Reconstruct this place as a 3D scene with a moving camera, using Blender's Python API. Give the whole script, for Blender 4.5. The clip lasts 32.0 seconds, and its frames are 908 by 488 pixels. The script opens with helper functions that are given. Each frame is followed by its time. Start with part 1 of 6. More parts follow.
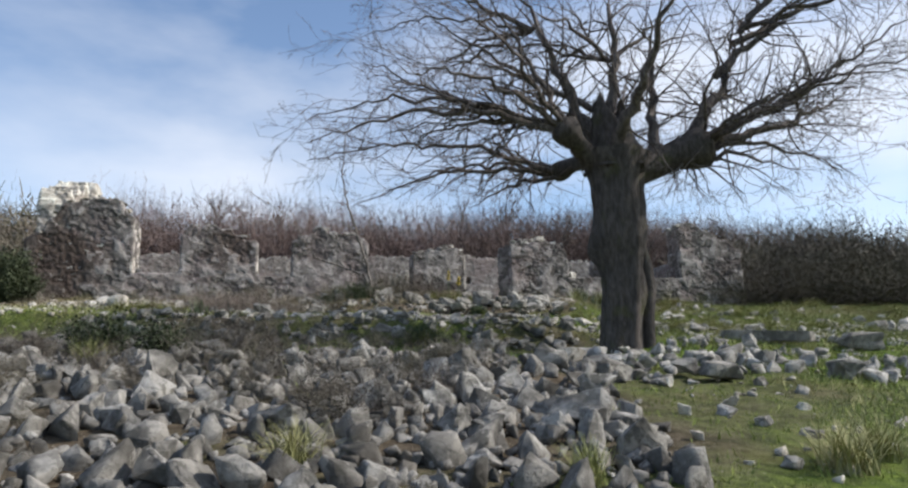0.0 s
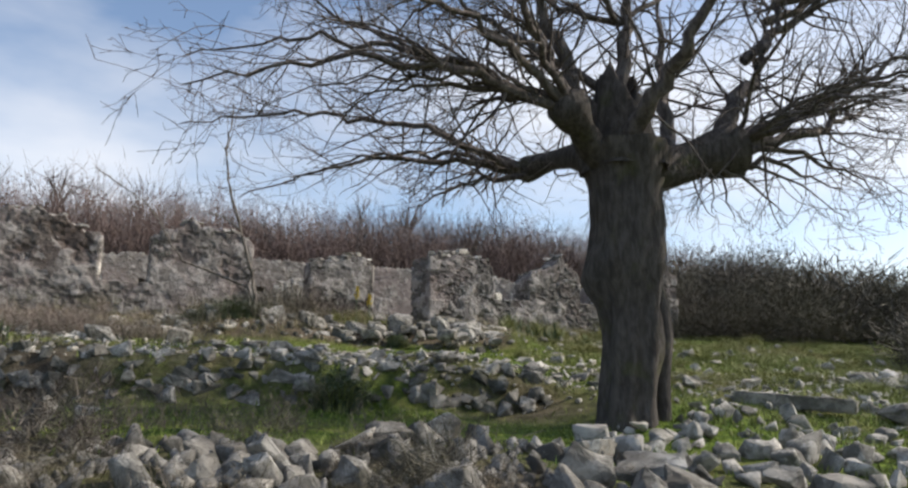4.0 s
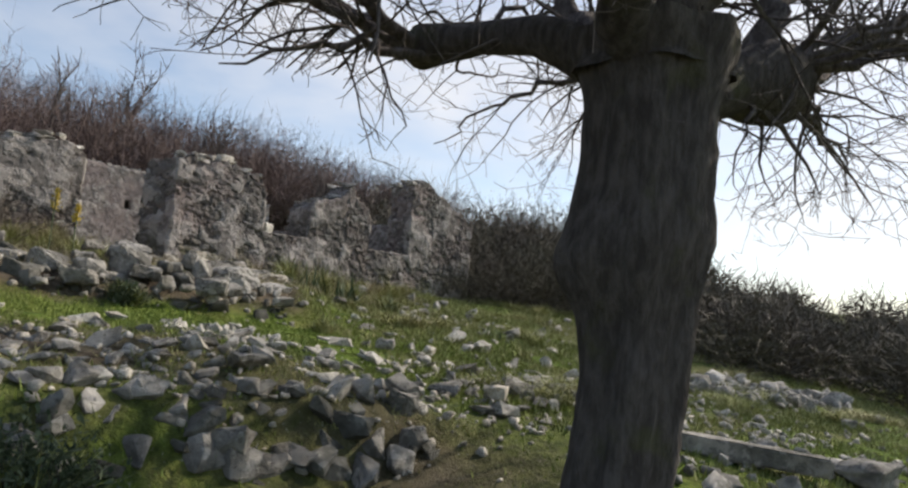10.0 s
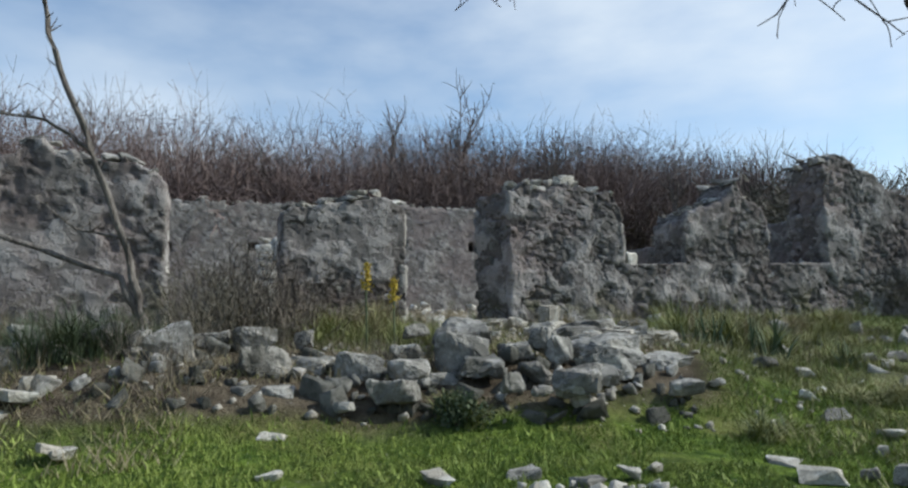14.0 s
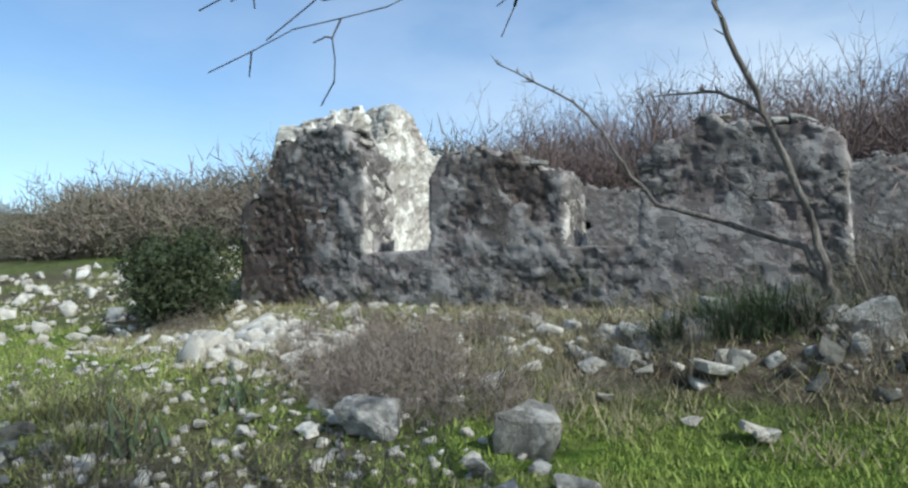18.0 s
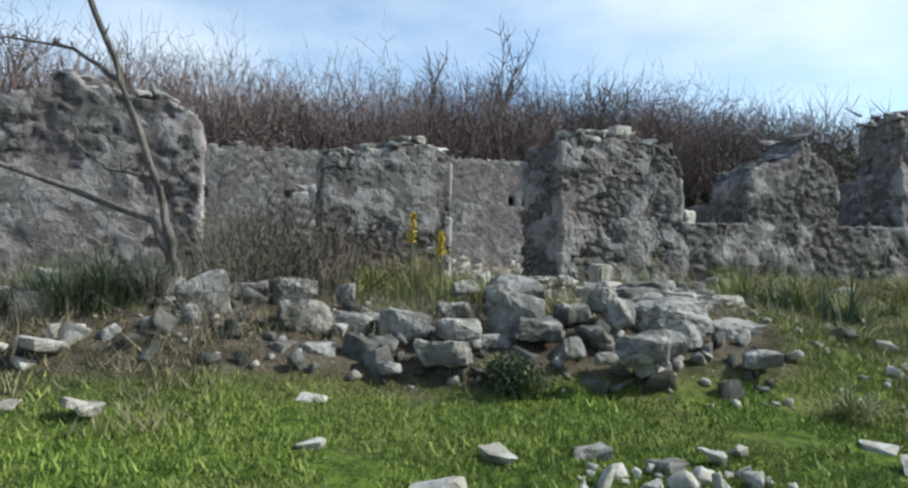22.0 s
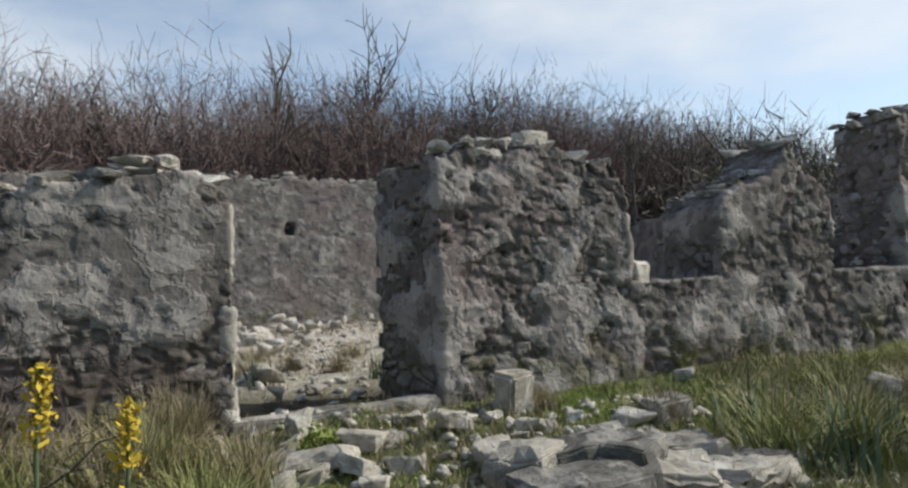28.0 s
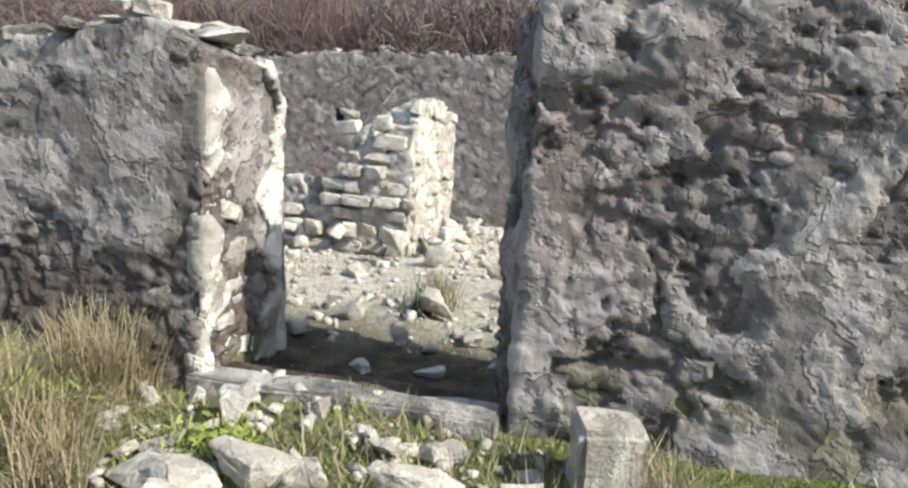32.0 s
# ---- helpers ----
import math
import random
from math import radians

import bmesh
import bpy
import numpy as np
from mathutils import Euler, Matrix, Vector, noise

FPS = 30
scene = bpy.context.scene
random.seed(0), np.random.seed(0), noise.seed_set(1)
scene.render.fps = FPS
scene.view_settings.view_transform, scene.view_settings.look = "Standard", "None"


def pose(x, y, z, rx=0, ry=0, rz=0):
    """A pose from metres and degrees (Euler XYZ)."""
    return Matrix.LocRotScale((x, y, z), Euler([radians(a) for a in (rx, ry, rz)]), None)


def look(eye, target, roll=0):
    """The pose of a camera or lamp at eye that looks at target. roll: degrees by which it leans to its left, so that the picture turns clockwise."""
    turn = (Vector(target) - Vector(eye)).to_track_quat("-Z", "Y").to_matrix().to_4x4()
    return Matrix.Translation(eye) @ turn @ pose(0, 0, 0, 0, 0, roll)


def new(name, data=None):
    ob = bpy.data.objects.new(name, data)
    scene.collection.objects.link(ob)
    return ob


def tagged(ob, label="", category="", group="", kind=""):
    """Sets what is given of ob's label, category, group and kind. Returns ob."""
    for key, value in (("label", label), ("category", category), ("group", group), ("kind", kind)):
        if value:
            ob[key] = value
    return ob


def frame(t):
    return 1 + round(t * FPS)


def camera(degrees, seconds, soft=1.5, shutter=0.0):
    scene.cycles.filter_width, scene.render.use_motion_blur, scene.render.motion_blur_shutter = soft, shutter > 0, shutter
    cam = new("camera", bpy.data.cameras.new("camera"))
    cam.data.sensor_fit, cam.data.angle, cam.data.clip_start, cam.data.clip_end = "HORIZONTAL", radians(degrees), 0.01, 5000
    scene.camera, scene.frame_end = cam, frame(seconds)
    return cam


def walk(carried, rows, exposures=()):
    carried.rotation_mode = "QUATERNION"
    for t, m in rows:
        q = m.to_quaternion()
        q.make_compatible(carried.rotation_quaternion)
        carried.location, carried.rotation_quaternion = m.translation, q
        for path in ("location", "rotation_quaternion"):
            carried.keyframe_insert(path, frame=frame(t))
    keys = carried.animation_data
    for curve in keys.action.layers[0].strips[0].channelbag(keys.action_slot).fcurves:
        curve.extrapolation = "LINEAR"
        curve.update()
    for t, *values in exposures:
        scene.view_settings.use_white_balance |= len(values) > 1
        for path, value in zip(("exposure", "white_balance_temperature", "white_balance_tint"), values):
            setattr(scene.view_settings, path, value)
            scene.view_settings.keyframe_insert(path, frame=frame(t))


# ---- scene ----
cam = camera(66.8, 32.0, soft=2.4)
METRES, EYE, TILT, LEAN, TURN = 17.5, 1.5, 11.0, 1.5, 0.0
ROWS = [
    (0.0, 0.0, 0.0, 0.0, 0.0, 0.0, -0.0),
    (0.5, -0.0056, 0.0249, 0.0021, -1.33, 0.18, -0.96),
    (1.0, -0.0117, 0.0471, 0.0004, -0.57, -0.11, -1.8),
    (1.5, -0.0173, 0.0695, 0.0044, -3.53, -2.07, -0.2),
    (2.0, -0.0189, 0.0942, 0.0069, -1.94, -0.35, -1.86),
    (2.5, -0.0228, 0.115, 0.005, -2.45, -0.18, -2.24),
    (4.5, -0.0461, 0.2003, 0.0032, -11.89, 1.58, -3.97),
    (5.0, -0.0567, 0.2254, -0.0015, -12.16, 3.65, -4.15),
    (5.5, -0.0642, 0.2418, 0.0017, -16.08, 0.72, -1.47),
    (6.0, -0.0811, 0.2598, -0.0014, -17.63, -0.72, -1.58),
    (6.5, -0.0844, 0.2776, -0.0011, -18.17, -4.07, -3.98),
    (7.0, -0.0791, 0.2973, 0.0013, -15.75, -1.28, -7.8),
    (7.5, -0.0745, 0.3157, 0.001, -19.7, -1.77, -7.08),
    (8.0, -0.0689, 0.33, 0.0057, -26.3, -2.36, -8.19),
    (8.5, -0.0593, 0.344, 0.0047, -24.65, -1.19, -8.12),
    (9.0, -0.0531, 0.361, 0.0004, -28.15, -4.26, -8.29),
    (9.5, -0.0491, 0.3768, 0.0016, -34.15, -5.27, -9.0),
    (10.0, -0.0421, 0.3947, 0.0007, -33.79, -2.25, -12.4),
    (10.5, -0.0314, 0.4083, 0.0096, -32.56, -5.68, -11.7),
    (11.0, -0.0215, 0.4279, 0.007, -31.94, -3.13, -7.9),
    (11.5, -0.0182, 0.4509, 0.0058, -27.31, -5.52, -6.25),
    (12.0, -0.0109, 0.4738, 0.0033, -15.44, -6.53, -6.17),
    (12.5, -0.0041, 0.4899, 0.0038, -11.51, -6.68, -5.35),
    (13.0, -0.0018, 0.515, 0.0044, -9.59, -4.12, -3.82),
    (13.5, -0.001, 0.5352, 0.0073, -10.64, -5.03, -2.55),
    (14.0, -0.0018, 0.5533, 0.005, -6.21, -5.18, -1.27),
    (14.5, -0.0068, 0.5691, 0.0038, 1.98, -4.49, 0.85),
    (15.0, -0.0104, 0.5767, 0.0027, 8.84, -4.05, 0.87),
    (15.5, -0.0151, 0.5783, 0.0025, 18.34, -3.18, 2.35),
    (17.5, -0.0198, 0.5732, 0.0024, 40.97, -4.71, 6.98),
    (18.0, -0.018, 0.5738, 0.0023, 44.47, -4.74, 7.54),
    (18.5, -0.0171, 0.574, 0.0025, 39.49, -4.74, 6.65),
    (19.0, -0.0171, 0.5743, 0.0029, 34.41, -5.23, 5.18),
    (19.5, -0.0167, 0.5754, 0.0031, 29.63, -5.42, 4.28),
    (20.0, -0.0143, 0.576, 0.0022, 23.86, -5.67, 2.72),
    (20.5, -0.0125, 0.5769, 0.0022, 16.73, -6.51, 0.97),
    (21.0, -0.0101, 0.5762, 0.0021, 9.13, -7.2, -0.4),
    (21.5, -0.0093, 0.5767, 0.0021, 1.75, -7.13, -1.4),
    (22.0, -0.0085, 0.5775, 0.0012, -3.42, -9.12, -2.57),
    (22.5, -0.0052, 0.5867, -0.0005, -8.95, -9.2, -3.24),
    (23.0, 0.0005, 0.6019, 0.0002, -8.44, -7.28, -3.77),
    (23.5, 0.0055, 0.6144, 0.0001, -17.08, -7.57, -5.35),
    (24.0, 0.0108, 0.6297, 0.0054, -25.9, -7.12, -4.05),
    (24.5, 0.0156, 0.6429, 0.0088, -29.58, -9.64, -7.34),
    (26.5, 0.0323, 0.698, 0.0104, -38.14, -5.93, -7.69),
    (27.0, 0.0345, 0.7167, 0.0074, -26.33, -9.84, -4.67),
    (27.5, 0.0315, 0.74, 0.0037, -18.7, -7.88, -4.12),
    (28.0, 0.0339, 0.7579, 0.0025, -12.94, -7.77, -1.47),
    (28.5, 0.0378, 0.7802, 0.0031, -2.65, -9.46, -0.45),
    (29.0, 0.0428, 0.7963, 0.0016, 1.26, -13.59, 1.6),
    (29.5, 0.0493, 0.8161, -0.0002, 3.64, -14.16, 1.76),
    (30.0, 0.0612, 0.8317, -0.0025, 9.64, -15.5, 2.4),
    (30.5, 0.0772, 0.8436, -0.0036, 13.18, -14.83, 1.6),
    (31.0, 0.0956, 0.8547, -0.0034, 14.95, -12.76, 0.89),
    (31.5, 0.1154, 0.8617, -0.0062, 23.67, -15.98, -0.16),
    (32.0, 0.1305, 0.8706, -0.0094, 27.48, -16.94, 0.28),
]
EXPO = ((0.0, 0.42, 6450, 11), (2.5, 0.42, 6550, 12), (5.0, 0.45, 6950, 11), (6.0, 0.27, 6900, 11), (8.0, 0.65, 7000, 12), (9.0, 0.58, 7000, 12), (10.0, 0.3, 7000, 12), (11.0, 0.6, 7000, 12), (13.0, 0.2, 6200, 6), (15.0, 0.15, 6000, 3), (18.0, 0.3, 5800, 2), (19.0, 0.33, 5950, 3), (23.0, 0.5, 6100, 3), (24.5, 0.1, 6500, 7), (26.5, -0.48, 6550, 7), (28.0, 0.17, 6600, 7), (29.0, 0.57, 6750, 9), (30.0, 1.2, 6700, 9), (32.0, 0.93, 6500, 8))
walk(cam, [(t, pose(0, 0, EYE, TILT, LEAN, TURN) @ pose(METRES * x, METRES * y, METRES * z, 90 + pitch, roll, yaw)) for t, x, y, z, yaw, pitch, roll in ROWS], EXPO)

# ---- light ----
SUN_AZ, SUN_EL = 92.5, 38.5          # degrees clockwise from +y, above the horizon
world = bpy.data.worlds.new("world")
scene.world = world
world.use_nodes = True
wt = world.node_tree
wt.nodes.clear()


def wnode(kind, **kw):
    n = wt.nodes.new(kind)
    for k, v in kw.items():
        n.inputs[k].default_value = v
    return n


sky = wnode("ShaderNodeTexSky")
sky.sky_type, sky.sun_disc = "NISHITA", False
sky.sun_elevation, sky.sun_rotation = radians(SUN_EL), radians(SUN_AZ)
sky.air_density, sky.dust_density, sky.ozone_density = 1.0, 0.7, 1.6
coord = wnode("ShaderNodeTexCoord")
stretch = wnode("ShaderNodeMapping", Scale=(1.0, 1.0, 2.6), Location=(0.4, 0.9, 0.2))
cloud = wnode("ShaderNodeTexNoise", Scale=1.7, Detail=6.0, Roughness=0.52)
ramp = wnode("ShaderNodeMapRange", **{"From Min": 0.38, "From Max": 0.68, "To Min": 0.0, "To Max": 0.95})
mixer = wnode("ShaderNodeMix")
mixer.data_type = "RGBA"
mixer.inputs["B"].default_value = (5.7, 5.85, 6.15, 1)
back = wnode("ShaderNodeBackground", Strength=0.14)
wout = wnode("ShaderNodeOutputWorld")
wt.links.new(coord.outputs["Generated"], stretch.inputs["Vector"])
wt.links.new(stretch.outputs[0], cloud.inputs["Vector"])
wt.links.new(cloud.outputs[0], ramp.inputs["Value"])
toward = wnode("ShaderNodeVectorMath")
toward.operation = "DOT_PRODUCT"
toward.inputs[1].default_value = (0.72, 0.69, 0.0)
haze = wnode("ShaderNodeMapRange", **{"From Min": -0.35, "From Max": 0.75, "To Min": 0.22, "To Max": 0.9})
both = wnode("ShaderNodeMath")
both.operation = "MULTIPLY"
wt.links.new(coord.outputs["Generated"], toward.inputs[0])
wt.links.new(toward.outputs["Value"], haze.inputs["Value"])
wt.links.new(ramp.outputs[0], both.inputs[0])
wt.links.new(haze.outputs[0], both.inputs[1])
wt.links.new(both.outputs[0], mixer.inputs["Factor"])
wt.links.new(sky.outputs[0], mixer.inputs["A"])
wt.links.new(mixer.outputs["Result"], back.inputs["Color"])
wt.links.new(back.outputs[0], wout.inputs["Surface"])

sun = new("sun", bpy.data.lights.new("sun", "SUN"))
sun.data.energy, sun.data.angle, sun.data.color = 4.0, radians(0.6), (1.0, 0.94, 0.84)
_az, _el = radians(SUN_AZ), radians(SUN_EL)
SUN_DIR = Vector((math.sin(_az) * math.cos(_el), math.cos(_az) * math.cos(_el), math.sin(_el)))
sun.matrix_world = look(SUN_DIR * 60, (0, 0, 0))


# ---- noise on arrays ----
def hash3(ix, iy, iz, seed=0):
    h = (ix.astype(np.int64) * 374761393 + iy.astype(np.int64) * 668265263 + iz.astype(np.int64) * 2147483647 + seed * 974711) & 0xFFFFFFFF
    h = ((h ^ (h >> 13)) * 1274126177) & 0xFFFFFFFF
    h = ((h ^ (h >> 16)) * 2246822519) & 0xFFFFFFFF
    return ((h ^ (h >> 15)) & 0xFFFFFF) / float(0xFFFFFF)


def vnoise(p, scale, seed=0):
    """Smooth noise in 0..1 at the rows of p."""
    q = np.asarray(p, float) * scale
    i = np.floor(q)
    f = q - i
    f = f * f * (3 - 2 * f)
    r = 0
    for dx in (0, 1):
        for dy in (0, 1):
            for dz in (0, 1):
                w = (f[:, 0] if dx else 1 - f[:, 0]) * (f[:, 1] if dy else 1 - f[:, 1]) * (f[:, 2] if dz else 1 - f[:, 2])
                r = r + w * hash3(i[:, 0] + dx, i[:, 1] + dy, i[:, 2] + dz, seed)
    return r


def fbm(p, scale, octaves=4, seed=0):
    a, s, r, t = 1.0, scale, 0, 0
    for k in range(octaves):
        r = r + a * vnoise(p, s, seed + k)
        t += a
        a, s = a * 0.5, s * 2.03
    return r / t


def worley(p, scale, seed=0):
    """Nearest and second distance to scattered seeds, and the nearest seed's random number."""
    q = np.asarray(p, float) * np.asarray(scale, float)
    i = np.floor(q)
    n = len(q)
    f1, f2, who = np.full(n, 9.0), np.full(n, 9.0), np.zeros(n)
    for dx in (-1, 0, 1):
        for dy in (-1, 0, 1):
            for dz in (-1, 0, 1):
                c = i + (dx, dy, dz)
                s = c + np.stack([hash3(c[:, 0], c[:, 1], c[:, 2], seed + k) for k in (1, 2, 3)], 1)
                d = np.sqrt(((q - s) ** 2).sum(1))
                near = d < f1
                f2 = np.where(near, f1, np.minimum(f2, d))
                who = np.where(near, hash3(c[:, 0], c[:, 1], c[:, 2], seed + 4), who)
                f1 = np.where(near, d, f1)
    return f1, f2, who


def smooth01(a, b, x):
    t = np.clip((np.asarray(x, float) - a) / (b - a), 0, 1)
    return t * t * (3 - 2 * t)


# ---- materials ----
class Nodes:
    def __init__(self, name, rough=0.9, spec=0.25):
        self.m = bpy.data.materials.new(name)
        self.m.use_nodes = True
        self.t = self.m.node_tree
        self.b = self.t.nodes["Principled BSDF"]
        self.b.inputs["Roughness"].default_value = rough
        self.b.inputs["Specular IOR Level"].default_value = spec
        self.pos = self.t.nodes.new("ShaderNodeTexCoord").outputs["Object"]
        self.geo = self.t.nodes.new("ShaderNodeNewGeometry")

    def noise(self, scale, detail=5, rough=0.55, vec=None):
        n = self.t.nodes.new("ShaderNodeTexNoise")
        n.inputs["Scale"].default_value, n.inputs["Detail"].default_value, n.inputs["Roughness"].default_value = scale, detail, rough
        self.t.links.new(vec or self.geo.outputs["Position"], n.inputs["Vector"])
        return n.outputs["Fac"]

    def voronoi(self, scale, feature="F1", out="Distance", vec=None):
        n = self.t.nodes.new("ShaderNodeTexVoronoi")
        n.feature = feature
        n.inputs["Scale"].default_value = scale
        self.t.links.new(vec or self.geo.outputs["Position"], n.inputs["Vector"])
        return n.outputs[out]

    def ramp(self, fac, a, b, lo=0.0, hi=1.0):
        n = self.t.nodes.new("ShaderNodeMapRange")
        n.inputs["From Min"].default_value, n.inputs["From Max"].default_value = a, b
        n.inputs["To Min"].default_value, n.inputs["To Max"].default_value = lo, hi
        n.interpolation_type = "SMOOTHSTEP"
        self.t.links.new(fac, n.inputs["Value"])
        return n.outputs[0]

    def mix(self, fac, a, b, kind="MIX"):
        n = self.t.nodes.new("ShaderNodeMix")
        n.data_type, n.blend_type = "RGBA", kind
        for key, v in (("Factor", fac), ("A", a), ("B", b)):
            if isinstance(v, (int, float)):
                n.inputs[key].default_value = v
            elif isinstance(v, tuple):
                n.inputs[key].default_value = (*v, 1) if len(v) == 3 else v
            else:
                self.t.links.new(v, n.inputs[key])
        return n.outputs["Result"]

    def maths(self, op, a, b=0.0):
        n = self.t.nodes.new("ShaderNodeMath")
        n.operation = op
        for k, v in enumerate((a, b)):
            if isinstance(v, (int, float)):
                n.inputs[k].default_value = v
            else:
                self.t.links.new(v, n.inputs[k])
        return n.outputs[0]

    def random(self):
        return self.t.nodes.new("ShaderNodeObjectInfo").outputs["Random"]

    def attr(self, name):
        n = self.t.nodes.new("ShaderNodeAttribute")
        n.attribute_name = name
        return n.outputs["Fac"]

    def done(self, colour, bump=None, strength=0.5, dist=0.02):
        if isinstance(colour, tuple):
            self.b.inputs["Base Color"].default_value = (*colour, 1)
        else:
            self.t.links.new(colour, self.b.inputs["Base Color"])
        if bump is not None:
            n = self.t.nodes.new("ShaderNodeBump")
            n.inputs["Strength"].default_value, n.inputs["Distance"].default_value = strength, dist
            self.t.links.new(bump, n.inputs["Height"])
            self.t.links.new(n.outputs[0], self.b.inputs["Normal"])
        return self.m


def mat_stone(name, light, dark, lichen=0.35):
    k = Nodes(name, 0.92, 0.2)
    c = k.mix(k.ramp(k.noise(3.1, 6, 0.6), 0.35, 0.65), dark, light)
    c = k.mix(k.ramp(k.noise(0.9, 3), 0.45, 0.7, 0, 0.35), c, tuple(v * f for v, f in zip(dark, (1.1, 0.98, 0.85))))
    crust = k.ramp(k.noise(9, 7, 0.68), 0.52, 0.56)
    c = k.mix(k.maths("MULTIPLY", crust, lichen), c, (0.10, 0.10, 0.088))
    c = k.mix(k.ramp(k.noise(6.3, 6, 0.6), 0.56, 0.6, 0, 0.5), c, tuple(min(0.8, v * 1.25) for v in light))
    c = k.mix(k.ramp(k.noise(48, 3), 0.45, 0.75, 0.0, 0.2), c, (0.12, 0.118, 0.105))
    c = k.mix(0.5, c, k.mix(k.random(), (0.5, 0.47, 0.43), (1.0, 1.0, 1.0)), "MULTIPLY")
    c = k.mix(0.25, c, k.mix(k.geo.outputs["Random Per Island"], (0.3, 0.28, 0.26), (1.0, 1.0, 1.0)), "MULTIPLY")
    h = k.maths("ADD", k.noise(20, 7, 0.7), k.maths("MULTIPLY", k.noise(80, 3), 0.3))
    h = k.maths("SUBTRACT", h, k.maths("MULTIPLY", crust, 0.2))
    return k.done(c, h, 0.7, 0.03)


STONE = mat_stone("weathered_limestone", (0.52, 0.5, 0.465), (0.17, 0.165, 0.152), 0.5)
STONE_MID = mat_stone("rubble_limestone", (0.44, 0.427, 0.4), (0.115, 0.11, 0.102), 0.48)
STONE_PALE = mat_stone("pale_limestone", (0.72, 0.685, 0.615), (0.46, 0.435, 0.385), 0.18)
STONE_DARK = mat_stone("lichen_grey_limestone", (0.25, 0.246, 0.224), (0.08, 0.08, 0.07), 0.65)


def mat_masonry(name, stone_lo, stone_hi, mortar, plaster):
    """Rubble under old lime plaster that has come off in crisp-edged flakes; the wall's mesh carries where each lies."""
    k = Nodes(name, 0.95, 0.15)
    dim = lambda c, f: tuple(v * f for v in c)
    fine = k.noise(26, 5, 0.6)
    grit = k.noise(75, 3, 0.6)
    patch = k.noise(3.4, 5, 0.6)
    c = k.mix(k.attr("stone_tone"), stone_lo, stone_hi)
    c = k.mix(k.ramp(k.noise(11, 5, 0.65), 0.4, 0.62, 0, 0.55), c, dim(stone_lo, 0.75))
    c = k.mix(k.ramp(k.maths("ADD", k.attr("joint"), k.maths("MULTIPLY", fine, 0.5)), 0.6, 0.9), c, mortar)
    edge = k.maths("ADD", k.attr("plaster"), k.maths("MULTIPLY", k.maths("SUBTRACT", fine, 0.5), 0.4))
    coat = k.ramp(edge, 0.46, 0.54)
    p = k.mix(k.ramp(patch, 0.38, 0.64), plaster, dim(plaster, 0.6))
    p = k.mix(k.ramp(k.noise(8.0, 5, 0.6), 0.5, 0.6, 0, 0.5), p, tuple(min(0.82, v * 1.25) for v in plaster))
    p = k.mix(k.maths("MULTIPLY", k.ramp(edge, 0.95, 0.75), 0.45), p, dim(plaster, 0.62))
    p = k.mix(k.maths("MULTIPLY", k.attr("skim"), 0.6), p, tuple(min(0.8, v * 1.3) for v in plaster))
    c = k.mix(coat, c, p)
    c = k.mix(k.ramp(k.noise(1.2, 4), 0.47, 0.62, 0, 0.5), c, (0.235, 0.185, 0.175))
    c = k.mix(k.ramp(k.noise(0.6, 3), 0.48, 0.7, 0, 0.45), c, dim(mortar, 0.6))
    c = k.mix(k.ramp(grit, 0.5, 0.75, 0, 0.3), c, dim(mortar, 0.4))
    # Pits get near-black colour besides their depth: shade painted into the hollows.
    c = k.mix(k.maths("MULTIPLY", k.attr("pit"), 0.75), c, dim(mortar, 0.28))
    # Carries brown weathering and, on the middle wall, a dimming of its plaster.
    c = k.mix(k.maths("MULTIPLY", k.attr("stain_and_dimming"), 0.85), c, (0.07, 0.05, 0.04))
    moss = k.t.nodes.new("ShaderNodeSeparateXYZ")
    k.t.links.new(k.geo.outputs["Position"], moss.inputs[0])
    damp = k.maths("MULTIPLY", k.ramp(moss.outputs["Z"], 3.35, 3.8, 1.0, 0.0), k.ramp(k.noise(3.4, 5), 0.5, 0.6, 0, 0.55))
    c = k.mix(damp, c, (0.13, 0.125, 0.05))
    h = k.maths("ADD", k.maths("MULTIPLY", fine, 0.4), k.maths("MULTIPLY", grit, 0.12))
    h = k.maths("ADD", h, k.maths("MULTIPLY", coat, 0.4))
    flake = k.noise(4.4, 6.0, 0.56)
    for t, up in ((0.46, 0.4), (0.54, 0.4)):
        h = k.maths("ADD", h, k.ramp(flake, t, t + 0.04, 0, up))
    c = k.mix(k.maths("MULTIPLY", coat, k.ramp(flake, 0.46, 0.485, 0.5, 0.0)), c, dim(mortar, 0.6))
    c = k.mix(k.maths("MULTIPLY", coat, k.ramp(flake, 0.55, 0.575, 0.0, 0.5)), c, tuple(min(0.8, v * 1.35) for v in plaster))
    return k.done(c, h, 1.0, 0.022)


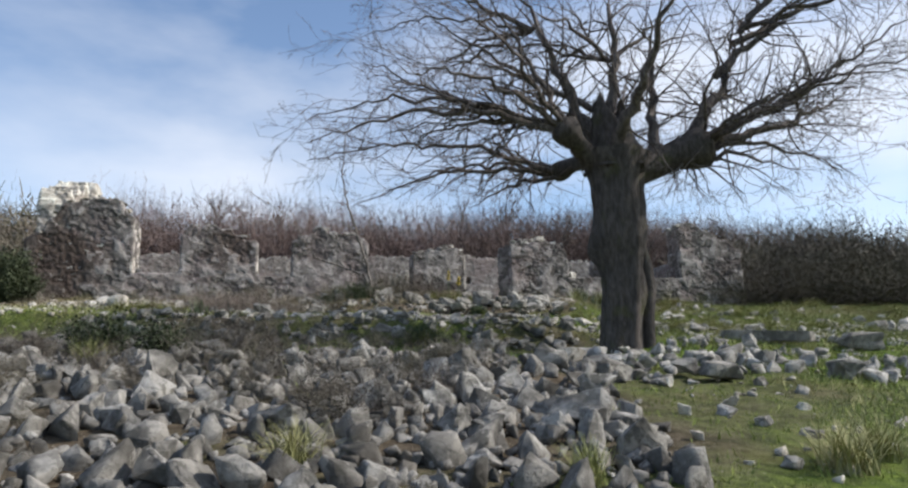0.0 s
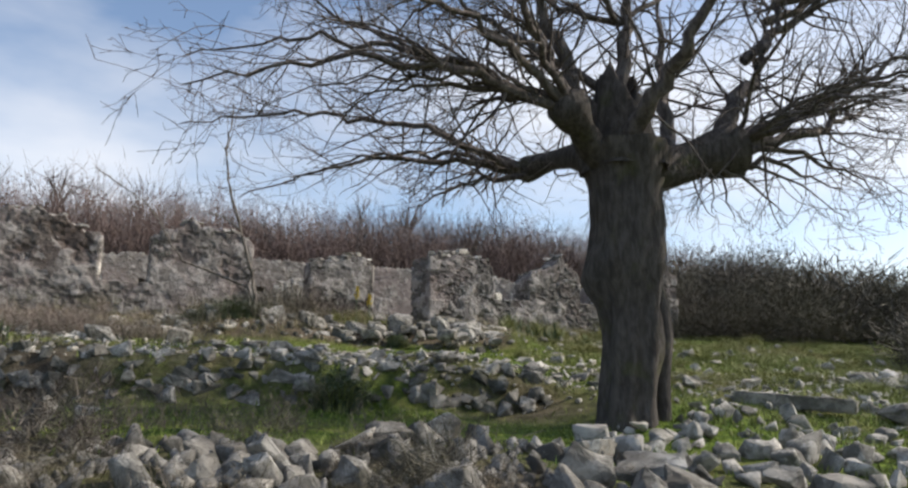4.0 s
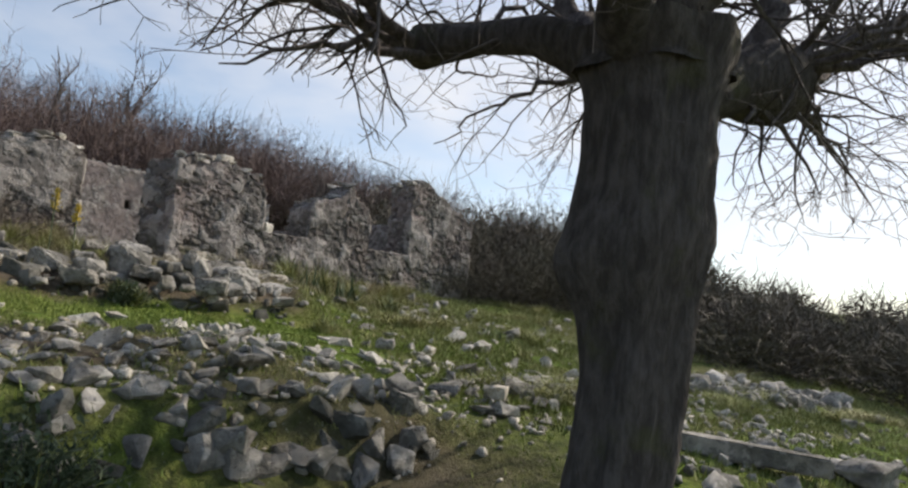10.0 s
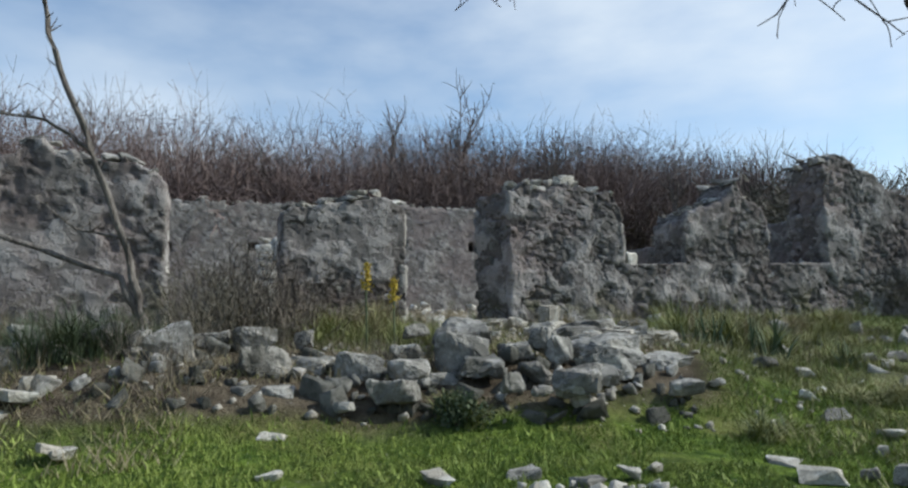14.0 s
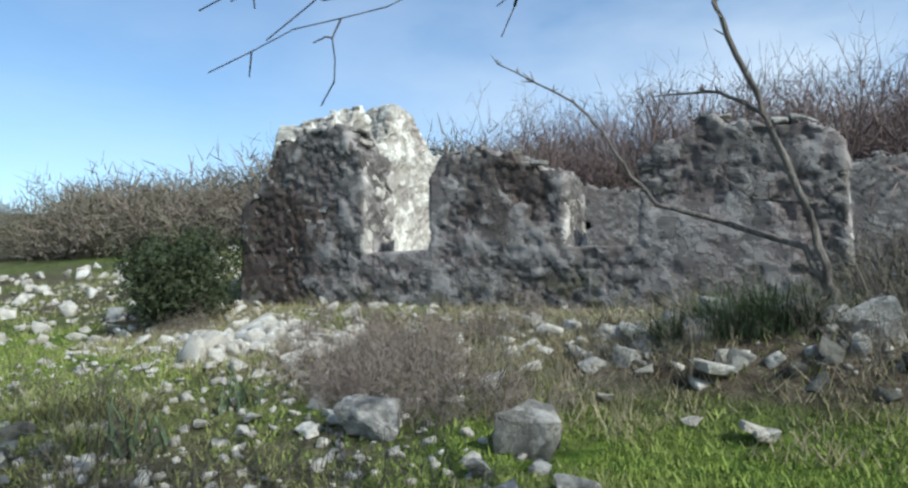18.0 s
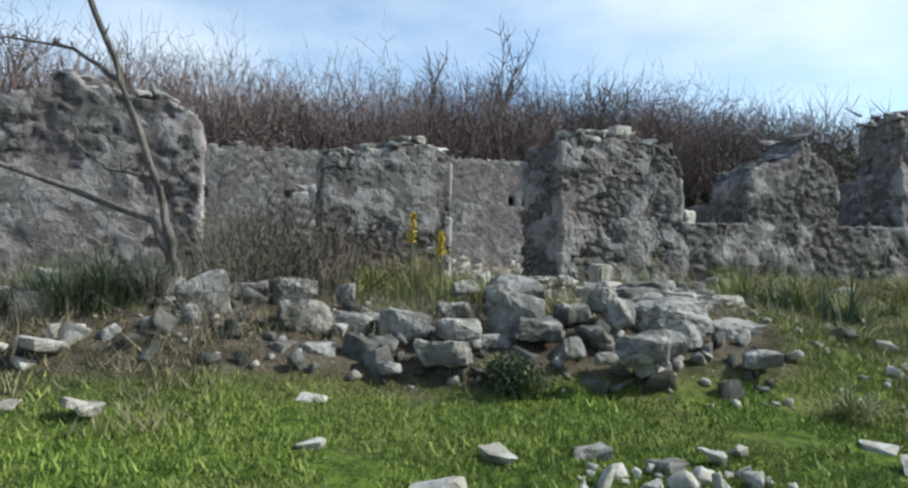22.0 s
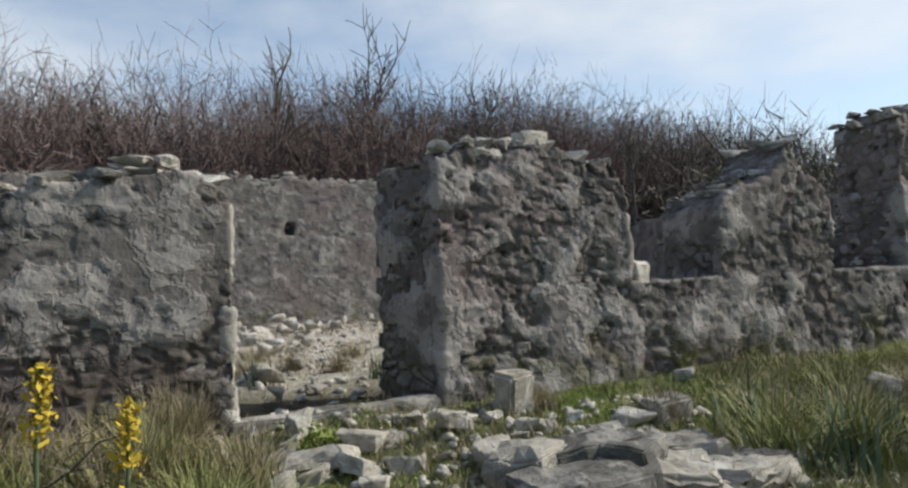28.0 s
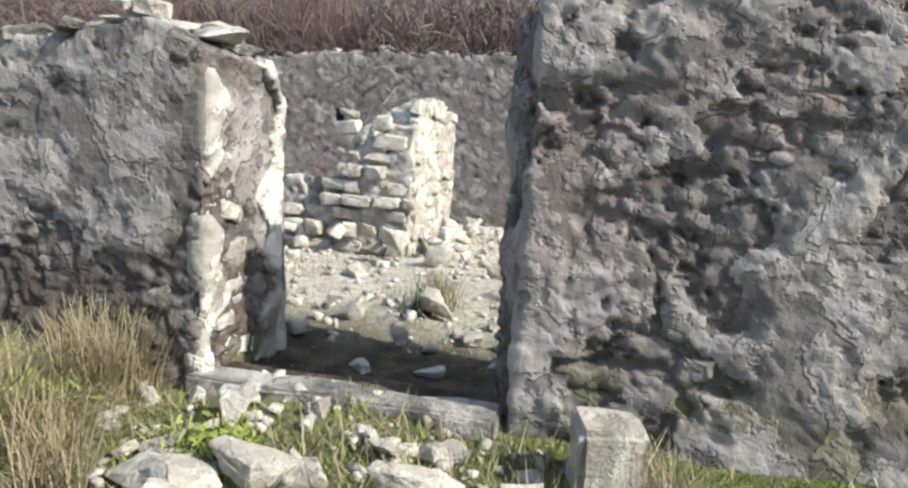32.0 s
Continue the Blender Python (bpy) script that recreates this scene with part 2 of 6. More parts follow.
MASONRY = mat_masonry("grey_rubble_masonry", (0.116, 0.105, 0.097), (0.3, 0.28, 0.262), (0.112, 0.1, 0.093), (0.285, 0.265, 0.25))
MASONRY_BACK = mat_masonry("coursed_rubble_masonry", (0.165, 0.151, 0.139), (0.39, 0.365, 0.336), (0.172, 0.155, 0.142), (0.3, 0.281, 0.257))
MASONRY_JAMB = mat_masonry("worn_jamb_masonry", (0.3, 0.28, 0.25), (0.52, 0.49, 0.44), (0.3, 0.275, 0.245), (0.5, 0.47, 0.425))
# Paler for walls in full sun, putting some of that light into the colour.
MASONRY_SUNLIT = mat_masonry("sunlit_pale_masonry", (0.4, 0.375, 0.335), (0.7, 0.67, 0.6), (0.42, 0.39, 0.335), (0.64, 0.605, 0.535))


def mat_ground():
    k = Nodes("stony_turf", 1.0, 0.1)
    soil = k.mix(k.ramp(k.noise(5, 6, 0.65), 0.35, 0.65), (0.055, 0.043, 0.031), (0.15, 0.122, 0.088))
    grass = k.mix(k.ramp(k.noise(9, 6, 0.7), 0.35, 0.65), (0.04, 0.075, 0.012), (0.15, 0.21, 0.035))
    grass = k.mix(k.ramp(k.noise(1.3, 4), 0.5, 0.7, 0, 0.7), grass, (0.2, 0.19, 0.07))
    # Low behind the doorway, so that dark soil colours in the shadow there.
    soil = k.mix(k.attr("dust_and_shadow"), soil, k.mix(k.ramp(k.noise(14, 5, 0.7), 0.4, 0.62), (0.45, 0.4, 0.345), (0.68, 0.63, 0.565)))
    c = k.mix(k.attr("turf"), soil, grass)
    c = k.mix(k.ramp(k.noise(38, 3), 0.66, 0.72, 0, 0.7), c, (0.4, 0.38, 0.33))
    h = k.maths("ADD", k.noise(11, 6, 0.7), k.maths("MULTIPLY", k.noise(55, 4), 0.5))
    return k.done(c, h, 1.0, 0.06)


GROUND = mat_ground()


def mat_bark(name, dark, light, moss=0.0):
    k = Nodes(name, 0.95, 0.15)
    n = k.t.nodes.new("ShaderNodeMapping")
    n.inputs["Scale"].default_value = (7, 7, 2.2)
    k.t.links.new(k.geo.outputs["Position"], n.inputs["Vector"])
    f = k.noise(2.4, 6, 0.65, n.outputs[0])
    c = k.mix(k.ramp(f, 0.35, 0.68), dark, light)
    c = k.mix(k.ramp(k.noise(3.2, 4), 0.55, 0.7, 0, moss), c, (0.09, 0.10, 0.03))
    return k.done(c, f, 1.0, 0.06)


BARK = mat_bark("furrowed_bark", (0.058, 0.05, 0.046), (0.115, 0.102, 0.094), 0.35)
TWIG = mat_bark("grey_twig_bark", (0.085, 0.072, 0.068), (0.19, 0.165, 0.155), 0.15)
SAPLING = mat_bark("pale_sapling_bark", (0.12, 0.105, 0.095), (0.25, 0.225, 0.2), 0.0)


def mat_leafy(name, a, b, tip=None):
    k = Nodes(name, 0.75, 0.25)
    r = k.geo.outputs["Random Per Island"]
    c = k.mix(r, a, b)
    c = k.mix(k.ramp(k.noise(0.55, 3), 0.4, 0.65, 0, 0.6), c, tip or b)
    k.m.node_tree.nodes["Principled BSDF"].inputs["Roughness"].default_value = 0.7
    return k.done(c)


GRASS = mat_leafy("short_green_grass", (0.1, 0.145, 0.03), (0.265, 0.33, 0.07), (0.25, 0.28, 0.08))
GRASS_LONG = mat_leafy("long_green_grass", (0.1, 0.125, 0.036), (0.3, 0.31, 0.115), (0.34, 0.3, 0.16))
GRASS_DRY = mat_leafy("dry_straw_grass", (0.2, 0.165, 0.1), (0.42, 0.36, 0.24), (0.22, 0.18, 0.11))
LEAF_BLUE = mat_leafy("grey_green_leaf", (0.05, 0.075, 0.036), (0.13, 0.165, 0.095))
HERB_DARK = mat_leafy("dark_grey_green_leaf", (0.028, 0.043, 0.02), (0.09, 0.115, 0.06))
THICKET = mat_leafy("reddish_brown_twigs", (0.1, 0.073, 0.066), (0.22, 0.165, 0.15), (0.16, 0.115, 0.107))
THICKET_GREY = mat_leafy("grey_brown_twigs", (0.10, 0.085, 0.065), (0.24, 0.2, 0.165), (0.14, 0.135, 0.085))
BRUSH = mat_leafy("dark_brown_brushwood", (0.05, 0.042, 0.035), (0.135, 0.114, 0.093), (0.1, 0.094, 0.06))
# Near-black green: the shade over the corner shrubs is put into the leaf colour.
SCRUB = mat_leafy("dark_evergreen_leaf", (0.016, 0.024, 0.011), (0.046, 0.058, 0.026))
YELLOW = mat_leafy("yellow_petal", (0.42, 0.3, 0.03), (0.55, 0.42, 0.06))

# ---- plan ----
U = Vector((0.972, 0.235, 0)).normalized()      # along the facade
V = Vector((-U.y, U.x, 0))                      # into the house
O = Vector((1.53, 17.17, 0))                    # front corner of the right-hand door jamb


def at(s, d, z=0.0):
    return O + U * s + V * d + Vector((0, 0, z))


def local(x, y):
    dx, dy = np.asarray(x, float) - O.x, np.asarray(y, float) - O.y
    return dx * U.x + dy * U.y, dx * V.x + dy * V.y


def ease(v, near, far):
    """v, levelling out beyond near towards far."""
    a = np.abs(v)
    out = np.where(a > near, near + (far - near) * np.tanh((a - near) / (far - near)), a)
    return np.sign(v) * out


def ground_z(x, y):
    x, y = np.atleast_1d(np.asarray(x, float)), np.atleast_1d(np.asarray(y, float))
    p = np.stack([x, y, x * 0], 1)
    z = 0.27 - 0.05 * ease(x, 25, 60) + 0.18 * ease(y, 45, 90)
    # terrace below the house: a low retaining edge, and a second one nearer the facade
    w1 = smooth01(-9, -6, x) * (1 - smooth01(1.2, 2.6, x))
    e1 = y - (10.35 + 0.25 * np.sin(x * 0.8))
    z = z + w1 * (0.17 * smooth01(-0.15, 0.2, e1) * (1 - smooth01(0.2, 3.2, e1)) - 0.2 * smooth01(-3.0, -0.4, e1) * (1 - smooth01(-0.15, 0.2, e1)))
    w2 = smooth01(-3.4, -2.2, x) * (1 - smooth01(2.6, 3.6, x))
    e2 = y - 14.2 - 0.1 * x
    z = z + w2 * (0.2 * smooth01(-0.5, 0.4, e2) * (1 - smooth01(0.5, 2.2, e2)) - 0.04 * smooth01(-2.2, -0.7, e2) * (1 - smooth01(-0.6, 0.1, e2)))
    # heap of fallen stone before the first terrace
    r = np.exp(-((x + 1.6) / 2.2) ** 2 - ((y - 6.6) / 2.0) ** 2)
    z = z + 0.10 * r
    s, d = local(x, y)
    inside = smooth01(0.2, 0.5, d) * (1 - smooth01(7.7, 8.0, d)) * smooth01(-11, -10.6, s) * (1 - smooth01(6.4, 6.8, s))
    z = z * (1 - inside) + inside * (3.22 + 0.012 * np.maximum(d, 0) + 0.2 * (fbm(p, 0.7, 3, 5) - 0.5))
    far = smooth01(20, 60, np.hypot(x, y - 10))
    return z + 0.16 * (fbm(p, 0.55, 3, 9) - 0.5) + 0.05 * (fbm(p, 2.7, 3, 21) - 0.5) * (1 - far) + far * 2.5 * (fbm(p, 0.03, 3, 33) - 0.5)


def gz(x, y):
    return float(ground_z(x, y)[0])


def turf_mask(x, y):
    p = np.stack([x, y, x * 0], 1)
    n = fbm(p, 0.6, 4, 40)
    x0, y0 = x, y
    x, y = x + 2.2 * (fbm(p, 0.5, 3, 43) - 0.5) + 0.8 * (fbm(p, 2.0, 3, 45) - 0.5), y + 1.0 * (fbm(p, 0.5, 3, 44) - 0.5)
    m = 0.35 + 1.6 * (n - 0.5)
    m = m + 1.1 * np.exp(-((y - 13.15 - 0.1 * x) / 1.1) ** 4) * smooth01(-3.2, -1.9, x) * (1 - smooth01(3.5, 6, x))
    m = m + 0.5 * smooth01(3.0, 6.0, x) + 1.0 * np.exp(-((y - 9.2) / 0.85) ** 2) * smooth01(-5.0, -3.0, x)
    m = m + 0.45 * smooth01(0.8, 2.8, x) * (1 - smooth01(6.8, 8.4, y))
    m = m - 0.3 * (1 - smooth01(0.4, 2.4, x)) * (1 - smooth01(7.4, 9.4, y)) * smooth01(-1.5, 1.5, y) - 0.3 * (1 - smooth01(-3.5, -1.5, x)) * (1 - smooth01(8, 10, y)) * smooth01(-0.5, 2.0, y) * smooth01(-9, -6, x) + 0.05 * (1 - smooth01(-8, -5, x)) + 0.42 * np.exp(-((y - 12.0) / 0.8) ** 2) * (1 - smooth01(-5.0, -3.4, x))
    x, y = x0, y0
    s, d = local(x, y)
    m = np.where((d > 0.1) & (d < 8.0) & (s > -11) & (s < 6.6), -0.08 + 1.2 * (n - 0.5), m)
    m = m + 0.35 * smooth01(14.9, 15.6, y) * (d < 0.0) * smooth01(-1.5, -0.5, x) * (1 - smooth01(4, 6, x)) 
    bank = y - 14.3 - 0.1 * x
    m = m - 0.9 * smooth01(-0.45, -0.2, bank) * (1 - smooth01(0.7, 1.0, bank)) * smooth01(-3.4, -2.4, x) * (1 - smooth01(2.2, 2.8, x))
    return np.clip(m, 0, 1)


def dust_and_shadow_mask(x, y):
    """Pale crumbled mortar inside the house and along the foot of its walls. Left out just behind the doorway, where
    dark soil paints the front wall's shadow.
    """
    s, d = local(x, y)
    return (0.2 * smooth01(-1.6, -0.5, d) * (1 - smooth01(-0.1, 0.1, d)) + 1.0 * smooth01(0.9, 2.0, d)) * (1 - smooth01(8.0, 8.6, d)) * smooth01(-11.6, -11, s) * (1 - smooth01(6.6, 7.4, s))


# ---- builders ----
def mesh_of(name, verts, faces, material, smooth=False, attrs=None):
    me = bpy.data.meshes.new(name)
    verts = np.asarray(verts, np.float32)
    faces = np.asarray(faces, np.int32)
    n, k = faces.shape
    me.vertices.add(len(verts))
    me.vertices.foreach_set("co", verts.ravel())
    me.loops.add(n * k)
    me.loops.foreach_set("vertex_index", faces.ravel())
    me.polygons.add(n)
    me.polygons.foreach_set("loop_start", np.arange(0, n * k, k, dtype=np.int32))
    if smooth:
        me.polygons.foreach_set("use_smooth", np.ones(n, bool))
    me.update(calc_edges=True)
    for key, vals in (attrs or {}).items():
        me.attributes.new(key, "FLOAT", "POINT").data.foreach_set("value", np.asarray(vals, np.float32))
    me.materials.append(material)
    return me


def under(ob, parent):
    ob.parent = parent
    return ob


def part(name, me, parent, label="", m=None):
    ob = new(name, me)
    if m is not None:
        ob.matrix_world = m
    ob.parent = parent
    ob.matrix_parent_inverse = Matrix() if parent is None else parent.matrix_world.inverted()
    if label:
        tagged(ob, label)
    return ob


def rock_mesh(name, seed, material, fine=False, flat=0.75, points=15, power=0.48, rounds=2, edge=0.1):
    """An angular block of broken limestone about one unit across."""
    rnd = random.Random(seed)
    bm = bmesh.new()
    for _ in range(points):
        v = Vector((rnd.gauss(0, 1), rnd.gauss(0, 1), rnd.gauss(0, 1))).normalized()
        q = 0.455 * (0.78 + 0.22 * rnd.random())
        bm.verts.new([math.copysign(abs(c) ** power, c) * q * k for c, k in zip(v, (1.0, 0.72, flat * 0.7))])
    hull = bmesh.ops.convex_hull(bm, input=bm.verts[:])
    bmesh.ops.delete(bm, geom=list({g for g in hull["geom_interior"] + hull["geom_unused"] if isinstance(g, bmesh.types.BMVert)}), context="VERTS")
    if fine:
        bmesh.ops.bevel(bm, geom=bm.edges[:], offset=0.012, segments=1, affect="EDGES")
        bmesh.ops.triangulate(bm, faces=bm.faces[:])
        for _ in range(rounds):
            bmesh.ops.subdivide_edges(bm, edges=[e for e in bm.edges if e.calc_length() > edge], cuts=1)
            bmesh.ops.triangulate(bm, faces=bm.faces[:])
        co = np.array([v.co for v in bm.verts])
        ledge = fbm(co + seed * 7.3, 3.2, 3, seed)
        n = 0.14 * (ledge - 0.5) + 0.06 * (smooth01(0.5, 0.53, ledge) + smooth01(0.4, 0.43, ledge)) - 0.06 + 0.15 * (fbm(co + seed * 7.3, 9.0, 3, seed + 3) - 0.5) + (0.16 * (fbm(co + seed * 7.3, 24.0, 2, seed + 5) - 0.5) if rounds > 2 else 0.0)
        for v, k in zip(bm.verts, n):
            v.co *= 1 + k
    bmesh.ops.recalc_face_normals(bm, faces=bm.faces[:])
    me = bpy.data.meshes.new(name)
    bm.to_mesh(me)
    bm.free()
    me.materials.append(material)
    return me


ROCKS_FINE = [rock_mesh("boulder_rock", 10 + k, STONE, True, rounds=3, edge=0.05) for k in range(6)]
ROCKS = [rock_mesh("rock", 10 + k, STONE, True, 0.85, 12, 0.55, edge=0.14) for k in range(7)]
ROCKS_MID = [rock_mesh("rubble_rock", 20 + k, STONE_MID, True, 0.95, 10, 0.55, edge=0.12) for k in range(9)]
ROCKS_PALE = [rock_mesh("pale_rock", 30 + k, STONE_PALE, True, 0.8, 11, 0.6, edge=0.12) for k in range(5)]
ROCKS_DARK = [rock_mesh("dark_rock", 50 + k, STONE_DARK, True, 0.8, 13, 0.5, edge=0.15) for k in range(5)]
BLOCKS = [rock_mesh("block", 110 + k, STONE_PALE, True, 0.95, 20, 0.36, rounds=1, edge=0.14) for k in range(5)]
BLOCKS_SHADED = [rock_mesh("block", 130 + k, STONE_DARK, True, 0.95, 20, 0.36, rounds=1, edge=0.14) for k in range(4)]
BLOCKS_GREY = [rock_mesh("block", 120 + k, STONE, True, 0.95, 20, 0.36, rounds=1, edge=0.14) for k in range(4)]
COARSE = [rock_mesh("coarse_rock", 150 + k, STONE, True, 0.9, 10, 0.55, rounds=1, edge=0.15) for k in range(12)]
CHIPS = [rock_mesh("chip", 70 + k, STONE, False, 0.85) for k in range(6)]
CHIP_DATA = []
for _me in CHIPS:
    _co = np.array([v.co for v in _me.vertices])
    _fa = [tuple(p.vertices) for p in _me.polygons]
    CHIP_DATA.append((_co, np.array([f for f in _fa if len(f) == 3])))


def rot_z(a):
    c, s = np.cos(a), np.sin(a)
    return np.array([[c, -s, 0], [s, c, 0], [0, 0, 1.0]])


def scatter_chips(name, label, places, material, seed):
    """Loose small stones in one mesh: places are x, y, z, size."""
    rnd = np.random.RandomState(seed)
    vs, fs, off = [], [], 0
    for x, y, z, size in places:
        co, fa = CHIP_DATA[rnd.randint(len(CHIP_DATA))]
        e = Euler(rnd.uniform(-0.5, 0.5, 3)).to_matrix()
        k = size * rnd.uniform(0.75, 1.25, 3)
        q = (co * k) @ np.array(e).T @ rot_z(rnd.uniform(0, 6.3)).T
        vs.append(q + (x, y, z + size * 0.12))
        fs.append(fa + off)
        off += len(co)
    me = mesh_of(name, np.concatenate(vs), np.concatenate(fs), material)
    return tagged(new(name, me), label, "stones", kind="stuff")


def voxel_wall(name, size, origin, keep, material, cell=0.05, parent=None, seed=0, rough=1.0, plaster=None, stone=(6.2, 6.2, 10.0), stain_and_dimming=None):
    """A ruined wall: cells of the box size (along, deep, high) for which keep(a, d, z) holds, smoothed and roughened. origin: a, d, z of its corner on the plan."""
    n = [max(1, int(round(v / cell))) for v in size]
    ax = [origin[i] + (np.arange(n[i]) + 0.5) * size[i] / n[i] for i in range(3)]
    A, D, Z = np.meshgrid(*ax, indexing="ij")
    solid = np.zeros([k + 2 for k in n], bool)
    solid[1:-1, 1:-1, 1:-1] = keep(A, D, Z)
    index = -np.ones([k + 3 for k in n], np.int64)
    quads = []
    for axis in range(3):
        for sign in (0, 1):
            other = np.roll(solid, -1 if sign else 1, axis)
            cells = np.argwhere(solid & ~other)
            base = cells.copy()
            base[:, axis] += sign
            b, c = [(1, 2), (2, 0), (0, 1)][axis]
            eb, ec = np.eye(3, dtype=np.int64)[b], np.eye(3, dtype=np.int64)[c]
            ring = [base, base + eb, base + eb + ec, base + ec]
            if not sign:
                ring = ring[::-1]
            quads.append(np.stack(ring, 1))
    quads = np.concatenate(quads)
    flat = np.ravel_multi_index(quads.reshape(-1, 3).T, index.shape)
    ids, inv = np.unique(flat, return_inverse=True)
    faces = inv.reshape(-1, 4)
    lattice = np.stack(np.unravel_index(ids, index.shape), 1) - 1
    p = np.array(origin) + lattice * (np.array(size) / n)
    edges = np.concatenate([faces[:, [i, (i + 1) % 4]] for i in range(4)])
    for _ in range(2):
        acc, cnt = np.zeros_like(p), np.zeros(len(p))
        np.add.at(acc, edges[:, 0], p[edges[:, 1]])
        np.add.at(cnt, edges[:, 0], 1)
        p = 0.6 * p + 0.4 * acc / cnt[:, None]
    wob = p + 0.13 * np.stack([fbm(p, 6.0, 3, seed + 40 + j) - 0.5 for j in range(3)], 1)
    f1, f2, who = worley(wob + seed * 3.1, stone, seed)
    joint = 1 - smooth01(0.02, 0.22, f2 - f1)
    pl = plaster(p) if plaster else np.zeros(len(p))
    ragged = fbm(p * (1, 1, 1.15), 3.4, 6, seed + 17) + 0.6 * (pl - 0.5)
    coat, skim, top = (smooth01(t, t + 0.018, ragged) for t in (0.445, 0.525, 0.605))
    crag = fbm(p, 16.0, 3, seed + 23)
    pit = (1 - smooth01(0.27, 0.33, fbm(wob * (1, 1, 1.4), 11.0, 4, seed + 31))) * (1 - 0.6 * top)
    v1, v2, v3, v0 = (p[faces[:, k]] for k in (1, 2, 3, 0))
    fn = np.cross(v2 - v0, v3 - v1)
    nr = np.zeros_like(p)
    for k in range(4):
        np.add.at(nr, faces[:, k], fn)
    nr /= np.linalg.norm(nr, axis=1)[:, None] + 1e-9
    rubble = 0.02 * (1 - joint) * (0.3 + 0.7 * who) + 0.036 * (crag - 0.5) - 0.014
    bump = rubble * (1 - coat) + (0.25 * rubble + 0.006) * coat + 0.007 * skim + 0.006 * top - 0.013 * pit + 0.024 * (fbm(p * (1, 1, 1.5), 2.2, 3, seed + 5) - 0.5)
    p = p + nr * (bump * rough)[:, None]
    p[:, 0] += 0.02 * rough * (vnoise(p, 6, seed + 11) - 0.5)
    xyz = np.array(O) + np.outer(p[:, 0], np.array(U)) + np.outer(p[:, 1], np.array(V))
    xyz[:, 2] = p[:, 2]
    me = mesh_of(name, xyz, faces, material, True, {"joint": joint, "stone_tone": who, "plaster": 0.6 * coat + 0.4 * skim, "skim": top, "pit": pit, "stain_and_dimming": stain_and_dimming(p) if stain_and_dimming else np.zeros(len(p))})
    return part(name, me, parent) if parent else new(name, me)


def profile(points, seed, rough=0.12):
    xs, zs = zip(*points)
    def top(a):
        z = np.interp(a, xs, zs)
        q = np.stack([np.ravel(a), np.ravel(a) * 0, np.ravel(a) * 0], 1)
        return z + rough * (fbm(q, 4.0, 4, seed).reshape(np.shape(a)) - 0.5) * 1.8
    return top


# ---- ground ----
def build_ground():
    a = np.concatenate([-np.geomspace(1500, 16, 26), np.arange(-15, 13, 0.12), np.geomspace(13, 1500, 26)])
    b = np.concatenate([-np.geomspace(1500, 4, 22), np.arange(-3, 27.5, 0.12), np.geomspace(27.5, 1500, 25)])
    X, Y = np.meshgrid(a, b, indexing="ij")
    x, y = X.ravel(), Y.ravel()
    z = ground_z(x, y)
    i = np.arange(X.size).reshape(X.shape)
    faces = np.stack([i[:-1, :-1], i[1:, :-1], i[1:, 1:], i[:-1, 1:]], -1).reshape(-1, 4)
    me = mesh_of("ground", np.stack([x, y, z], 1), faces, GROUND, True, {"turf": turf_mask(x, y), "dust_and_shadow": dust_and_shadow_mask(x, y)})
    tagged(new("ground", me), "stony hillside of thin green turf and bare brown soil", "ground", kind="structure")


build_ground()

# ---- the ruined house ----
house = new("wall_front")
tagged(house, "ruined front wall of grey rubble masonry with crumbling plaster and window gaps", "wall", kind="structure")
TH = 0.62


def opening(a, z, lo, hi, sill, lean=0.0):
    return (a > lo + lean * (z - sill)) & (a < hi) & (z > sill)


top_left = profile([(-11.1, 4.75), (-10.75, 4.85), (-10.5, 5.25), (-10.1, 5.55), (-9.6, 5.74), (-9.32, 5.6), (-8.92, 5.3), (-8.72, 5.0), (-7.87, 4.75), (-7.67, 5.05), (-6.87, 5.1), (-6.47, 4.78), (-6.22, 4.7), (-5.42, 4.75), (-4.9, 5.05), (-4.4, 5.05), (-3.95, 4.85), (-3.6, 4.76)], 3, 0.2)
top_mid = profile([(-2.6, 4.45), (-2.4, 4.55), (-2.0, 4.58), (-1.5, 4.64), (-1.2, 4.55)], 4, 0.07)
top_right = profile([(-0.2, 4.74), (0.1, 4.82), (0.5, 4.86), (1.35, 4.8), (1.5, 4.6), (1.75, 4.45), (2.0, 4.2), (2.4, 4.45), (2.5, 4.62), (3.1, 4.75), (3.25, 5.03), (3.4, 4.85), (3.75, 4.68), (4.6, 4.68), (4.62, 5.3), (5.0, 5.5), (5.35, 5.45), (5.9, 5.1), (6.6, 4.75)], 6)


def plaster_front(p):
    """How much plaster is left: more below the heads of the walls, little at the foot and in the jambs."""
    return 0.5 + 0.7 * (fbm(p, 0.9, 3, 60) - 0.5) - 0.12 * smooth01(4.6, 4.9, p[:, 2]) - 0.1 * smooth01(0.05, 0.2, p[:, 1])


def plaster_mid(p):
    """The low middle wall: whole plaster above, stripped to the brown rubble at the foot."""
    return 0.66 + 0.4 * (fbm(p, 1.3, 3, 61) - 0.5) - 0.5 * smooth01(3.82, 3.68, p[:, 2] + 0.12 * (fbm(p, 3.0, 3, 62) - 0.5)) - 0.15 * smooth01(4.42, 4.52, p[:, 2]) - 0.2 * smooth01(0.05, 0.2, p[:, 1])


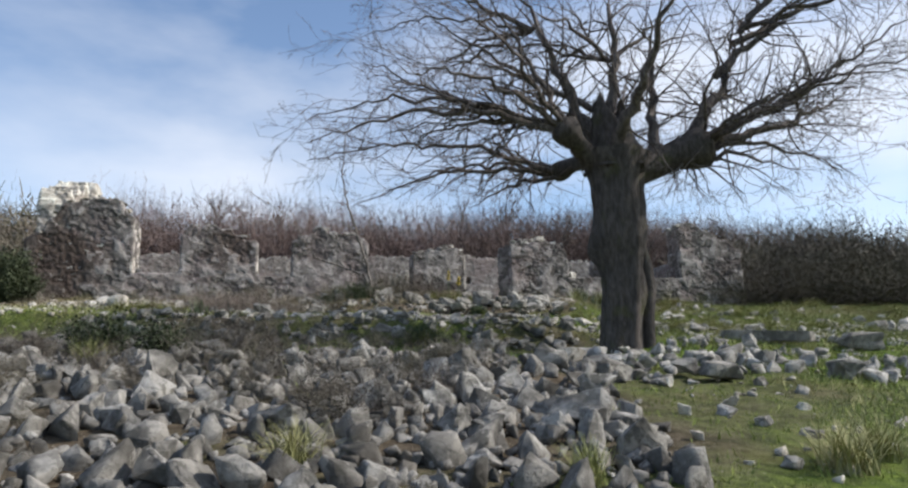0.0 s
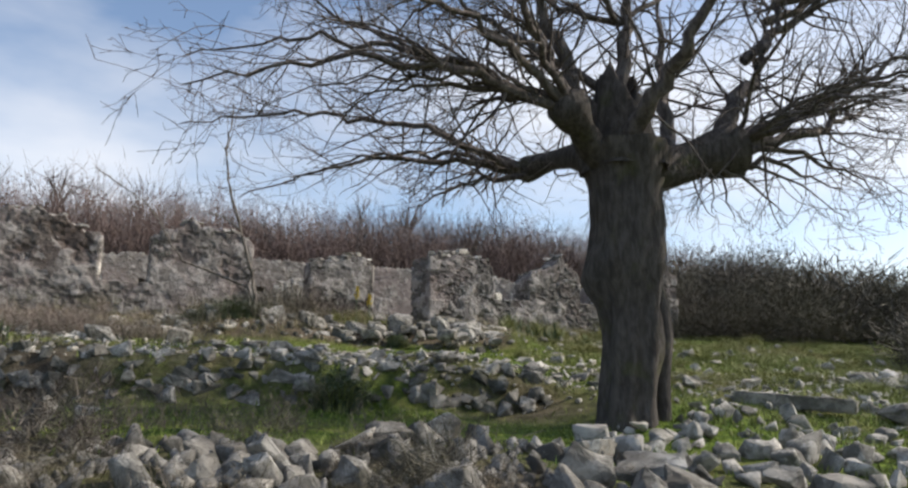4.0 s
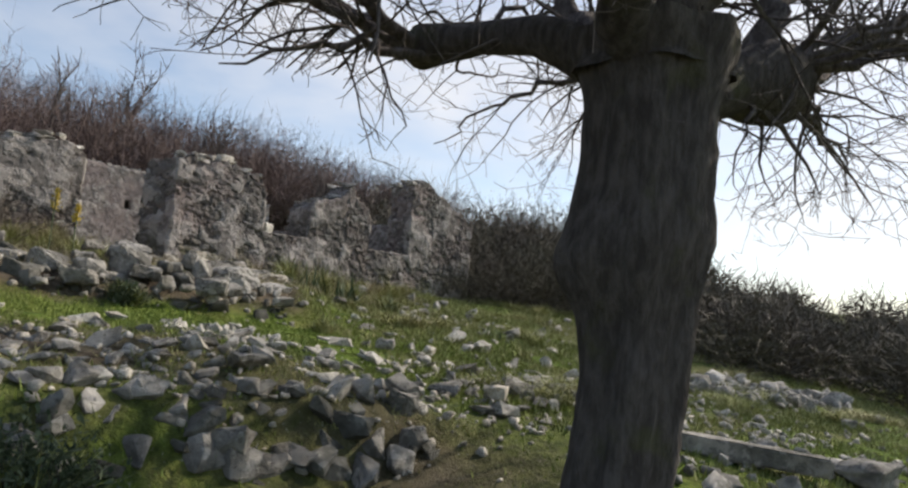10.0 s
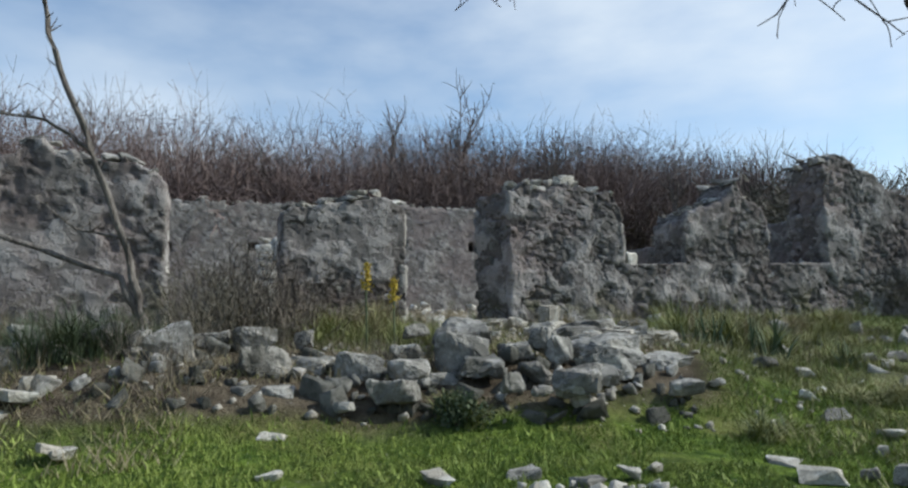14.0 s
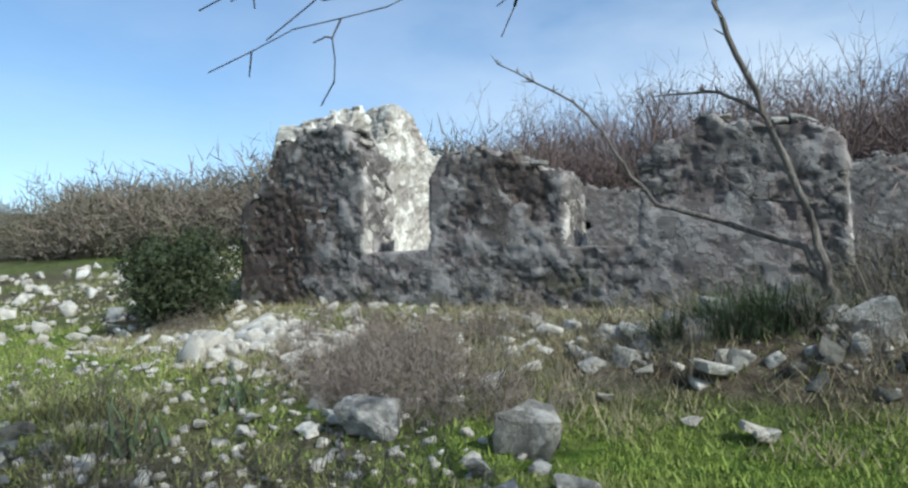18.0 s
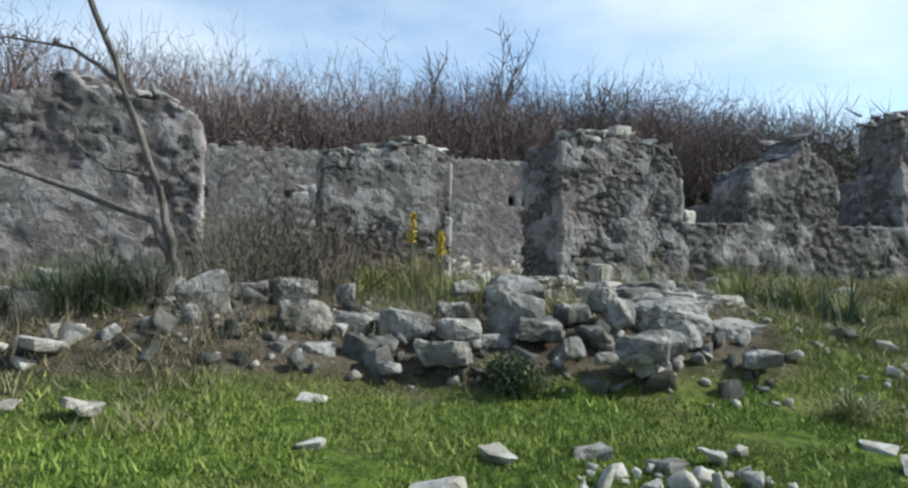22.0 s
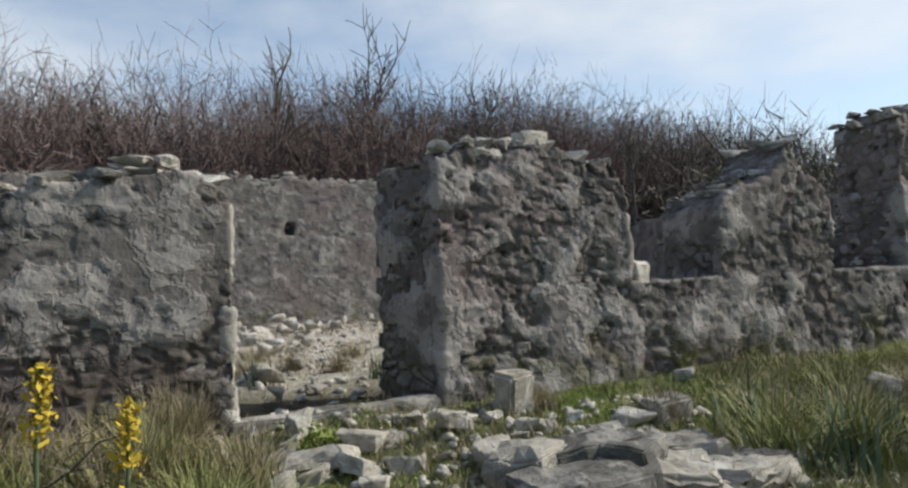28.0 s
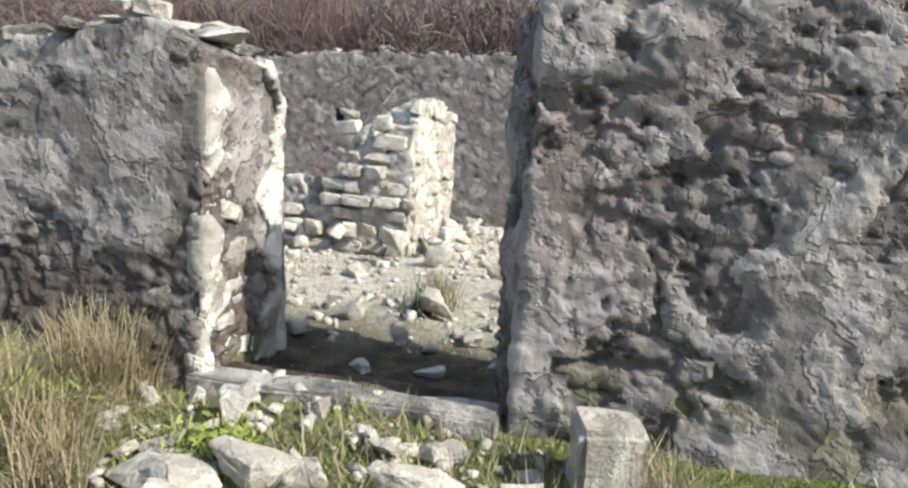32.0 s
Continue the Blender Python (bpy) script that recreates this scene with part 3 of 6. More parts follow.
# Brown stripped foot, plus dimming put into the colour of the too-bright plaster above.
def foot_band_and_dimming(p):
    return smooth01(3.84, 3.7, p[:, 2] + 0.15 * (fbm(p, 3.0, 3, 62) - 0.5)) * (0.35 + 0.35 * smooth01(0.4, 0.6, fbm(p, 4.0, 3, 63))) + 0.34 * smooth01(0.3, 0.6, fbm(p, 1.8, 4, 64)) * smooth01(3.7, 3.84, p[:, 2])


def keep_left(a, d, z):
    return (z < top_left(a)) & ~opening(a, z, -8.86, -7.84, 3.97) & ~opening(a, z, -6.2, -5.4, 3.93)


def keep_right(a, d, z):
    return (z < top_right(a)) & ~opening(a, z, 1.5, 2.42, 3.95) & ~opening(a, z, 3.77, 4.8, 3.95) & (a > -0.16 * smooth01(0.05, 0.6, d))


def old_stain(p):
    """Dark brown weathering on the corner and between the windows."""
    n = 0.9 * (fbm(p, 1.6, 4, 91) - 0.5)
    corner = smooth01(-0.12, 0.12, 0.5 - np.abs(p[:, 0] + 10.45) / 1.9 - np.abs(p[:, 2] - 4.2) / 3.2 + n)
    pier = smooth01(-0.1, 0.1, 0.45 - np.abs(p[:, 0] + 6.95) / 1.5 - np.abs(p[:, 2] - 4.55) / 1.3 + n)
    return np.clip(corner + 0.8 * pier, 0, 1) * (p[:, 1] < 0.2)


voxel_wall("wall_section", (7.4, TH, 3.0), (-11.02, 0, 2.85), keep_left, MASONRY, 0.026, house, 1, 1.2, plaster_front, stain_and_dimming=old_stain)
voxel_wall("wall_section", (1.28, TH, 1.8), (-2.52, 0, 2.95), lambda a, d, z: z < top_mid(a), MASONRY, 0.0125, house, 2, 0.9, plaster_mid, stain_and_dimming=foot_band_and_dimming)
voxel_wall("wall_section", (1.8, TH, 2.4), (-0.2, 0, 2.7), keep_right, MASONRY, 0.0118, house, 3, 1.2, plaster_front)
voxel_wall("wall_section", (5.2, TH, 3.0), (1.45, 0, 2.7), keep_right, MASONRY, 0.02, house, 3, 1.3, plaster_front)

back_wall = new("wall_back")
tagged(back_wall, "ruined back wall of coursed grey rubble with small square holes", "wall", kind="structure")
top_back = profile([(-11, 5.7), (-8.9, 5.8), (-7.8, 5.6), (-6, 5.7), (-3, 5.8), (0, 5.8), (4, 5.82), (6.7, 5.6)], 8, 0.09)


def keep_back(a, d, z):
    hole = (np.abs((a + 50) % 1.62 - 0.7) < 0.08) & (np.abs(z - 4.9 + 0.05 * np.sin(np.floor((a + 50) / 1.62) * 5)) < 0.09) & (d < 8.0)
    return (z < top_back(a)) & ~hole


voxel_wall("wall_section", (17.6, 0.55, 2.9), (-11.02, 7.65, 3.1), keep_back, MASONRY_BACK, 0.05, back_wall, 4, 0.9, lambda p: 0.12 + 0.5 * (fbm(p, 0.6, 3, 66) - 0.5), (5.5, 5.5, 9))

side_wall = new("wall_left")
tagged(side_wall, "sunlit ruined gable wall of pale rubble masonry", "wall", kind="structure")
gable_top = profile([(0.6, 5.65), (1.35, 6.1), (1.9, 6.3), (2.2, 6.1), (2.5, 6.15), (2.8, 6.75), (3.2, 6.8), (3.6, 6.45), (4.25, 6.15), (4.6, 5.2), (7.7, 5.0)], 9, 0.45)
voxel_wall("wall_section", (0.62, 7.05, 4.0), (-11.02, 0.6, 2.9), lambda a, d, z: z < gable_top(d), MASONRY_SUNLIT, 0.035, side_wall, 5, 2.3, lambda p: 0.5 + 0.5 * (fbm(p, 0.8, 3, 67) - 0.5))
right_wall = new("wall_right")
tagged(right_wall, "ruined end wall of grey rubble masonry", "wall", kind="structure")
voxel_wall("wall_section", (0.55, 7.05, 3.2), (6.05, 0.6, 2.6), lambda a, d, z: z < 4.9 - 0.02 * d, MASONRY, 0.08, right_wall, 6, 1.0, None)
stub = new("wall_inner")
tagged(stub, "sunlit stub of an inner wall of pale stacked stones", "wall", kind="structure")
stub_top = profile([(4.0, 4.45), (4.35, 4.75), (4.9, 4.85), (5.5, 4.8), (5.8, 4.7)], 12, 0.2)
voxel_wall("wall_section", (0.7, 1.7, 1.9), (-2.35, 4.1, 3.0), lambda a, d, z: z < stub_top(d) - 0.12 * smooth01(-1.9, -2.05, a) - 0.12 * smooth01(-2.12, -2.22, a), MASONRY_SUNLIT, 0.03, stub, 7, 1.6, None, (3.6, 3.6, 6.0))
voxel_wall("wall_section", (0.8, 0.5, 1.15), (-3.08, 4.18, 2.95), lambda a, d, z: z < 3.98 - 0.35 * smooth01(-2.85, -2.7, a) + 0.4 * smooth01(-2.65, -2.55, a), MASONRY_SUNLIT, 0.035, stub, 8, 1.5, None, (3.6, 3.6, 6.0))


# ---- wood and stems ----
class Tubes:
    """Collects tapered tubes into one mesh."""
    def __init__(self):
        self.v, self.f = [], []

    def tube(self, pts, radii, sides):
        pts = [Vector(p) for p in pts]
        base = sum(len(a) for a in self.v)
        rings = []
        for i, p in enumerate(pts):
            t = (pts[min(i + 1, len(pts) - 1)] - pts[max(i - 1, 0)]).normalized()
            a = t.orthogonal().normalized() if abs(t.z) > 0.95 else t.cross(Vector((0, 0, 1))).normalized()
            b = t.cross(a)
            for k in range(sides):
                w = 2 * math.pi * k / sides
                rings.append(p + (a * math.cos(w) + b * math.sin(w)) * radii[i])
        self.v.append(np.array(rings))
        for i in range(len(pts) - 1):
            for k in range(sides):
                k2 = (k + 1) % sides
                self.f.append((base + i * sides + k, base + i * sides + k2, base + (i + 1) * sides + k2, base + (i + 1) * sides + k))

    def mesh(self, name, material, smooth=True):
        return mesh_of(name, np.concatenate(self.v), np.array(self.f), material, smooth)


def wander(rnd, start, way, length, steps, bend, lift=0.0):
    """A crooked line from start."""
    p, d = Vector(start), Vector(way).normalized()
    pts = [p.copy()]
    for _ in range(steps):
        d = (d + Vector((rnd.gauss(0, bend), rnd.gauss(0, bend), rnd.gauss(0, bend) + lift))).normalized()
        p = p + d * (length / steps)
        pts.append(p.copy())
    return pts


def open_sky(q):
    """False in the clear air under and beyond the crown's edge."""
    for eye, lo, hi, rise in (((0.0, 10.4, 3.55), -27, 43, 29), ((0.0, 9.3, 3.4), -45, 32, 19), ((0.0, 8.8, 3.3), -20, 27, 22)):
        x, y, z = q.x - eye[0], q.y - eye[1], q.z - eye[2]
        if lo < math.degrees(math.atan2(x, y)) < hi and math.degrees(math.atan2(z, math.hypot(x, y))) < rise:
            return False
    return True


def sprout(tubes, rnd, start, way, length, radius, level, floor=3.75, lift=0.03):
    steps = max(4, int(length / (0.14 if level else 0.08)))
    pts = wander(rnd, start, way, length, steps, 0.17 + 0.04 * (2 - level), lift)
    for i, q in enumerate(pts):
        out = math.hypot(q.x - 2.3, q.y - 9.4)
        if (q.z < floor or out > 4.9 or not open_sky(q)) and i > 1:
            pts, steps = pts[:i], i - 1
            break
    if steps < 1:
        return
    radii = [max(0.0026, radius * (1 - 0.65 * i / steps)) for i in range(steps + 1)]
    tubes.tube(pts, radii, 6 if radius > 0.03 else 4 if radius > 0.012 else 3)
    if level <= 0 or steps < 3:
        return
    n = int(length * (3.8 if level > 1 else 4.8))
    for _ in range(n):
        i = rnd.randint(1, steps)
        t = (pts[i] - pts[i - 1]).normalized()
        side = Vector((rnd.gauss(0, 1), rnd.gauss(0, 1), rnd.gauss(0, 0.8))).normalized()
        w = (t * 0.75 + side * 0.75).normalized()
        sprout(tubes, rnd, pts[i], w, length * rnd.uniform(0.28, 0.5) * (1.1 - 0.4 * i / steps), max(0.0038, radii[i] * rnd.uniform(0.5, 0.7)), level - 1, floor, lift if rnd.random() < 0.6 else -0.05)


def build_tree():
    x0, y0 = 2.27, 9.4
    base = gz(x0, y0) - 0.1
    tree = new("tree")
    tree.matrix_world = Matrix.Translation((x0, y0, base))
    tagged(tree, "old leafless mulberry tree with a thick knobbly pollarded trunk", "tree")
    # trunk: stacked rings, swelling at the foot, the knot and the head
    rings, sides = 46, 40
    top = 4.55
    vs = []
    for i in range(rings):
        f = i / (rings - 1)
        z = base + (top - base) * f
        r = 0.265 + 0.05 * math.exp(-f * 18) + 0.085 * float(smooth01(0.4, 0.62, f)) + 0.10 * float(smooth01(0.8, 1.0, f)) ** 1.5
        cx = x0 + 0.03 * math.sin(f * 4) + 0.11 * f
        cy = y0 - 0.04 * math.sin(f * 3) - 0.05 * f
        for k in range(sides):
            a = 2 * math.pi * k / sides
            bulge = 0.15 * math.exp(-((f - 0.52) / 0.09) ** 2 - ((a - 2.75) / 0.8) ** 2) + 0.08 * math.exp(-((f - 0.3) / 0.08) ** 2 - ((a - 5.9) / 0.4) ** 2)
            flute = 0.025 * math.sin(a * 5 + 2 * f) + 0.018 * math.sin(a * 9 - 3 * f)
            vs.append((cx + (r + bulge + flute) * math.cos(a), cy + (r + bulge + flute) * math.sin(a), z))
    vs = np.array(vs)
    n = fbm(vs, 5, 4, 77) - 0.5
    c = np.array([x0, y0])
    vs[:, :2] += (vs[:, :2] - c) * (n * 0.22)[:, None]
    i = np.arange(rings * sides).reshape(rings, sides)
    j = np.roll(i, -1, 1)
    faces = np.stack([i[:-1], j[:-1], j[1:], i[1:]], -1).reshape(-1, 4)
    part("trunk", mesh_of("trunk", vs, faces, BARK, True), tree, "dark furrowed bark with knots")
    # broken head: a hollow stump above the fork, ragged at the rim
    rows, sides2 = 22, 36
    hv = []
    for i in range(rows):
        f = i / (rows - 1)
        for k in range(sides2):
            a = 2 * math.pi * k / sides2
            rim = 0.16 * math.sin(2 * a + 0.6) + 0.09 * math.sin(5 * a) + 0.05 * math.sin(11 * a + 1)
            if f < 0.72:
                q = f / 0.72
                r, z = 0.43 - 0.2 * q ** 0.7, 4.3 + q * (0.92 + rim)
            else:
                q = (f - 0.72) / 0.28
                r, z = 0.23 - 0.19 * q, 5.22 + rim * (1 - q) - 0.22 * q
            r += 0.02 * math.sin(5 * a + 3 * z) + 0.015 * math.sin(9 * a - 5 * z)
            hv.append((x0 + 0.1 - 0.05 * (z - 4.3) + r * math.cos(a), y0 - 0.05 + r * math.sin(a), z))
    hv = np.array(hv)
    hv[:, :2] += (hv[:, :2] - (x0 + 0.08, y0 - 0.05)) * (0.35 * (fbm(hv, 6, 3, 79) - 0.5))[:, None]
    i = np.arange(rows * sides2).reshape(rows, sides2)
    j = np.roll(i, -1, 1)
    part("broken_head", mesh_of("broken_head", hv, np.stack([i[:-1], j[:-1], j[1:], i[1:]], -1).reshape(-1, 4), BARK, True), tree, "splintered stump of the old crown")
    tb = Tubes()
    shoot = [(x0 + 0.39, y0 + 0.02, base - 0.02), (x0 + 0.41, y0 + 0.03, base + 0.5), (x0 + 0.44, y0 + 0.0, base + 0.9), (x0 + 0.43, y0 + 0.0, base + 1.25), (x0 + 0.33, y0 + 0.0, base + 1.65)]
    tb.tube(shoot, [0.085, 0.08, 0.095, 0.08, 0.06], 12)
    part("side_stem", tb.mesh("side_stem", BARK), tree, "short second stem grown against the trunk")
    head = Vector((x0 + 0.1, y0, 4.45))
    # main limbs: end points about the crown, with radius at the fork
    limbs = [
        ((2.05, 10.0, 4.68), (1.9, 11.1, 4.86), 0.115, True),
        ((2.8, 9.42, 4.36), (3.6, 9.36, 4.62), 0.19, True),
        ((1.95, 9.2, 4.5), (1.6, 8.9, 4.75), 0.14, True),
        ((2.2, 9.4, 4.55), (1.15, 9.6, 7.3), 0.14, False),
        ((2.35, 9.45, 4.55), (2.5, 9.3, 7.4), 0.13, False),
        ((3.45, 9.45, 4.65), (4.8, 9.5, 7.2), 0.13, False),
        ((3.6, 9.4, 4.65), (6.6, 10.4, 5.9), 0.09, False),
        ((4.3, 9.55, 6.3), (7.1, 9.8, 7.3), 0.06, False),
        ((3.6, 9.42, 4.72), (6.9, 9.2, 6.6), 0.07, False),
        ((4.0, 9.6, 5.8), (5.9, 9.0, 7.6), 0.07, False),
        ((2.4, 9.8, 4.6), (3.2, 11.6, 6.6), 0.12, False),
        ((2.3, 9.1, 4.6), (2.9, 7.4, 6.3), 0.11, False),
        ((3.0, 9.6, 4.65), (3.3, 10.2, 7.2), 0.10, False),
        ((1.9, 11.0, 4.75), (0.02, 10.73, 4.2), 0.05, False),
        ((1.9, 11.1, 4.85), (-1.3, 12.3, 5.3), 0.05, False),
        ((1.9, 11.1, 4.85), (0.6, 12.6, 6.1), 0.06, False),
        ((1.65, 8.9, 4.75), (-1.8, 8.4, 5.0), 0.065, False),
        ((1.65, 8.9, 4.75), (-0.6, 7.6, 5.5), 0.055, False),
        ((1.6, 8.95, 4.8), (-1.2, 9.6, 6.2), 0.06, False),
        ((1.65, 8.9, 4.8), (0.5, 8.6, 6.9), 0.06, False),
        ((3.6, 9.4, 4.62), (4.6, 8.2, 5.0), 0.055, False),
        ((3.62, 9.4, 4.62), (5.9, 9.9, 4.7), 0.05, False),
        ((3.5, 9.5, 4.65), (3.35, 13.2, 5.3), 0.055, False),
        ((3.5, 9.5, 4.65), (4.4, 12.4, 5.3), 0.05, False),
        ((1.95, 11.1, 4.8), (-2.3, 10.7, 5.6), 0.06, False),
        ((1.95, 11.1, 4.8), (-1.9, 11.6, 4.9), 0.055, False),
        ((1.62, 8.9, 4.8), (-2.0, 9.3, 5.7), 0.055, False),
        ((2.2, 9.4, 5.2), (-0.4, 9.9, 7.2), 0.06, False),
        ((3.3, 9.3, 4.38), (2.95, 9.2, 3.86), 0.022, False),
        ((3.4, 9.3, 4.4), (4.1, 9.2, 3.98), 0.03, False),
        ((3.45, 9.35, 4.42), (3.5, 9.25, 3.88), 0.024, False),
        ((3.5, 9.3, 4.45), (4.8, 9.2, 4.08), 0.028, False),
        ((3.6, 9.3, 4.45), (5.0, 9.5, 4.45), 0.045, False),
    ]
    hubs = (((1.9, 11.1, 4.8), -10, 130), ((3.6, 9.4, 4.65), -110, 60), ((1.62, 8.9, 4.78), 120, 230), ((1.3, 9.55, 6.6), 60, 200), ((4.4, 9.55, 6.5), -70, 70), ((4.8, 9.9, 5.3), -60, 60), ((2.4, 9.4, 6.0), 0, 360))
    pick = random.Random(77)
    for (hx, hy, hz), lo, hi in hubs:
        for _ in range(4):
            az, el, reach = math.radians(pick.uniform(lo, hi)), math.radians(pick.uniform(0, 42)), pick.uniform(1.7, 3.0)
            limbs.append(((hx, hy, hz), (hx + reach * math.cos(az) * math.cos(el), hy + reach * math.sin(az) * math.cos(el), hz + reach * math.sin(el) * 0.8), pick.uniform(0.03, 0.05), False))
    for k, (a, b, r, stump) in enumerate(limbs):
        rnd = random.Random(500 + k)
        tb = Tubes()
        a, b = Vector(a), Vector(b)
        way = b - a
        if stump:
            pts = [head.lerp(a, 0.2) - Vector((0, 0, 0.15)), head.lerp(a, 0.7) - Vector((0, 0, 0.04)), a, a.lerp(b, 0.5) + Vector((0, 0, 0.02)), a.lerp(b, 0.85), b + way.normalized() * 0.04, b + way.normalized() * 0.15, b + way.normalized() * 0.19]
            tb.tube(pts, [r * 1.35, r * 1.3, r * 1.1, r, r * 1.35, r * 1.5, r * 0.95, 0.004], 16)
            lump = tb.v[-1]
            tb.v[-1] = lump + (np.stack([fbm(lump, 5, 3, 200 + 9 * k + j) for j in range(3)], 1) - 0.5) * r * 0.7
            part("limb", tb.mesh("limb", BARK), tree, "thick cut-back limb with a knobbly end")
        else:
            steps = max(6, int(way.length / 0.16))
            pts = []
            for q in range(steps + 1):
                f = q / steps
                sag = Vector((rnd.gauss(0, 0.035), rnd.gauss(0, 0.035), rnd.gauss(0, 0.03) + 0.12 * math.sin(f * math.pi) * way.length * (-0.3 if way.z > 1.2 else 0.5)))
                q_ = a + way * f + sag * min(1, f * 4) + Vector((0, 0, -0.14 * way.length * f * f if way.z < 1.0 else 0))
                if f > 0.35 and not open_sky(q_):
                    break
                pts.append(q_)
            steps = len(pts) - 1
            r *= 0.95
            radii = [r * (1 - 0.86 * q / steps) ** 1.15 for q in range(steps + 1)]
            tb.tube(pts, radii, 8)
            tw = Tubes()
            for q in range(int(way.length * 6.5)):
                i = rnd.randint(min(2, steps), steps)
                t = (pts[i] - pts[i - 1]).normalized()
                side = Vector((rnd.gauss(0, 1), rnd.gauss(0, 1), rnd.gauss(0, 0.7))).normalized()
                sprout(tw, rnd, pts[i], t * 0.7 + side * 0.8, rnd.uniform(0.6, 1.5), min(0.017, radii[i] * 0.42), 2, 3.75, rnd.choice((0.03, 0.02, -0.03)))
            limb = part("limb", tb.mesh("limb", TWIG), tree)
            if tw.v:
                tagged(part("spray", tw.mesh("spray", TWIG), limb, "fine leafless twigs"), kind="stuff")


build_tree()


def build_sapling():
    x0, y0 = -1.7, 14.95
    base = gz(x0, y0) - 0.05
    ob = new("sapling")
    ob.matrix_world = Matrix.Translation((x0, y0, base))
    tagged(ob, "slender leafless sapling with two grey stems before the ruined wall", "sapling")
    stems = [
        ([(-1.7, 14.95, base), (-1.77, 14.98, 3.5), (-1.83, 14.85, 3.98), (-2.05, 14.68, 4.7), (-2.21, 14.54, 5.23), (-2.29, 14.43, 5.7), (-2.29, 14.36, 6.05), (-2.25, 14.35, 6.4), (-2.24, 14.36, 6.75)], 0.034),
        ([(-1.73, 15.03, 3.3), (-1.89, 14.91, 3.75), (-2.48, 14.86, 3.98), (-2.93, 14.81, 4.14), (-3.11, 14.75, 4.38), (-3.32, 14.65, 4.79), (-3.53, 14.59, 5.05), (-4.27, 14.47, 5.53)], 0.027),
        ([(-2.05, 14.68, 4.67), (-2.32, 14.63, 4.88), (-2.84, 14.61, 4.95)], 0.018),
        ([(-1.8, 14.84, 4.03), (-2.19, 14.82, 4.11), (-2.45, 14.77, 4.34)], 0.014),
    ]
    for k, (pts, r) in enumerate(stems):
        rnd = random.Random(900 + k)
        tb = Tubes()
        fine = []
        for a, b in zip(pts, pts[1:]):
            for q in range(4):
                fine.append(Vector(a).lerp(Vector(b), q / 4) + Vector((rnd.gauss(0, 0.012), rnd.gauss(0, 0.012), 0)))
        fine.append(Vector(pts[-1]))
        n = len(fine)
        radii = [r * (1 - 0.8 * i / n) for i in range(n)]
        tb.tube(fine, radii, 8)
        tw = Tubes()
        for q in range(9 + 13 * (k < 2)):
            i = rnd.randint(n // 3, n - 1)
            sprout(tw, rnd, fine[i], (rnd.gauss(0, 0.7), rnd.gauss(0, 0.7), 0.6), rnd.uniform(0.2, 0.55), 0.008, 1, 3.5, 0.1)
        for q in range(16 if k == 0 else 7):
            i = n - 1 - rnd.randint(0, 3)
            sprout(tw, rnd, fine[i], (rnd.gauss(0, 0.35), rnd.gauss(0, 0.35), 0.8), rnd.uniform(0.12, 0.3), 0.006, 1, 3.5, 0.1)
        stem = part("stem", tb.mesh("stem", SAPLING), ob)
        if tw.v:
            tagged(part("spray", tw.mesh("spray", SAPLING), stem, "thin bare twigs"), kind="stuff")


build_sapling()


def ribbon_bush(rnd, height, spread, stems, twigs, width):
    """Bare shrub: thin three-cornered stems and twigs, as arrays of triangles."""
    vs = []

    def strand(p, d, length, w, steps, bend):
        pts = [p]
        for _ in range(steps):
            d = d + rnd.normal(0, bend, 3)
            d = d / np.linalg.norm(d)
            p = p + d * length / steps
            pts.append(p)
        side = np.cross(d, rnd.normal(0, 1, 3))
        side = side / (np.linalg.norm(side) + 1e-6)
        for i in range(steps):
            w0, w1 = w * (1 - 0.5 * i / steps), w * (1 - 0.5 * (i + 1) / steps)
            a, b = pts[i], pts[i + 1]
            vs.append((a - side * w0, a + side * w0, b + side * w1, b - side * w1))
        return pts

    for _ in range(stems):
        a = rnd.uniform(0, 2 * np.pi)
        lean = abs(rnd.normal(0, 0.38))
        d = np.array([math.cos(a) * lean, math.sin(a) * lean, 1.0])
        p = np.array([math.cos(a), math.sin(a), 0]) * rnd.uniform(0, spread * 0.4)
        h = height * rnd.uniform(0.52, 0.74)
        pts = strand(p, d / np.linalg.norm(d), h, width, 4, 0.17)
        for _ in range(twigs):
            i = rnd.randint(1, 5)
            along = pts[i] - pts[i - 1]
            e = along / np.linalg.norm(along) + rnd.normal(0, 0.6, 3)
            e = e / np.linalg.norm(e)
            q = strand(pts[i], e, h * rnd.uniform(0.13, 0.28), width * 0.5, 2, 0.16)
            for _ in range(2):
                e2 = e + rnd.normal(0, 0.6, 3)
                strand(q[rnd.randint(1, 3)], e2 / np.linalg.norm(e2), h * rnd.uniform(0.07, 0.18), width * 0.36, 1, 0.2)
    return np.array(vs)


def thicket(name, label, places, material, variants, seed):
    """Many bare shrubs in one mesh: places are x, y, size."""
    rnd = np.random.RandomState(seed)
    out = []
    for x, y, k in places:
        q = variants[rnd.randint(len(variants))]
        m = rot_z(rnd.uniform(0, 6.3)) * k
        z = gz(x, y)
        out.append(q.reshape(-1, 3) @ m.T + (x, y, z - 0.05))
    v = np.concatenate(out)
    me = mesh_of(name, v, np.arange(len(v)).reshape(-1, 4), material)
    return tagged(new(name, me), label, "shrubs", kind="stuff")


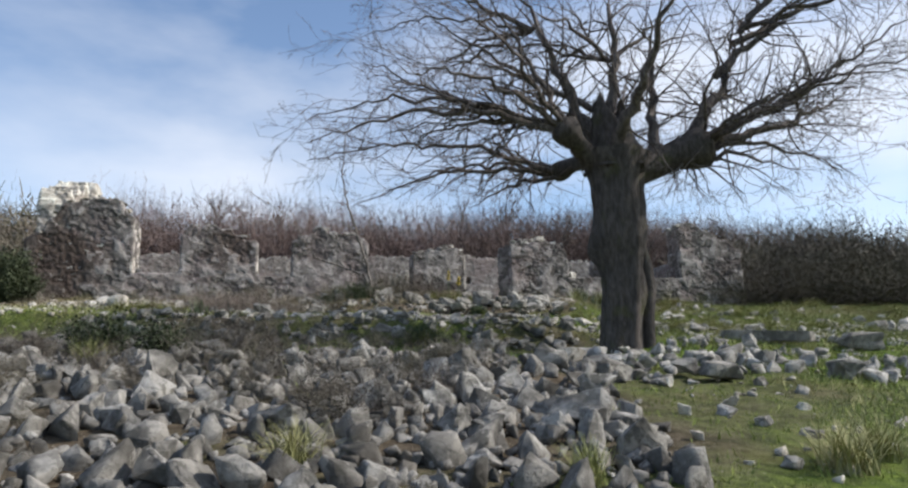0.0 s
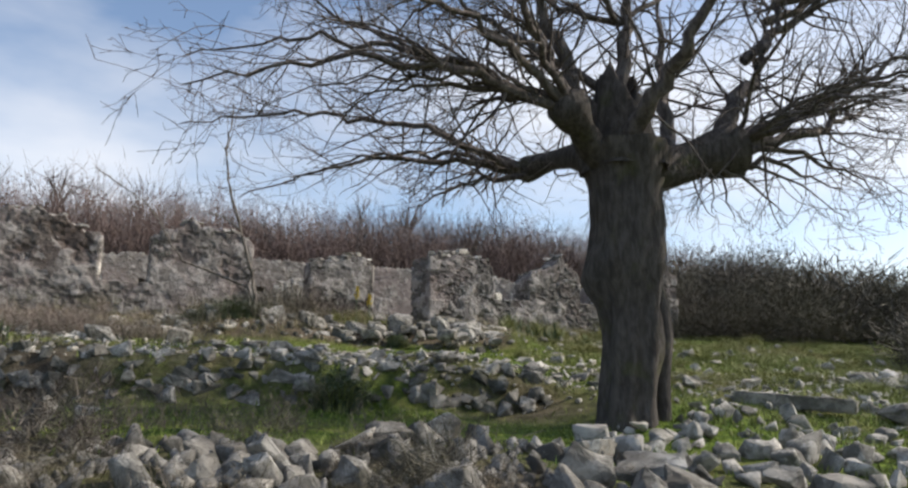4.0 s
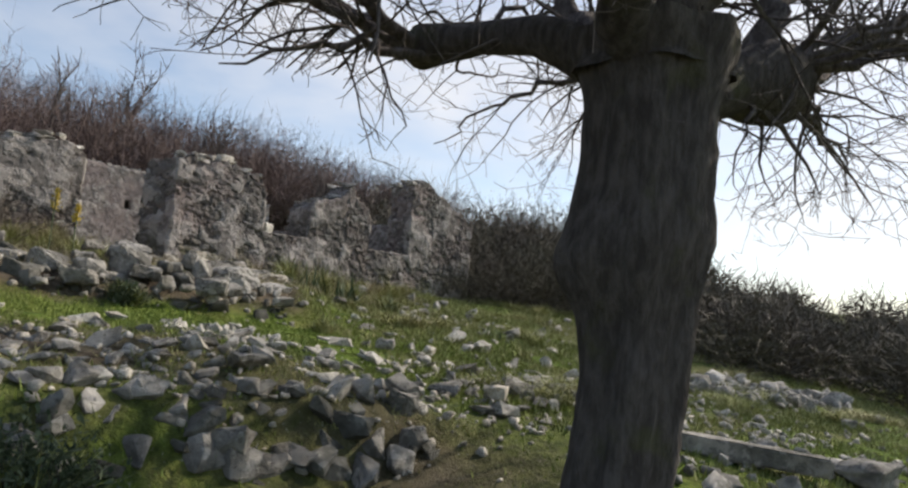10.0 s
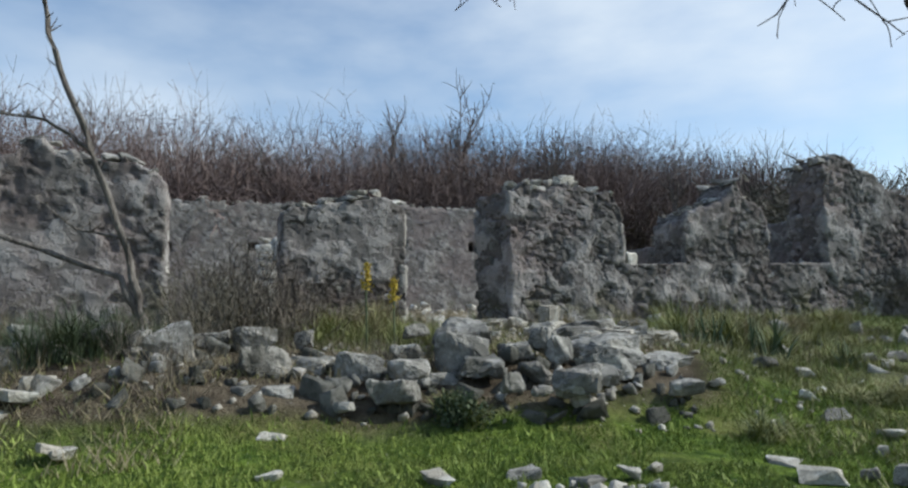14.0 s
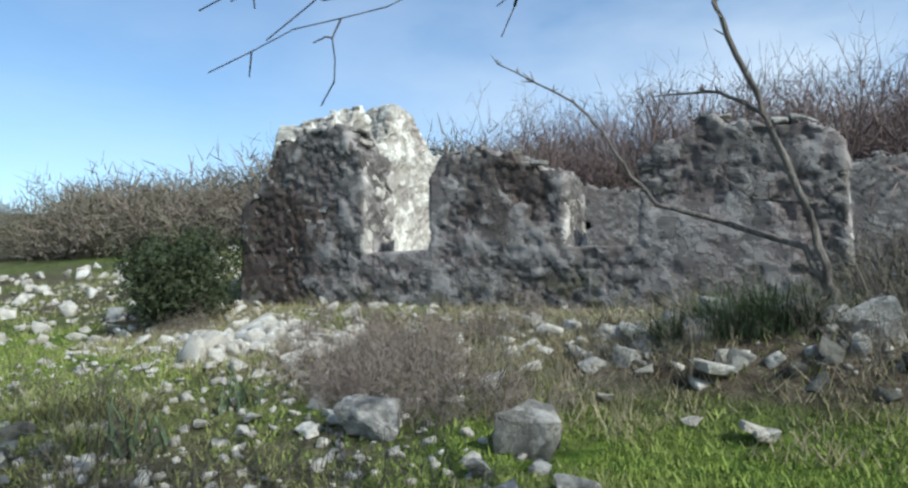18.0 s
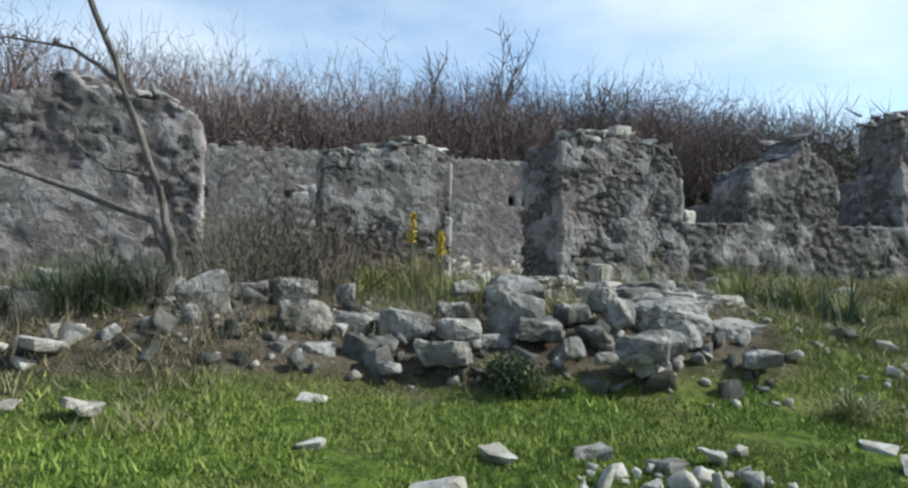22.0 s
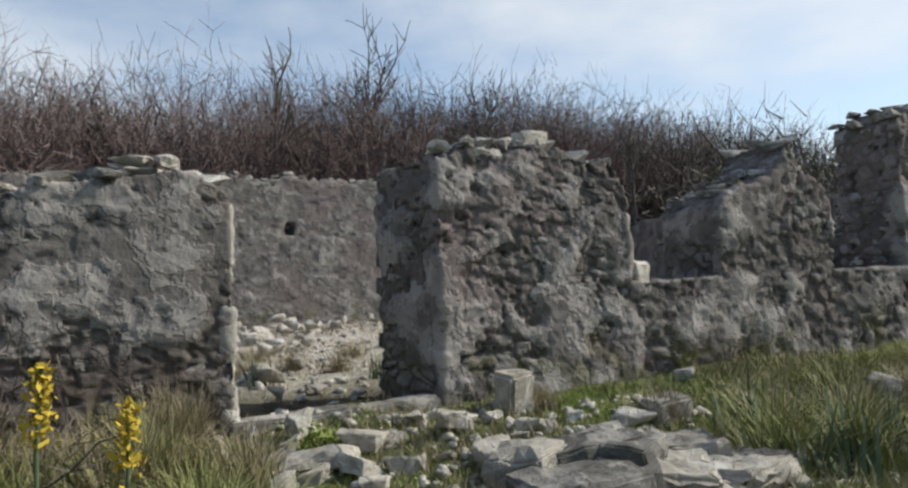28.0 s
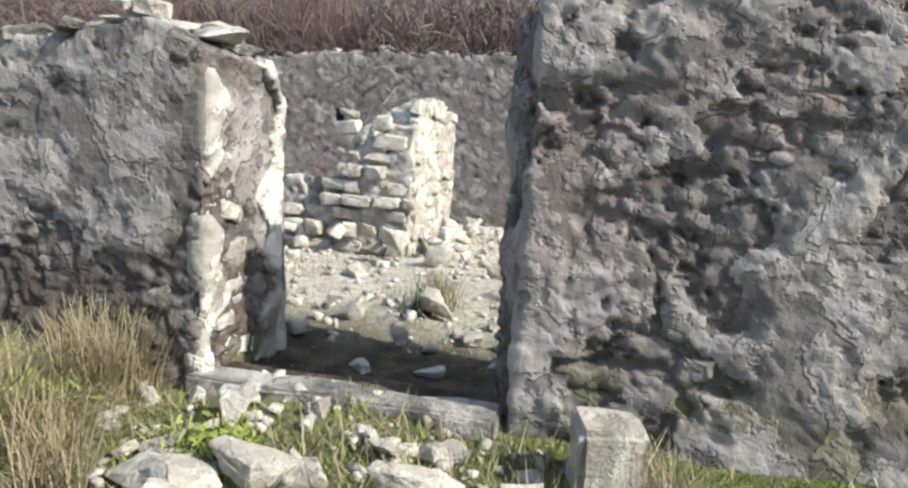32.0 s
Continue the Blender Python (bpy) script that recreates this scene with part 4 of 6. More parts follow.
def puff(rnd, radius, height, n, length, width, clumps=16):
    """A dense rounded thorn bush: short bare twigs in uneven clumps, as quads."""
    a, q = rnd.uniform(0, 6.3, clumps), np.sqrt(rnd.rand(clumps))
    top = height * np.sqrt(np.clip(1 - 0.8 * q * q, 0, 1)) * rnd.uniform(0.7, 1.0, clumps)
    c = np.stack([np.cos(a) * q * radius, np.sin(a) * q * radius, top * rnd.uniform(0.15, 0.88, clumps)], 1)
    p = c[rnd.randint(clumps, size=n)] + rnd.normal(0, 0.22, (n, 3)) * (radius, radius, height * 0.55)
    p[:, 2] = np.abs(p[:, 2])
    d = p * (0.5, 0.5, 0.25) / radius + rnd.normal(0, 0.75, (n, 3)) + (0, 0, 0.4)
    d /= np.linalg.norm(d, axis=1)[:, None]
    side = np.cross(d, rnd.normal(0, 1, (n, 3)))
    side /= np.linalg.norm(side, axis=1)[:, None] + 1e-6
    k, w = length * rnd.uniform(0.4, 1.2, (n, 1)), width * rnd.uniform(0.6, 1.3, (n, 1))
    return np.stack([p - side * w, p + side * w, p + d * k + side * w * 0.3, p + d * k - side * w * 0.3], 1)


_r = np.random.RandomState(5)
PUFFS = [puff(_r, 1.2, 2.2, 1150, 0.36, 0.0088) for _ in range(6)]
PUFFS_FINE = [puff(_r, 1.2, 2.2, 3000, 0.24, 0.0056, 26) for _ in range(4)]
PUFFS_FAR = [puff(_r, 1.2, 2.2, 640, 0.4, 0.0135) for _ in range(6)]
BUSHES = [ribbon_bush(_r, 3.05, 2.1, 27, 8, 0.0095) for _ in range(6)]


def band(n, seed, s0, s1, d0, d1, k0, k1):
    r = np.random.RandomState(seed)
    out = []
    for _ in range(n):
        s, d = r.uniform(s0, s1), d0 + (d1 - d0) * r.rand() ** 1.6
        p = at(s, d)
        out.append((p.x, p.y, r.uniform(k0, k1)))
    return out


thicket("thicket", "dense leafless reddish-brown thicket behind the ruined house", band(230, 1, -12, 14, 9.0, 16, 0.88, 1.42), THICKET, BUSHES, 11)
thicket("thicket", "leafless grey-brown scrub covering the hillside", band(150, 2, -40, -13.0, 9.0, 26, 1.1, 1.75), THICKET_GREY, PUFFS_FAR, 12)
thicket("thicket", "tall leafless brown thicket behind the end of the ruined house", band(60, 7, 2.5, 17, 9.6, 14, 1.1, 1.45), THICKET, BUSHES, 14)
thicket("thicket", "dense leafless brown undergrowth behind the ruined house", band(90, 4, -12, 12, 9.0, 13, 0.75, 1.1), THICKET, PUFFS_FAR, 13)


def build_lone_trees():
    """Bare young trees that stand above the thicket."""
    for k, (px, py, h, bushy) in enumerate(((2.5, 27.7, 4.9, 1), (0.3, 26.0, 3.8, 0), (4.3, 26.6, 3.1, 1), (-9.4, 26.4, 3.8, 0), (-6.6, 26.0, 3.4, 0), (11.5, 29.5, 3.0, 1), (7.5, 26.0, 2.9, 0), (-2.6, 26.2, 2.7, 0))):
        p = Vector((px, py, 0))
        z = gz(p.x, p.y)
        rnd = random.Random(40 + k)
        ob = new("bare_tree")
        ob.matrix_world = Matrix.Translation((p.x, p.y, z))
        tagged(ob, "young leafless tree standing above the brown thicket", "tree", "young trees in the thicket")
        tb = Tubes()
        pts = wander(rnd, (p.x, p.y, z), (0.05, 0, 1), h * 0.6, 6, 0.06)
        tb.tube(pts, [0.05 * (1 - 0.08 * i) for i in range(7)], 6)
        part("trunk", tb.mesh("trunk", TWIG), ob)
        tw = Tubes()
        for _ in range(24 if bushy else 12):
            i = rnd.randint(3, 6)
            q = wander(rnd, pts[i], (rnd.gauss(0, 0.5 if bushy else 0.3), rnd.gauss(0, 0.5 if bushy else 0.3), 1), h * rnd.uniform(0.2, 0.4), 5, 0.14)
            tw.tube(q, [0.026 * (1 - 0.12 * j) for j in range(6)], 4)
            for _ in range(9 if bushy else 5):
                j = rnd.randint(2, 5)
                r = wander(rnd, q[j], (rnd.gauss(0, 0.6), rnd.gauss(0, 0.6), 0.8), rnd.uniform(0.25, 0.6), 3, 0.2)
                tw.tube(r, [0.012, 0.01, 0.008, 0.006], 3)
        part("crown", tw.mesh("crown", TWIG), ob)


build_lone_trees()


# ---- loose stone ----
def rocks(rows, label, group, pool=None, name="rock", tall=1.0, seed=0):
    """Stones lying on the ground: x, y, width, height."""
    for k, (x, y, w, h) in enumerate(rows):
        rnd = random.Random(seed * 1000 + k)
        me = rnd.choice(pool or ROCKS)
        ob = tagged(new(name, me), label, "rock", group)
        hh = max(h * 1.6, w * 0.8) * tall
        ob.matrix_world = pose(x, y + 0.3 * w, gz(x, y + 0.3 * w) + h * 0.78 - hh * 0.25, rnd.uniform(-14, 14), rnd.uniform(-14, 14), rnd.uniform(-40, 40) + 180 * (k % 2)) @ Matrix.Diagonal((w * 1.1, w * 1.15, hh, 1))


def boulders(rows, label, group, pool=None, seed=0):
    """Stones of a built row: x, y, z of the middle, width, height."""
    for k, (x, y, z, w, h) in enumerate(rows):
        rnd = random.Random(seed * 1000 + k)
        ob = tagged(new("boulder", rnd.choice(pool or ROCKS_FINE)), label, "rock", group)
        tall = max(h * 1.95, w * 1.2)
        ob.matrix_world = pose(x, y + 0.3 * w, z + h * 0.5 - tall * 0.25, rnd.uniform(-9, 9), rnd.uniform(-9, 9), rnd.uniform(-25, 25) + 180 * (k % 2)) @ Matrix.Diagonal((w * 1.26, w * 1.35, tall * 1.1, 1))


RUBBLE = "grey angular limestone block lying in the fallen rubble"
rocks([(-0.6, 5.19, 0.47, 0.3), (1.04, 4.86, 0.43, 0.26), (-2.23, 4.56, 0.3, 0.19), (-2.76, 5.14, 0.38, 0.25), (-0.13, 5.32, 0.35, 0.22), (-2.49, 8.04, 0.33, 0.34), (-4.2, 7.98, 0.4, 0.33), (-0.86, 6.78, 0.39, 0.28), (1.58, 7.45, 0.62, 0.2), (2.42, 7.22, 0.36, 0.24), (2.72, 6.95, 0.52, 0.29), (4.02, 7.11, 0.41, 0.29), (5.66, 9.37, 0.7, 0.31), (0.67, 4.9, 0.24, 0.18), (0.2, 4.71, 0.31, 0.19), (0.09, 6.61, 0.44, 0.27), (-0.1, 8.1, 0.42, 0.24), (0.9, 5.0, 0.55, 0.34), (0.05, 6.0, 0.36, 0.3), (-0.85, 6.9, 0.42, 0.34), (-2.5, 5.9, 0.42, 0.3), (1.25, 5.95, 0.4, 0.3), (-3.2, 7.5, 0.4, 0.3)], RUBBLE, "rubble before the terrace", ROCKS_MID + ROCKS[:3], seed=1)
rocks([(1.28, 7.74, 0.57, 0.25), (-0.38, 8.02, 0.42, 0.18), (-2.37, 8.79, 0.31, 0.19), (2.19, 8.95, 0.26, 0.13), (1.46, 14.06, 0.33, 0.16), (2.31, 11.4, 0.13, 0.12), (1.22, 12.01, 0.25, 0.13), (1.36, 11.04, 0.2, 0.11), (2.95, 11.2, 0.31, 0.2), (4.9, 11.18, 0.36, 0.22), (4.32, 13.24, 0.44, 0.18)], "pale limestone block lying in the thin grass", "stones on the terrace", ROCKS_PALE, seed=2)
rocks([(0.01, 12.44, 0.29, 0.13), (-0.54, 13.04, 0.18, 0.07), (0.31, 12.88, 0.23, 0.1), (0.75, 13.0, 0.22, 0.07), (1.05, 12.8, 0.22, 0.09), (1.26, 12.92, 0.21, 0.09), (1.46, 13.06, 0.14, 0.07), (2.52, 14.42, 0.17, 0.1), (2.38, 13.32, 0.24, 0.08), (2.82, 12.86, 0.22, 0.18), (3.21, 13.98, 0.28, 0.09), (-1.64, 13.28, 0.24, 0.12), (1.17, 12.59, 0.1, 0.13), (2.65, 13.0, 0.11, 0.09), (3.32, 12.85, 0.26, 0.15), (4.2, 13.59, 0.36, 0.2)], "pale limestone block lying in the thin grass", "stones on the terrace", ROCKS_PALE + ROCKS[:3], seed=3)
rocks([(-3.35, 12.15, 0.38, 0.3), (-2.5, 12.5, 0.36, 0.3)], "grey weathered limestone boulder in the grass below the ruined wall", "stones below the wall", BLOCKS_GREY, seed=14)
rocks([(-1.66, 13.31, 0.21, 0.13), (-3.75, 11.68, 0.14, 0.12), (-4.31, 11.7, 0.17, 0.07), (-4.06, 11.9, 0.14, 0.1), (-3.6, 11.96, 0.19, 0.08), (-2.57, 13.35, 0.2, 0.09), (-2.1, 13.76, 0.3, 0.14), (-2.04, 13.41, 0.13, 0.05), (-3.31, 12.24, 0.13, 0.1), (-6.25, 12.03, 0.22, 0.1), (-7.94, 12.05, 0.26, 0.1), (-5.1, 12.8, 0.23, 0.16), (-5.5, 12.3, 0.18, 0.11)], "pale limestone block in the grass below the ruined wall", "stones below the wall", ROCKS_PALE[1:], tall=0.75, seed=24)
rocks([(4.6, 15.5, 0.2, 0.13), (5.99, 15.73, 0.26, 0.18), (5.02, 15.66, 0.24, 0.12), (3.29, 15.02, 0.27, 0.14), (6.41, 14.54, 0.28, 0.2), (5.71, 16.68, 0.17, 0.11), (9.65, 17.23, 0.25, 0.12), (7.12, 15.34, 0.22, 0.11), (6.34, 15.36, 0.26, 0.1)], "grey limestone block in the rough grass", "stones in the rough grass", ROCKS, seed=5)
rocks([(0.95, 16.44, 0.34, 0.14), (1.19, 16.78, 0.09, 0.09), (1.43, 16.52, 0.27, 0.16), (1.87, 16.5, 0.21, 0.13), (0.96, 16.16, 0.34, 0.13), (1.59, 16.08, 0.37, 0.13), (1.22, 16.18, 0.11, 0.11), (2.55, 16.58, 0.32, 0.15), (-0.74, 16.55, 0.18, 0.14), (0.61, 16.6, 0.13, 0.1), (1.39, 16.8, 0.15, 0.08), (1.54, 16.6, 0.16, 0.13), (1.8, 16.6, 0.12, 0.08), (0.46, 16.4, 0.13, 0.08), (0.21, 16.4, 0.12, 0.1), (0.6, 16.62, 0.12, 0.07)], "broken pale limestone block before the doorway", "stones before the doorway", ROCKS_PALE, seed=6)
rocks([(0.74, 16.25, 0.44, 0.15), (1.24, 16.7, 0.17, 0.1), (1.45, 16.84, 0.13, 0.1), (0.48, 18.0, 0.22, 0.16), (0.05, 17.75, 0.16, 0.12), (0.8, 18.3, 0.2, 0.12), (0.3, 18.6, 0.25, 0.16), (0.85, 17.75, 0.18, 0.08), (0.55, 17.62, 0.14, 0.07), (1.1, 18.1, 0.16, 0.1), (-0.1, 18.3, 0.2, 0.14), (0.43, 18.5, 0.34, 0.24), (0.17, 19.12, 0.3, 0.2)], "broken pale limestone block by the doorway", "stones before the doorway", ROCKS_PALE, seed=7)

LEDGE = "grey limestone boulder set in a tumbled stone row"
boulders([(-1.46, 14.4, 2.92, 0.47, 0.24), (-0.78, 14.35, 3.11, 0.40, 0.31), (-0.46, 14.5, 3.08, 0.32, 0.15), (-0.11, 14.4, 3.05, 0.33, 0.22), (0.23, 14.25, 3.03, 0.29, 0.18), (0.64, 14.5, 3.13, 0.39, 0.3), (0.11, 13.95, 2.92, 0.31, 0.21), (0.91, 14.1, 2.95, 0.18, 0.18), (1.37, 14.0, 2.94, 0.35, 0.24), (1.82, 14.7, 3.18, 0.6, 0.13), (0.69, 15.0, 3.32, 0.43, 0.14), (0.75, 14.3, 3.04, 0.3, 0.18), (0.23, 14.7, 3.13, 0.25, 0.16), (-0.9, 14.8, 3.29, 0.32, 0.14), (-0.54, 14.9, 3.24, 0.15, 0.18), (0.31, 15.0, 3.3, 0.23, 0.12), (1.06, 14.6, 3.12, 0.26, 0.18)], LEDGE, "tumbled stone row", ROCKS_FINE, 1)
boulders([(1.31, 14.7, 3.2, 0.23, 0.23), (-1.27, 14.5, 3.1, 0.23, 0.16), (0.53, 14.8, 3.25, 0.19, 0.15), (1.71, 14.5, 3.05, 0.44, 0.15), (1.07, 13.9, 2.91, 0.15, 0.08), (-0.63, 14.1, 2.93, 0.21, 0.11), (-0.87, 14.1, 2.95, 0.18, 0.1), (-0.2, 13.9, 2.86, 0.14, 0.07), (2.2, 14.2, 2.86, 0.24, 0.12), (-1.21, 14.8, 3.28, 0.25, 0.12), (2.27, 14.7, 3.03, 0.39, 0.1), (1.4, 14.6, 3.12, 0.22, 0.26), (-0.35, 14.35, 2.95, 0.22, 0.14), (0.45, 14.35, 2.93, 0.24, 0.16), (-1.0, 14.45, 2.98, 0.2, 0.16), (1.15, 14.35, 2.98, 0.26, 0.2), (1.6, 14.4, 2.95, 0.3, 0.2)], LEDGE, "tumbled stone row", ROCKS_FINE, 2)


def slab(name, size, material, seed, rough=0.03):
    """A worn stone block with softened, broken edges."""
    bm = bmesh.new()
    bmesh.ops.create_cube(bm, size=1.0)
    bmesh.ops.scale(bm, vec=size, verts=bm.verts[:])
    bmesh.ops.bevel(bm, geom=bm.edges[:], offset=min(size) * 0.12, segments=2, affect="EDGES")
    bmesh.ops.triangulate(bm, faces=bm.faces[:])
    for _ in range(3):
        bmesh.ops.subdivide_edges(bm, edges=[e for e in bm.edges if e.calc_length() > 0.07], cuts=1)
        bmesh.ops.triangulate(bm, faces=bm.faces[:])
    bm.normal_update()
    co = np.array([v.co for v in bm.verts])
    n = fbm(co + seed, 4.0, 4, seed) - 0.5 + 0.5 * (fbm(co + seed, 13.0, 3, seed + 2) - 0.5)
    for v, k in zip(bm.verts, n):
        v.co += v.normal * (k * rough * 2)
    me = bpy.data.meshes.new(name)
    bm.to_mesh(me)
    bm.free()
    me.materials.append(material)
    return me


def on_plan(s, d, z, turn=0.0, tilt=0.0):
    p = at(s, d, z)
    return pose(p.x, p.y, p.z, tilt, 0, math.degrees(math.atan2(U.y, U.x)) + turn)


ob = tagged(new("door_sill", slab("door_sill", (1.2, 0.17, 0.09), STONE, 3, rough=0.05)), "long worn limestone sill across the ruined doorway", "sill")
ob.matrix_world = on_plan(-0.66, 0.03, 3.28, -1.0)
ob = tagged(new("upright_block", slab("upright_block", (0.2, 0.18, 0.27), STONE_PALE, 5, rough=0.04)), "squared pale limestone block standing upright beside the doorway", "stone block")
ob.matrix_world = on_plan(0.32, -0.28, gz(1.9, 16.98) + 0.09, 14, 4)
for k, (x, y, w, d, t, turn, up) in enumerate(((1.72, 15.62, 0.46, 0.4, 0.13, 12, 0.06), (2.12, 15.72, 0.5, 0.44, 0.12, -20, 0.07), (2.5, 15.72, 0.42, 0.4, 0.12, 30, 0.04), (1.95, 15.98, 0.52, 0.36, 0.12, 5, 0.09), (2.4, 16.02, 0.4, 0.34, 0.11, -14, 0.07), (1.62, 15.92, 0.3, 0.26, 0.12, 48, 0.06), (2.78, 15.9, 0.34, 0.3, 0.1, 24, 0.03), (2.2, 15.42, 0.4, 0.3, 0.12, 8, 0.03), (1.85, 15.36, 0.36, 0.28, 0.12, -30, 0.02), (2.08, 15.84, 0.3, 0.26, 0.08, 40, 0.15))):
    ob = tagged(new("ledge_slab", slab("ledge_slab", (w, d, t), STONE_PALE if k % 3 else STONE, 140 + k, rough=0.07)), "broad weathered limestone slab of the broken ledge before the doorway", "rock", "ledge slabs")
    ob.matrix_world = pose(x, y, gz(x, y) + up, 3 * math.sin(k * 2.1) - 3, 4 * math.sin(k * 1.3), turn)
ob = tagged(new("low_block", slab("low_block", (0.3, 0.2, 0.17), STONE, 17, rough=0.03)), "low squared limestone block lying in the grass before the wall", "stone block")
ob.matrix_world = pose(2.75, 16.72, gz(2.75, 16.72) + 0.06, 3, -2, 18)
ob = tagged(new("stone_lintel", slab("stone_lintel", (1.25, 0.24, 0.15), STONE, 11, rough=0.02)), "long dressed stone beam lying in the grass behind the tree", "stone beam")
ob.matrix_world = pose(4.52, 10.0, gz(4.5, 10.0) + 0.1, 0, 4, -45)
ob = tagged(new("standing_stone", slab("standing_stone", (0.11, 0.09, 0.74), STONE, 13, rough=0.03)), "narrow grey stone standing on end behind the door jamb", "stone")
ob.matrix_world = on_plan(-1.31, 0.71, 3.6, 80, -3)


# ---- rubble, terraces, heaps ----
def rock_data(me):
    co = np.empty(len(me.vertices) * 3, np.float32)
    me.vertices.foreach_get("co", co)
    me.calc_loop_triangles()
    tri = np.empty(len(me.loop_triangles) * 3, np.int32)
    me.loop_triangles.foreach_get("vertices", tri)
    return co.reshape(-1, 3), tri.reshape(-1, 3)


def join_stones(name, label, placed, material):
    """Stones past counting, in one mesh: placed are mesh and pose."""
    vs, fs, off = [], [], 0
    for me, m in placed:
        co, fa = rock_data(me)
        a = np.array(m)
        vs.append(co @ a[:3, :3].T + a[:3, 3])
        fs.append(fa + off)
        off += len(co)
    tagged(new(name, mesh_of(name, np.concatenate(vs), np.concatenate(fs), material)), label, "stones", kind="stuff")


MANY_GREY, MANY_PALE, MANY_MID, MANY_DARK = [], [], [], []


def crowd(n, seed, xr, yr, sr, label, group, pool, gap=0.55, test=None, joined=None, tip=30, zr=(0.95, 1.8)):
    """n stones at random in a stretch of the plan; joined: the material of one mesh for them all."""
    rnd = random.Random(seed)
    placed = []
    done, tries = [], 0
    while len(done) < n and tries < n * 40:
        tries += 1
        x, y = rnd.uniform(*xr), rnd.uniform(*yr)
        w = sr[0] + (sr[1] - sr[0]) * rnd.random() ** 1.8
        if test and not test(x, y):
            continue
        if any((x - a) ** 2 + (y - b) ** 2 < (gap * (w + c)) ** 2 for a, b, c in done):
            continue
        done.append((x, y, w))
        m = pose(x, y, gz(x, y) + w * rnd.uniform(0.02, 0.2), rnd.uniform(-tip, tip), rnd.uniform(-tip, tip), rnd.uniform(0, 360)) @ Matrix.Diagonal((w, w * rnd.uniform(0.8, 1.2), w * rnd.uniform(*zr), 1))
        if joined:
            placed.append((rnd.choice(COARSE), m))
            continue
        ob = tagged(new("rock", rnd.choice(pool)), label, "rock", group)
        ob.matrix_world = m
    if joined:
        (MANY_PALE if joined is STONE_PALE else MANY_MID if joined is STONE_MID else MANY_DARK if joined is STONE_DARK else MANY_GREY).extend(placed)


def rubble_zone(x, y):
    """The heap of fallen stone below the terrace, with its grassy clearing to the side."""
    ripple = 0.5 * math.sin(x * 1.3 + 0.5) + 0.35 * math.sin(x * 2.9) + 0.4 * math.sin(y * 1.7)
    if y < 2.9 + ripple * 0.6 or x < -5.6 + ripple or y > 8.9 + 0.5 * ripple - 0.95 * float(smooth01(-4.2, -2.6, x)):
        return False
    return not (x > 1.25 + 0.125 * (y - 4) + 0.4 * ripple and y < 7.0 + 0.3 * ripple) and not (-0.9 < x < 1.9 and 8.9 < y < 10.1)


crowd(75, 21, (-4.0, 1.9), (2.8, 8.5), (0.24, 0.5), RUBBLE, "rubble before the terrace", ROCKS_MID, 0.36, rubble_zone, tip=70)
crowd(1300, 20, (-6.5, 2.1), (2.2, 9.2), (0.12, 0.4), "grey angular limestone blocks heaped in the fallen rubble", "", ROCKS, 0.27, rubble_zone, STONE_MID, 75)
crowd(120, 22, (1.6, 8.5), (7.2, 9.0), (0.2, 0.5), "grey limestone block in a collapsed dry-stone row", "collapsed dry-stone row", ROCKS, 0.32, lambda x, y: abs(y - 8.1 - 0.5 * math.sin(x * 1.1)) < 0.75, joined=STONE)
crowd(42, 23, (-1.5, 5.0), (10.7, 12.5), (0.14, 0.36), "grey limestone block lying in the thin grass", "stones on the terrace", ROCKS + ROCKS_PALE[:2], 0.6, zr=(0.6, 1.2))
crowd(46, 63, (-2.2, 4.6), (10.75, 12.4), (0.22, 0.52), "flat grey shard of limestone lying on the stony terrace", "shards on the terrace", ROCKS + ROCKS_DARK[:2], 0.4, zr=(0.38, 0.7), tip=20)
crowd(210, 30, (-2.5, 8.0), (10.6, 12.5), (0.08, 0.24), "pale limestone block strewn over the terrace", "", ROCKS, 0.5, joined=STONE, zr=(0.6, 1.2))
crowd(70, 47, (0.4, 1.6), (12.15, 12.95), (0.05, 0.2), "pale broken stones lying in a bare patch of the turf", "", ROCKS_PALE, 0.42, lambda x, y: ((x - 1.0) / 0.55) ** 2 + ((y - 12.55) / 0.36) ** 2 < 0.8 + 0.3 * math.sin(9 * x + 5 * y), joined=STONE_PALE)
crowd(100, 46, (2.1, 8.6), (8.7, 10.2), (0.12, 0.34), "grey limestone block in the rubble beside the tree", "", ROCKS_MID, 0.36, lambda x, y: math.sin(x * 2.1) + math.sin(y * 3.3 + x) > -0.5, joined=STONE)
crowd(150, 24, (3.0, 11), (10.0, 17.5), (0.08, 0.3), "grey limestone block in the rough grass", "stones in the rough grass", ROCKS, 0.7, joined=STONE)
crowd(300, 25, (-9.5, -2.0), (12.2, 15.2), (0.1, 0.36), "pale limestone block in the grass below the ruined wall", "stones below the wall", ROCKS_PALE, 0.5, lambda x, y: x < -3.2 or y > 13.7, STONE_PALE, zr=(0.55, 1.1))
crowd(120, 26, (-7.6, -5.0), (12.4, 14.2), (0.22, 0.52), "bright pale limestone block heaped at the wall's corner", "heap at the wall's corner", ROCKS_PALE, 0.24, lambda x, y: ((x + 6.3) / 1.2) ** 2 + ((y - 13.2) / 0.75) ** 2 < 0.6 + 0.4 * math.sin(x * 5 + y * 3), joined=STONE_PALE)
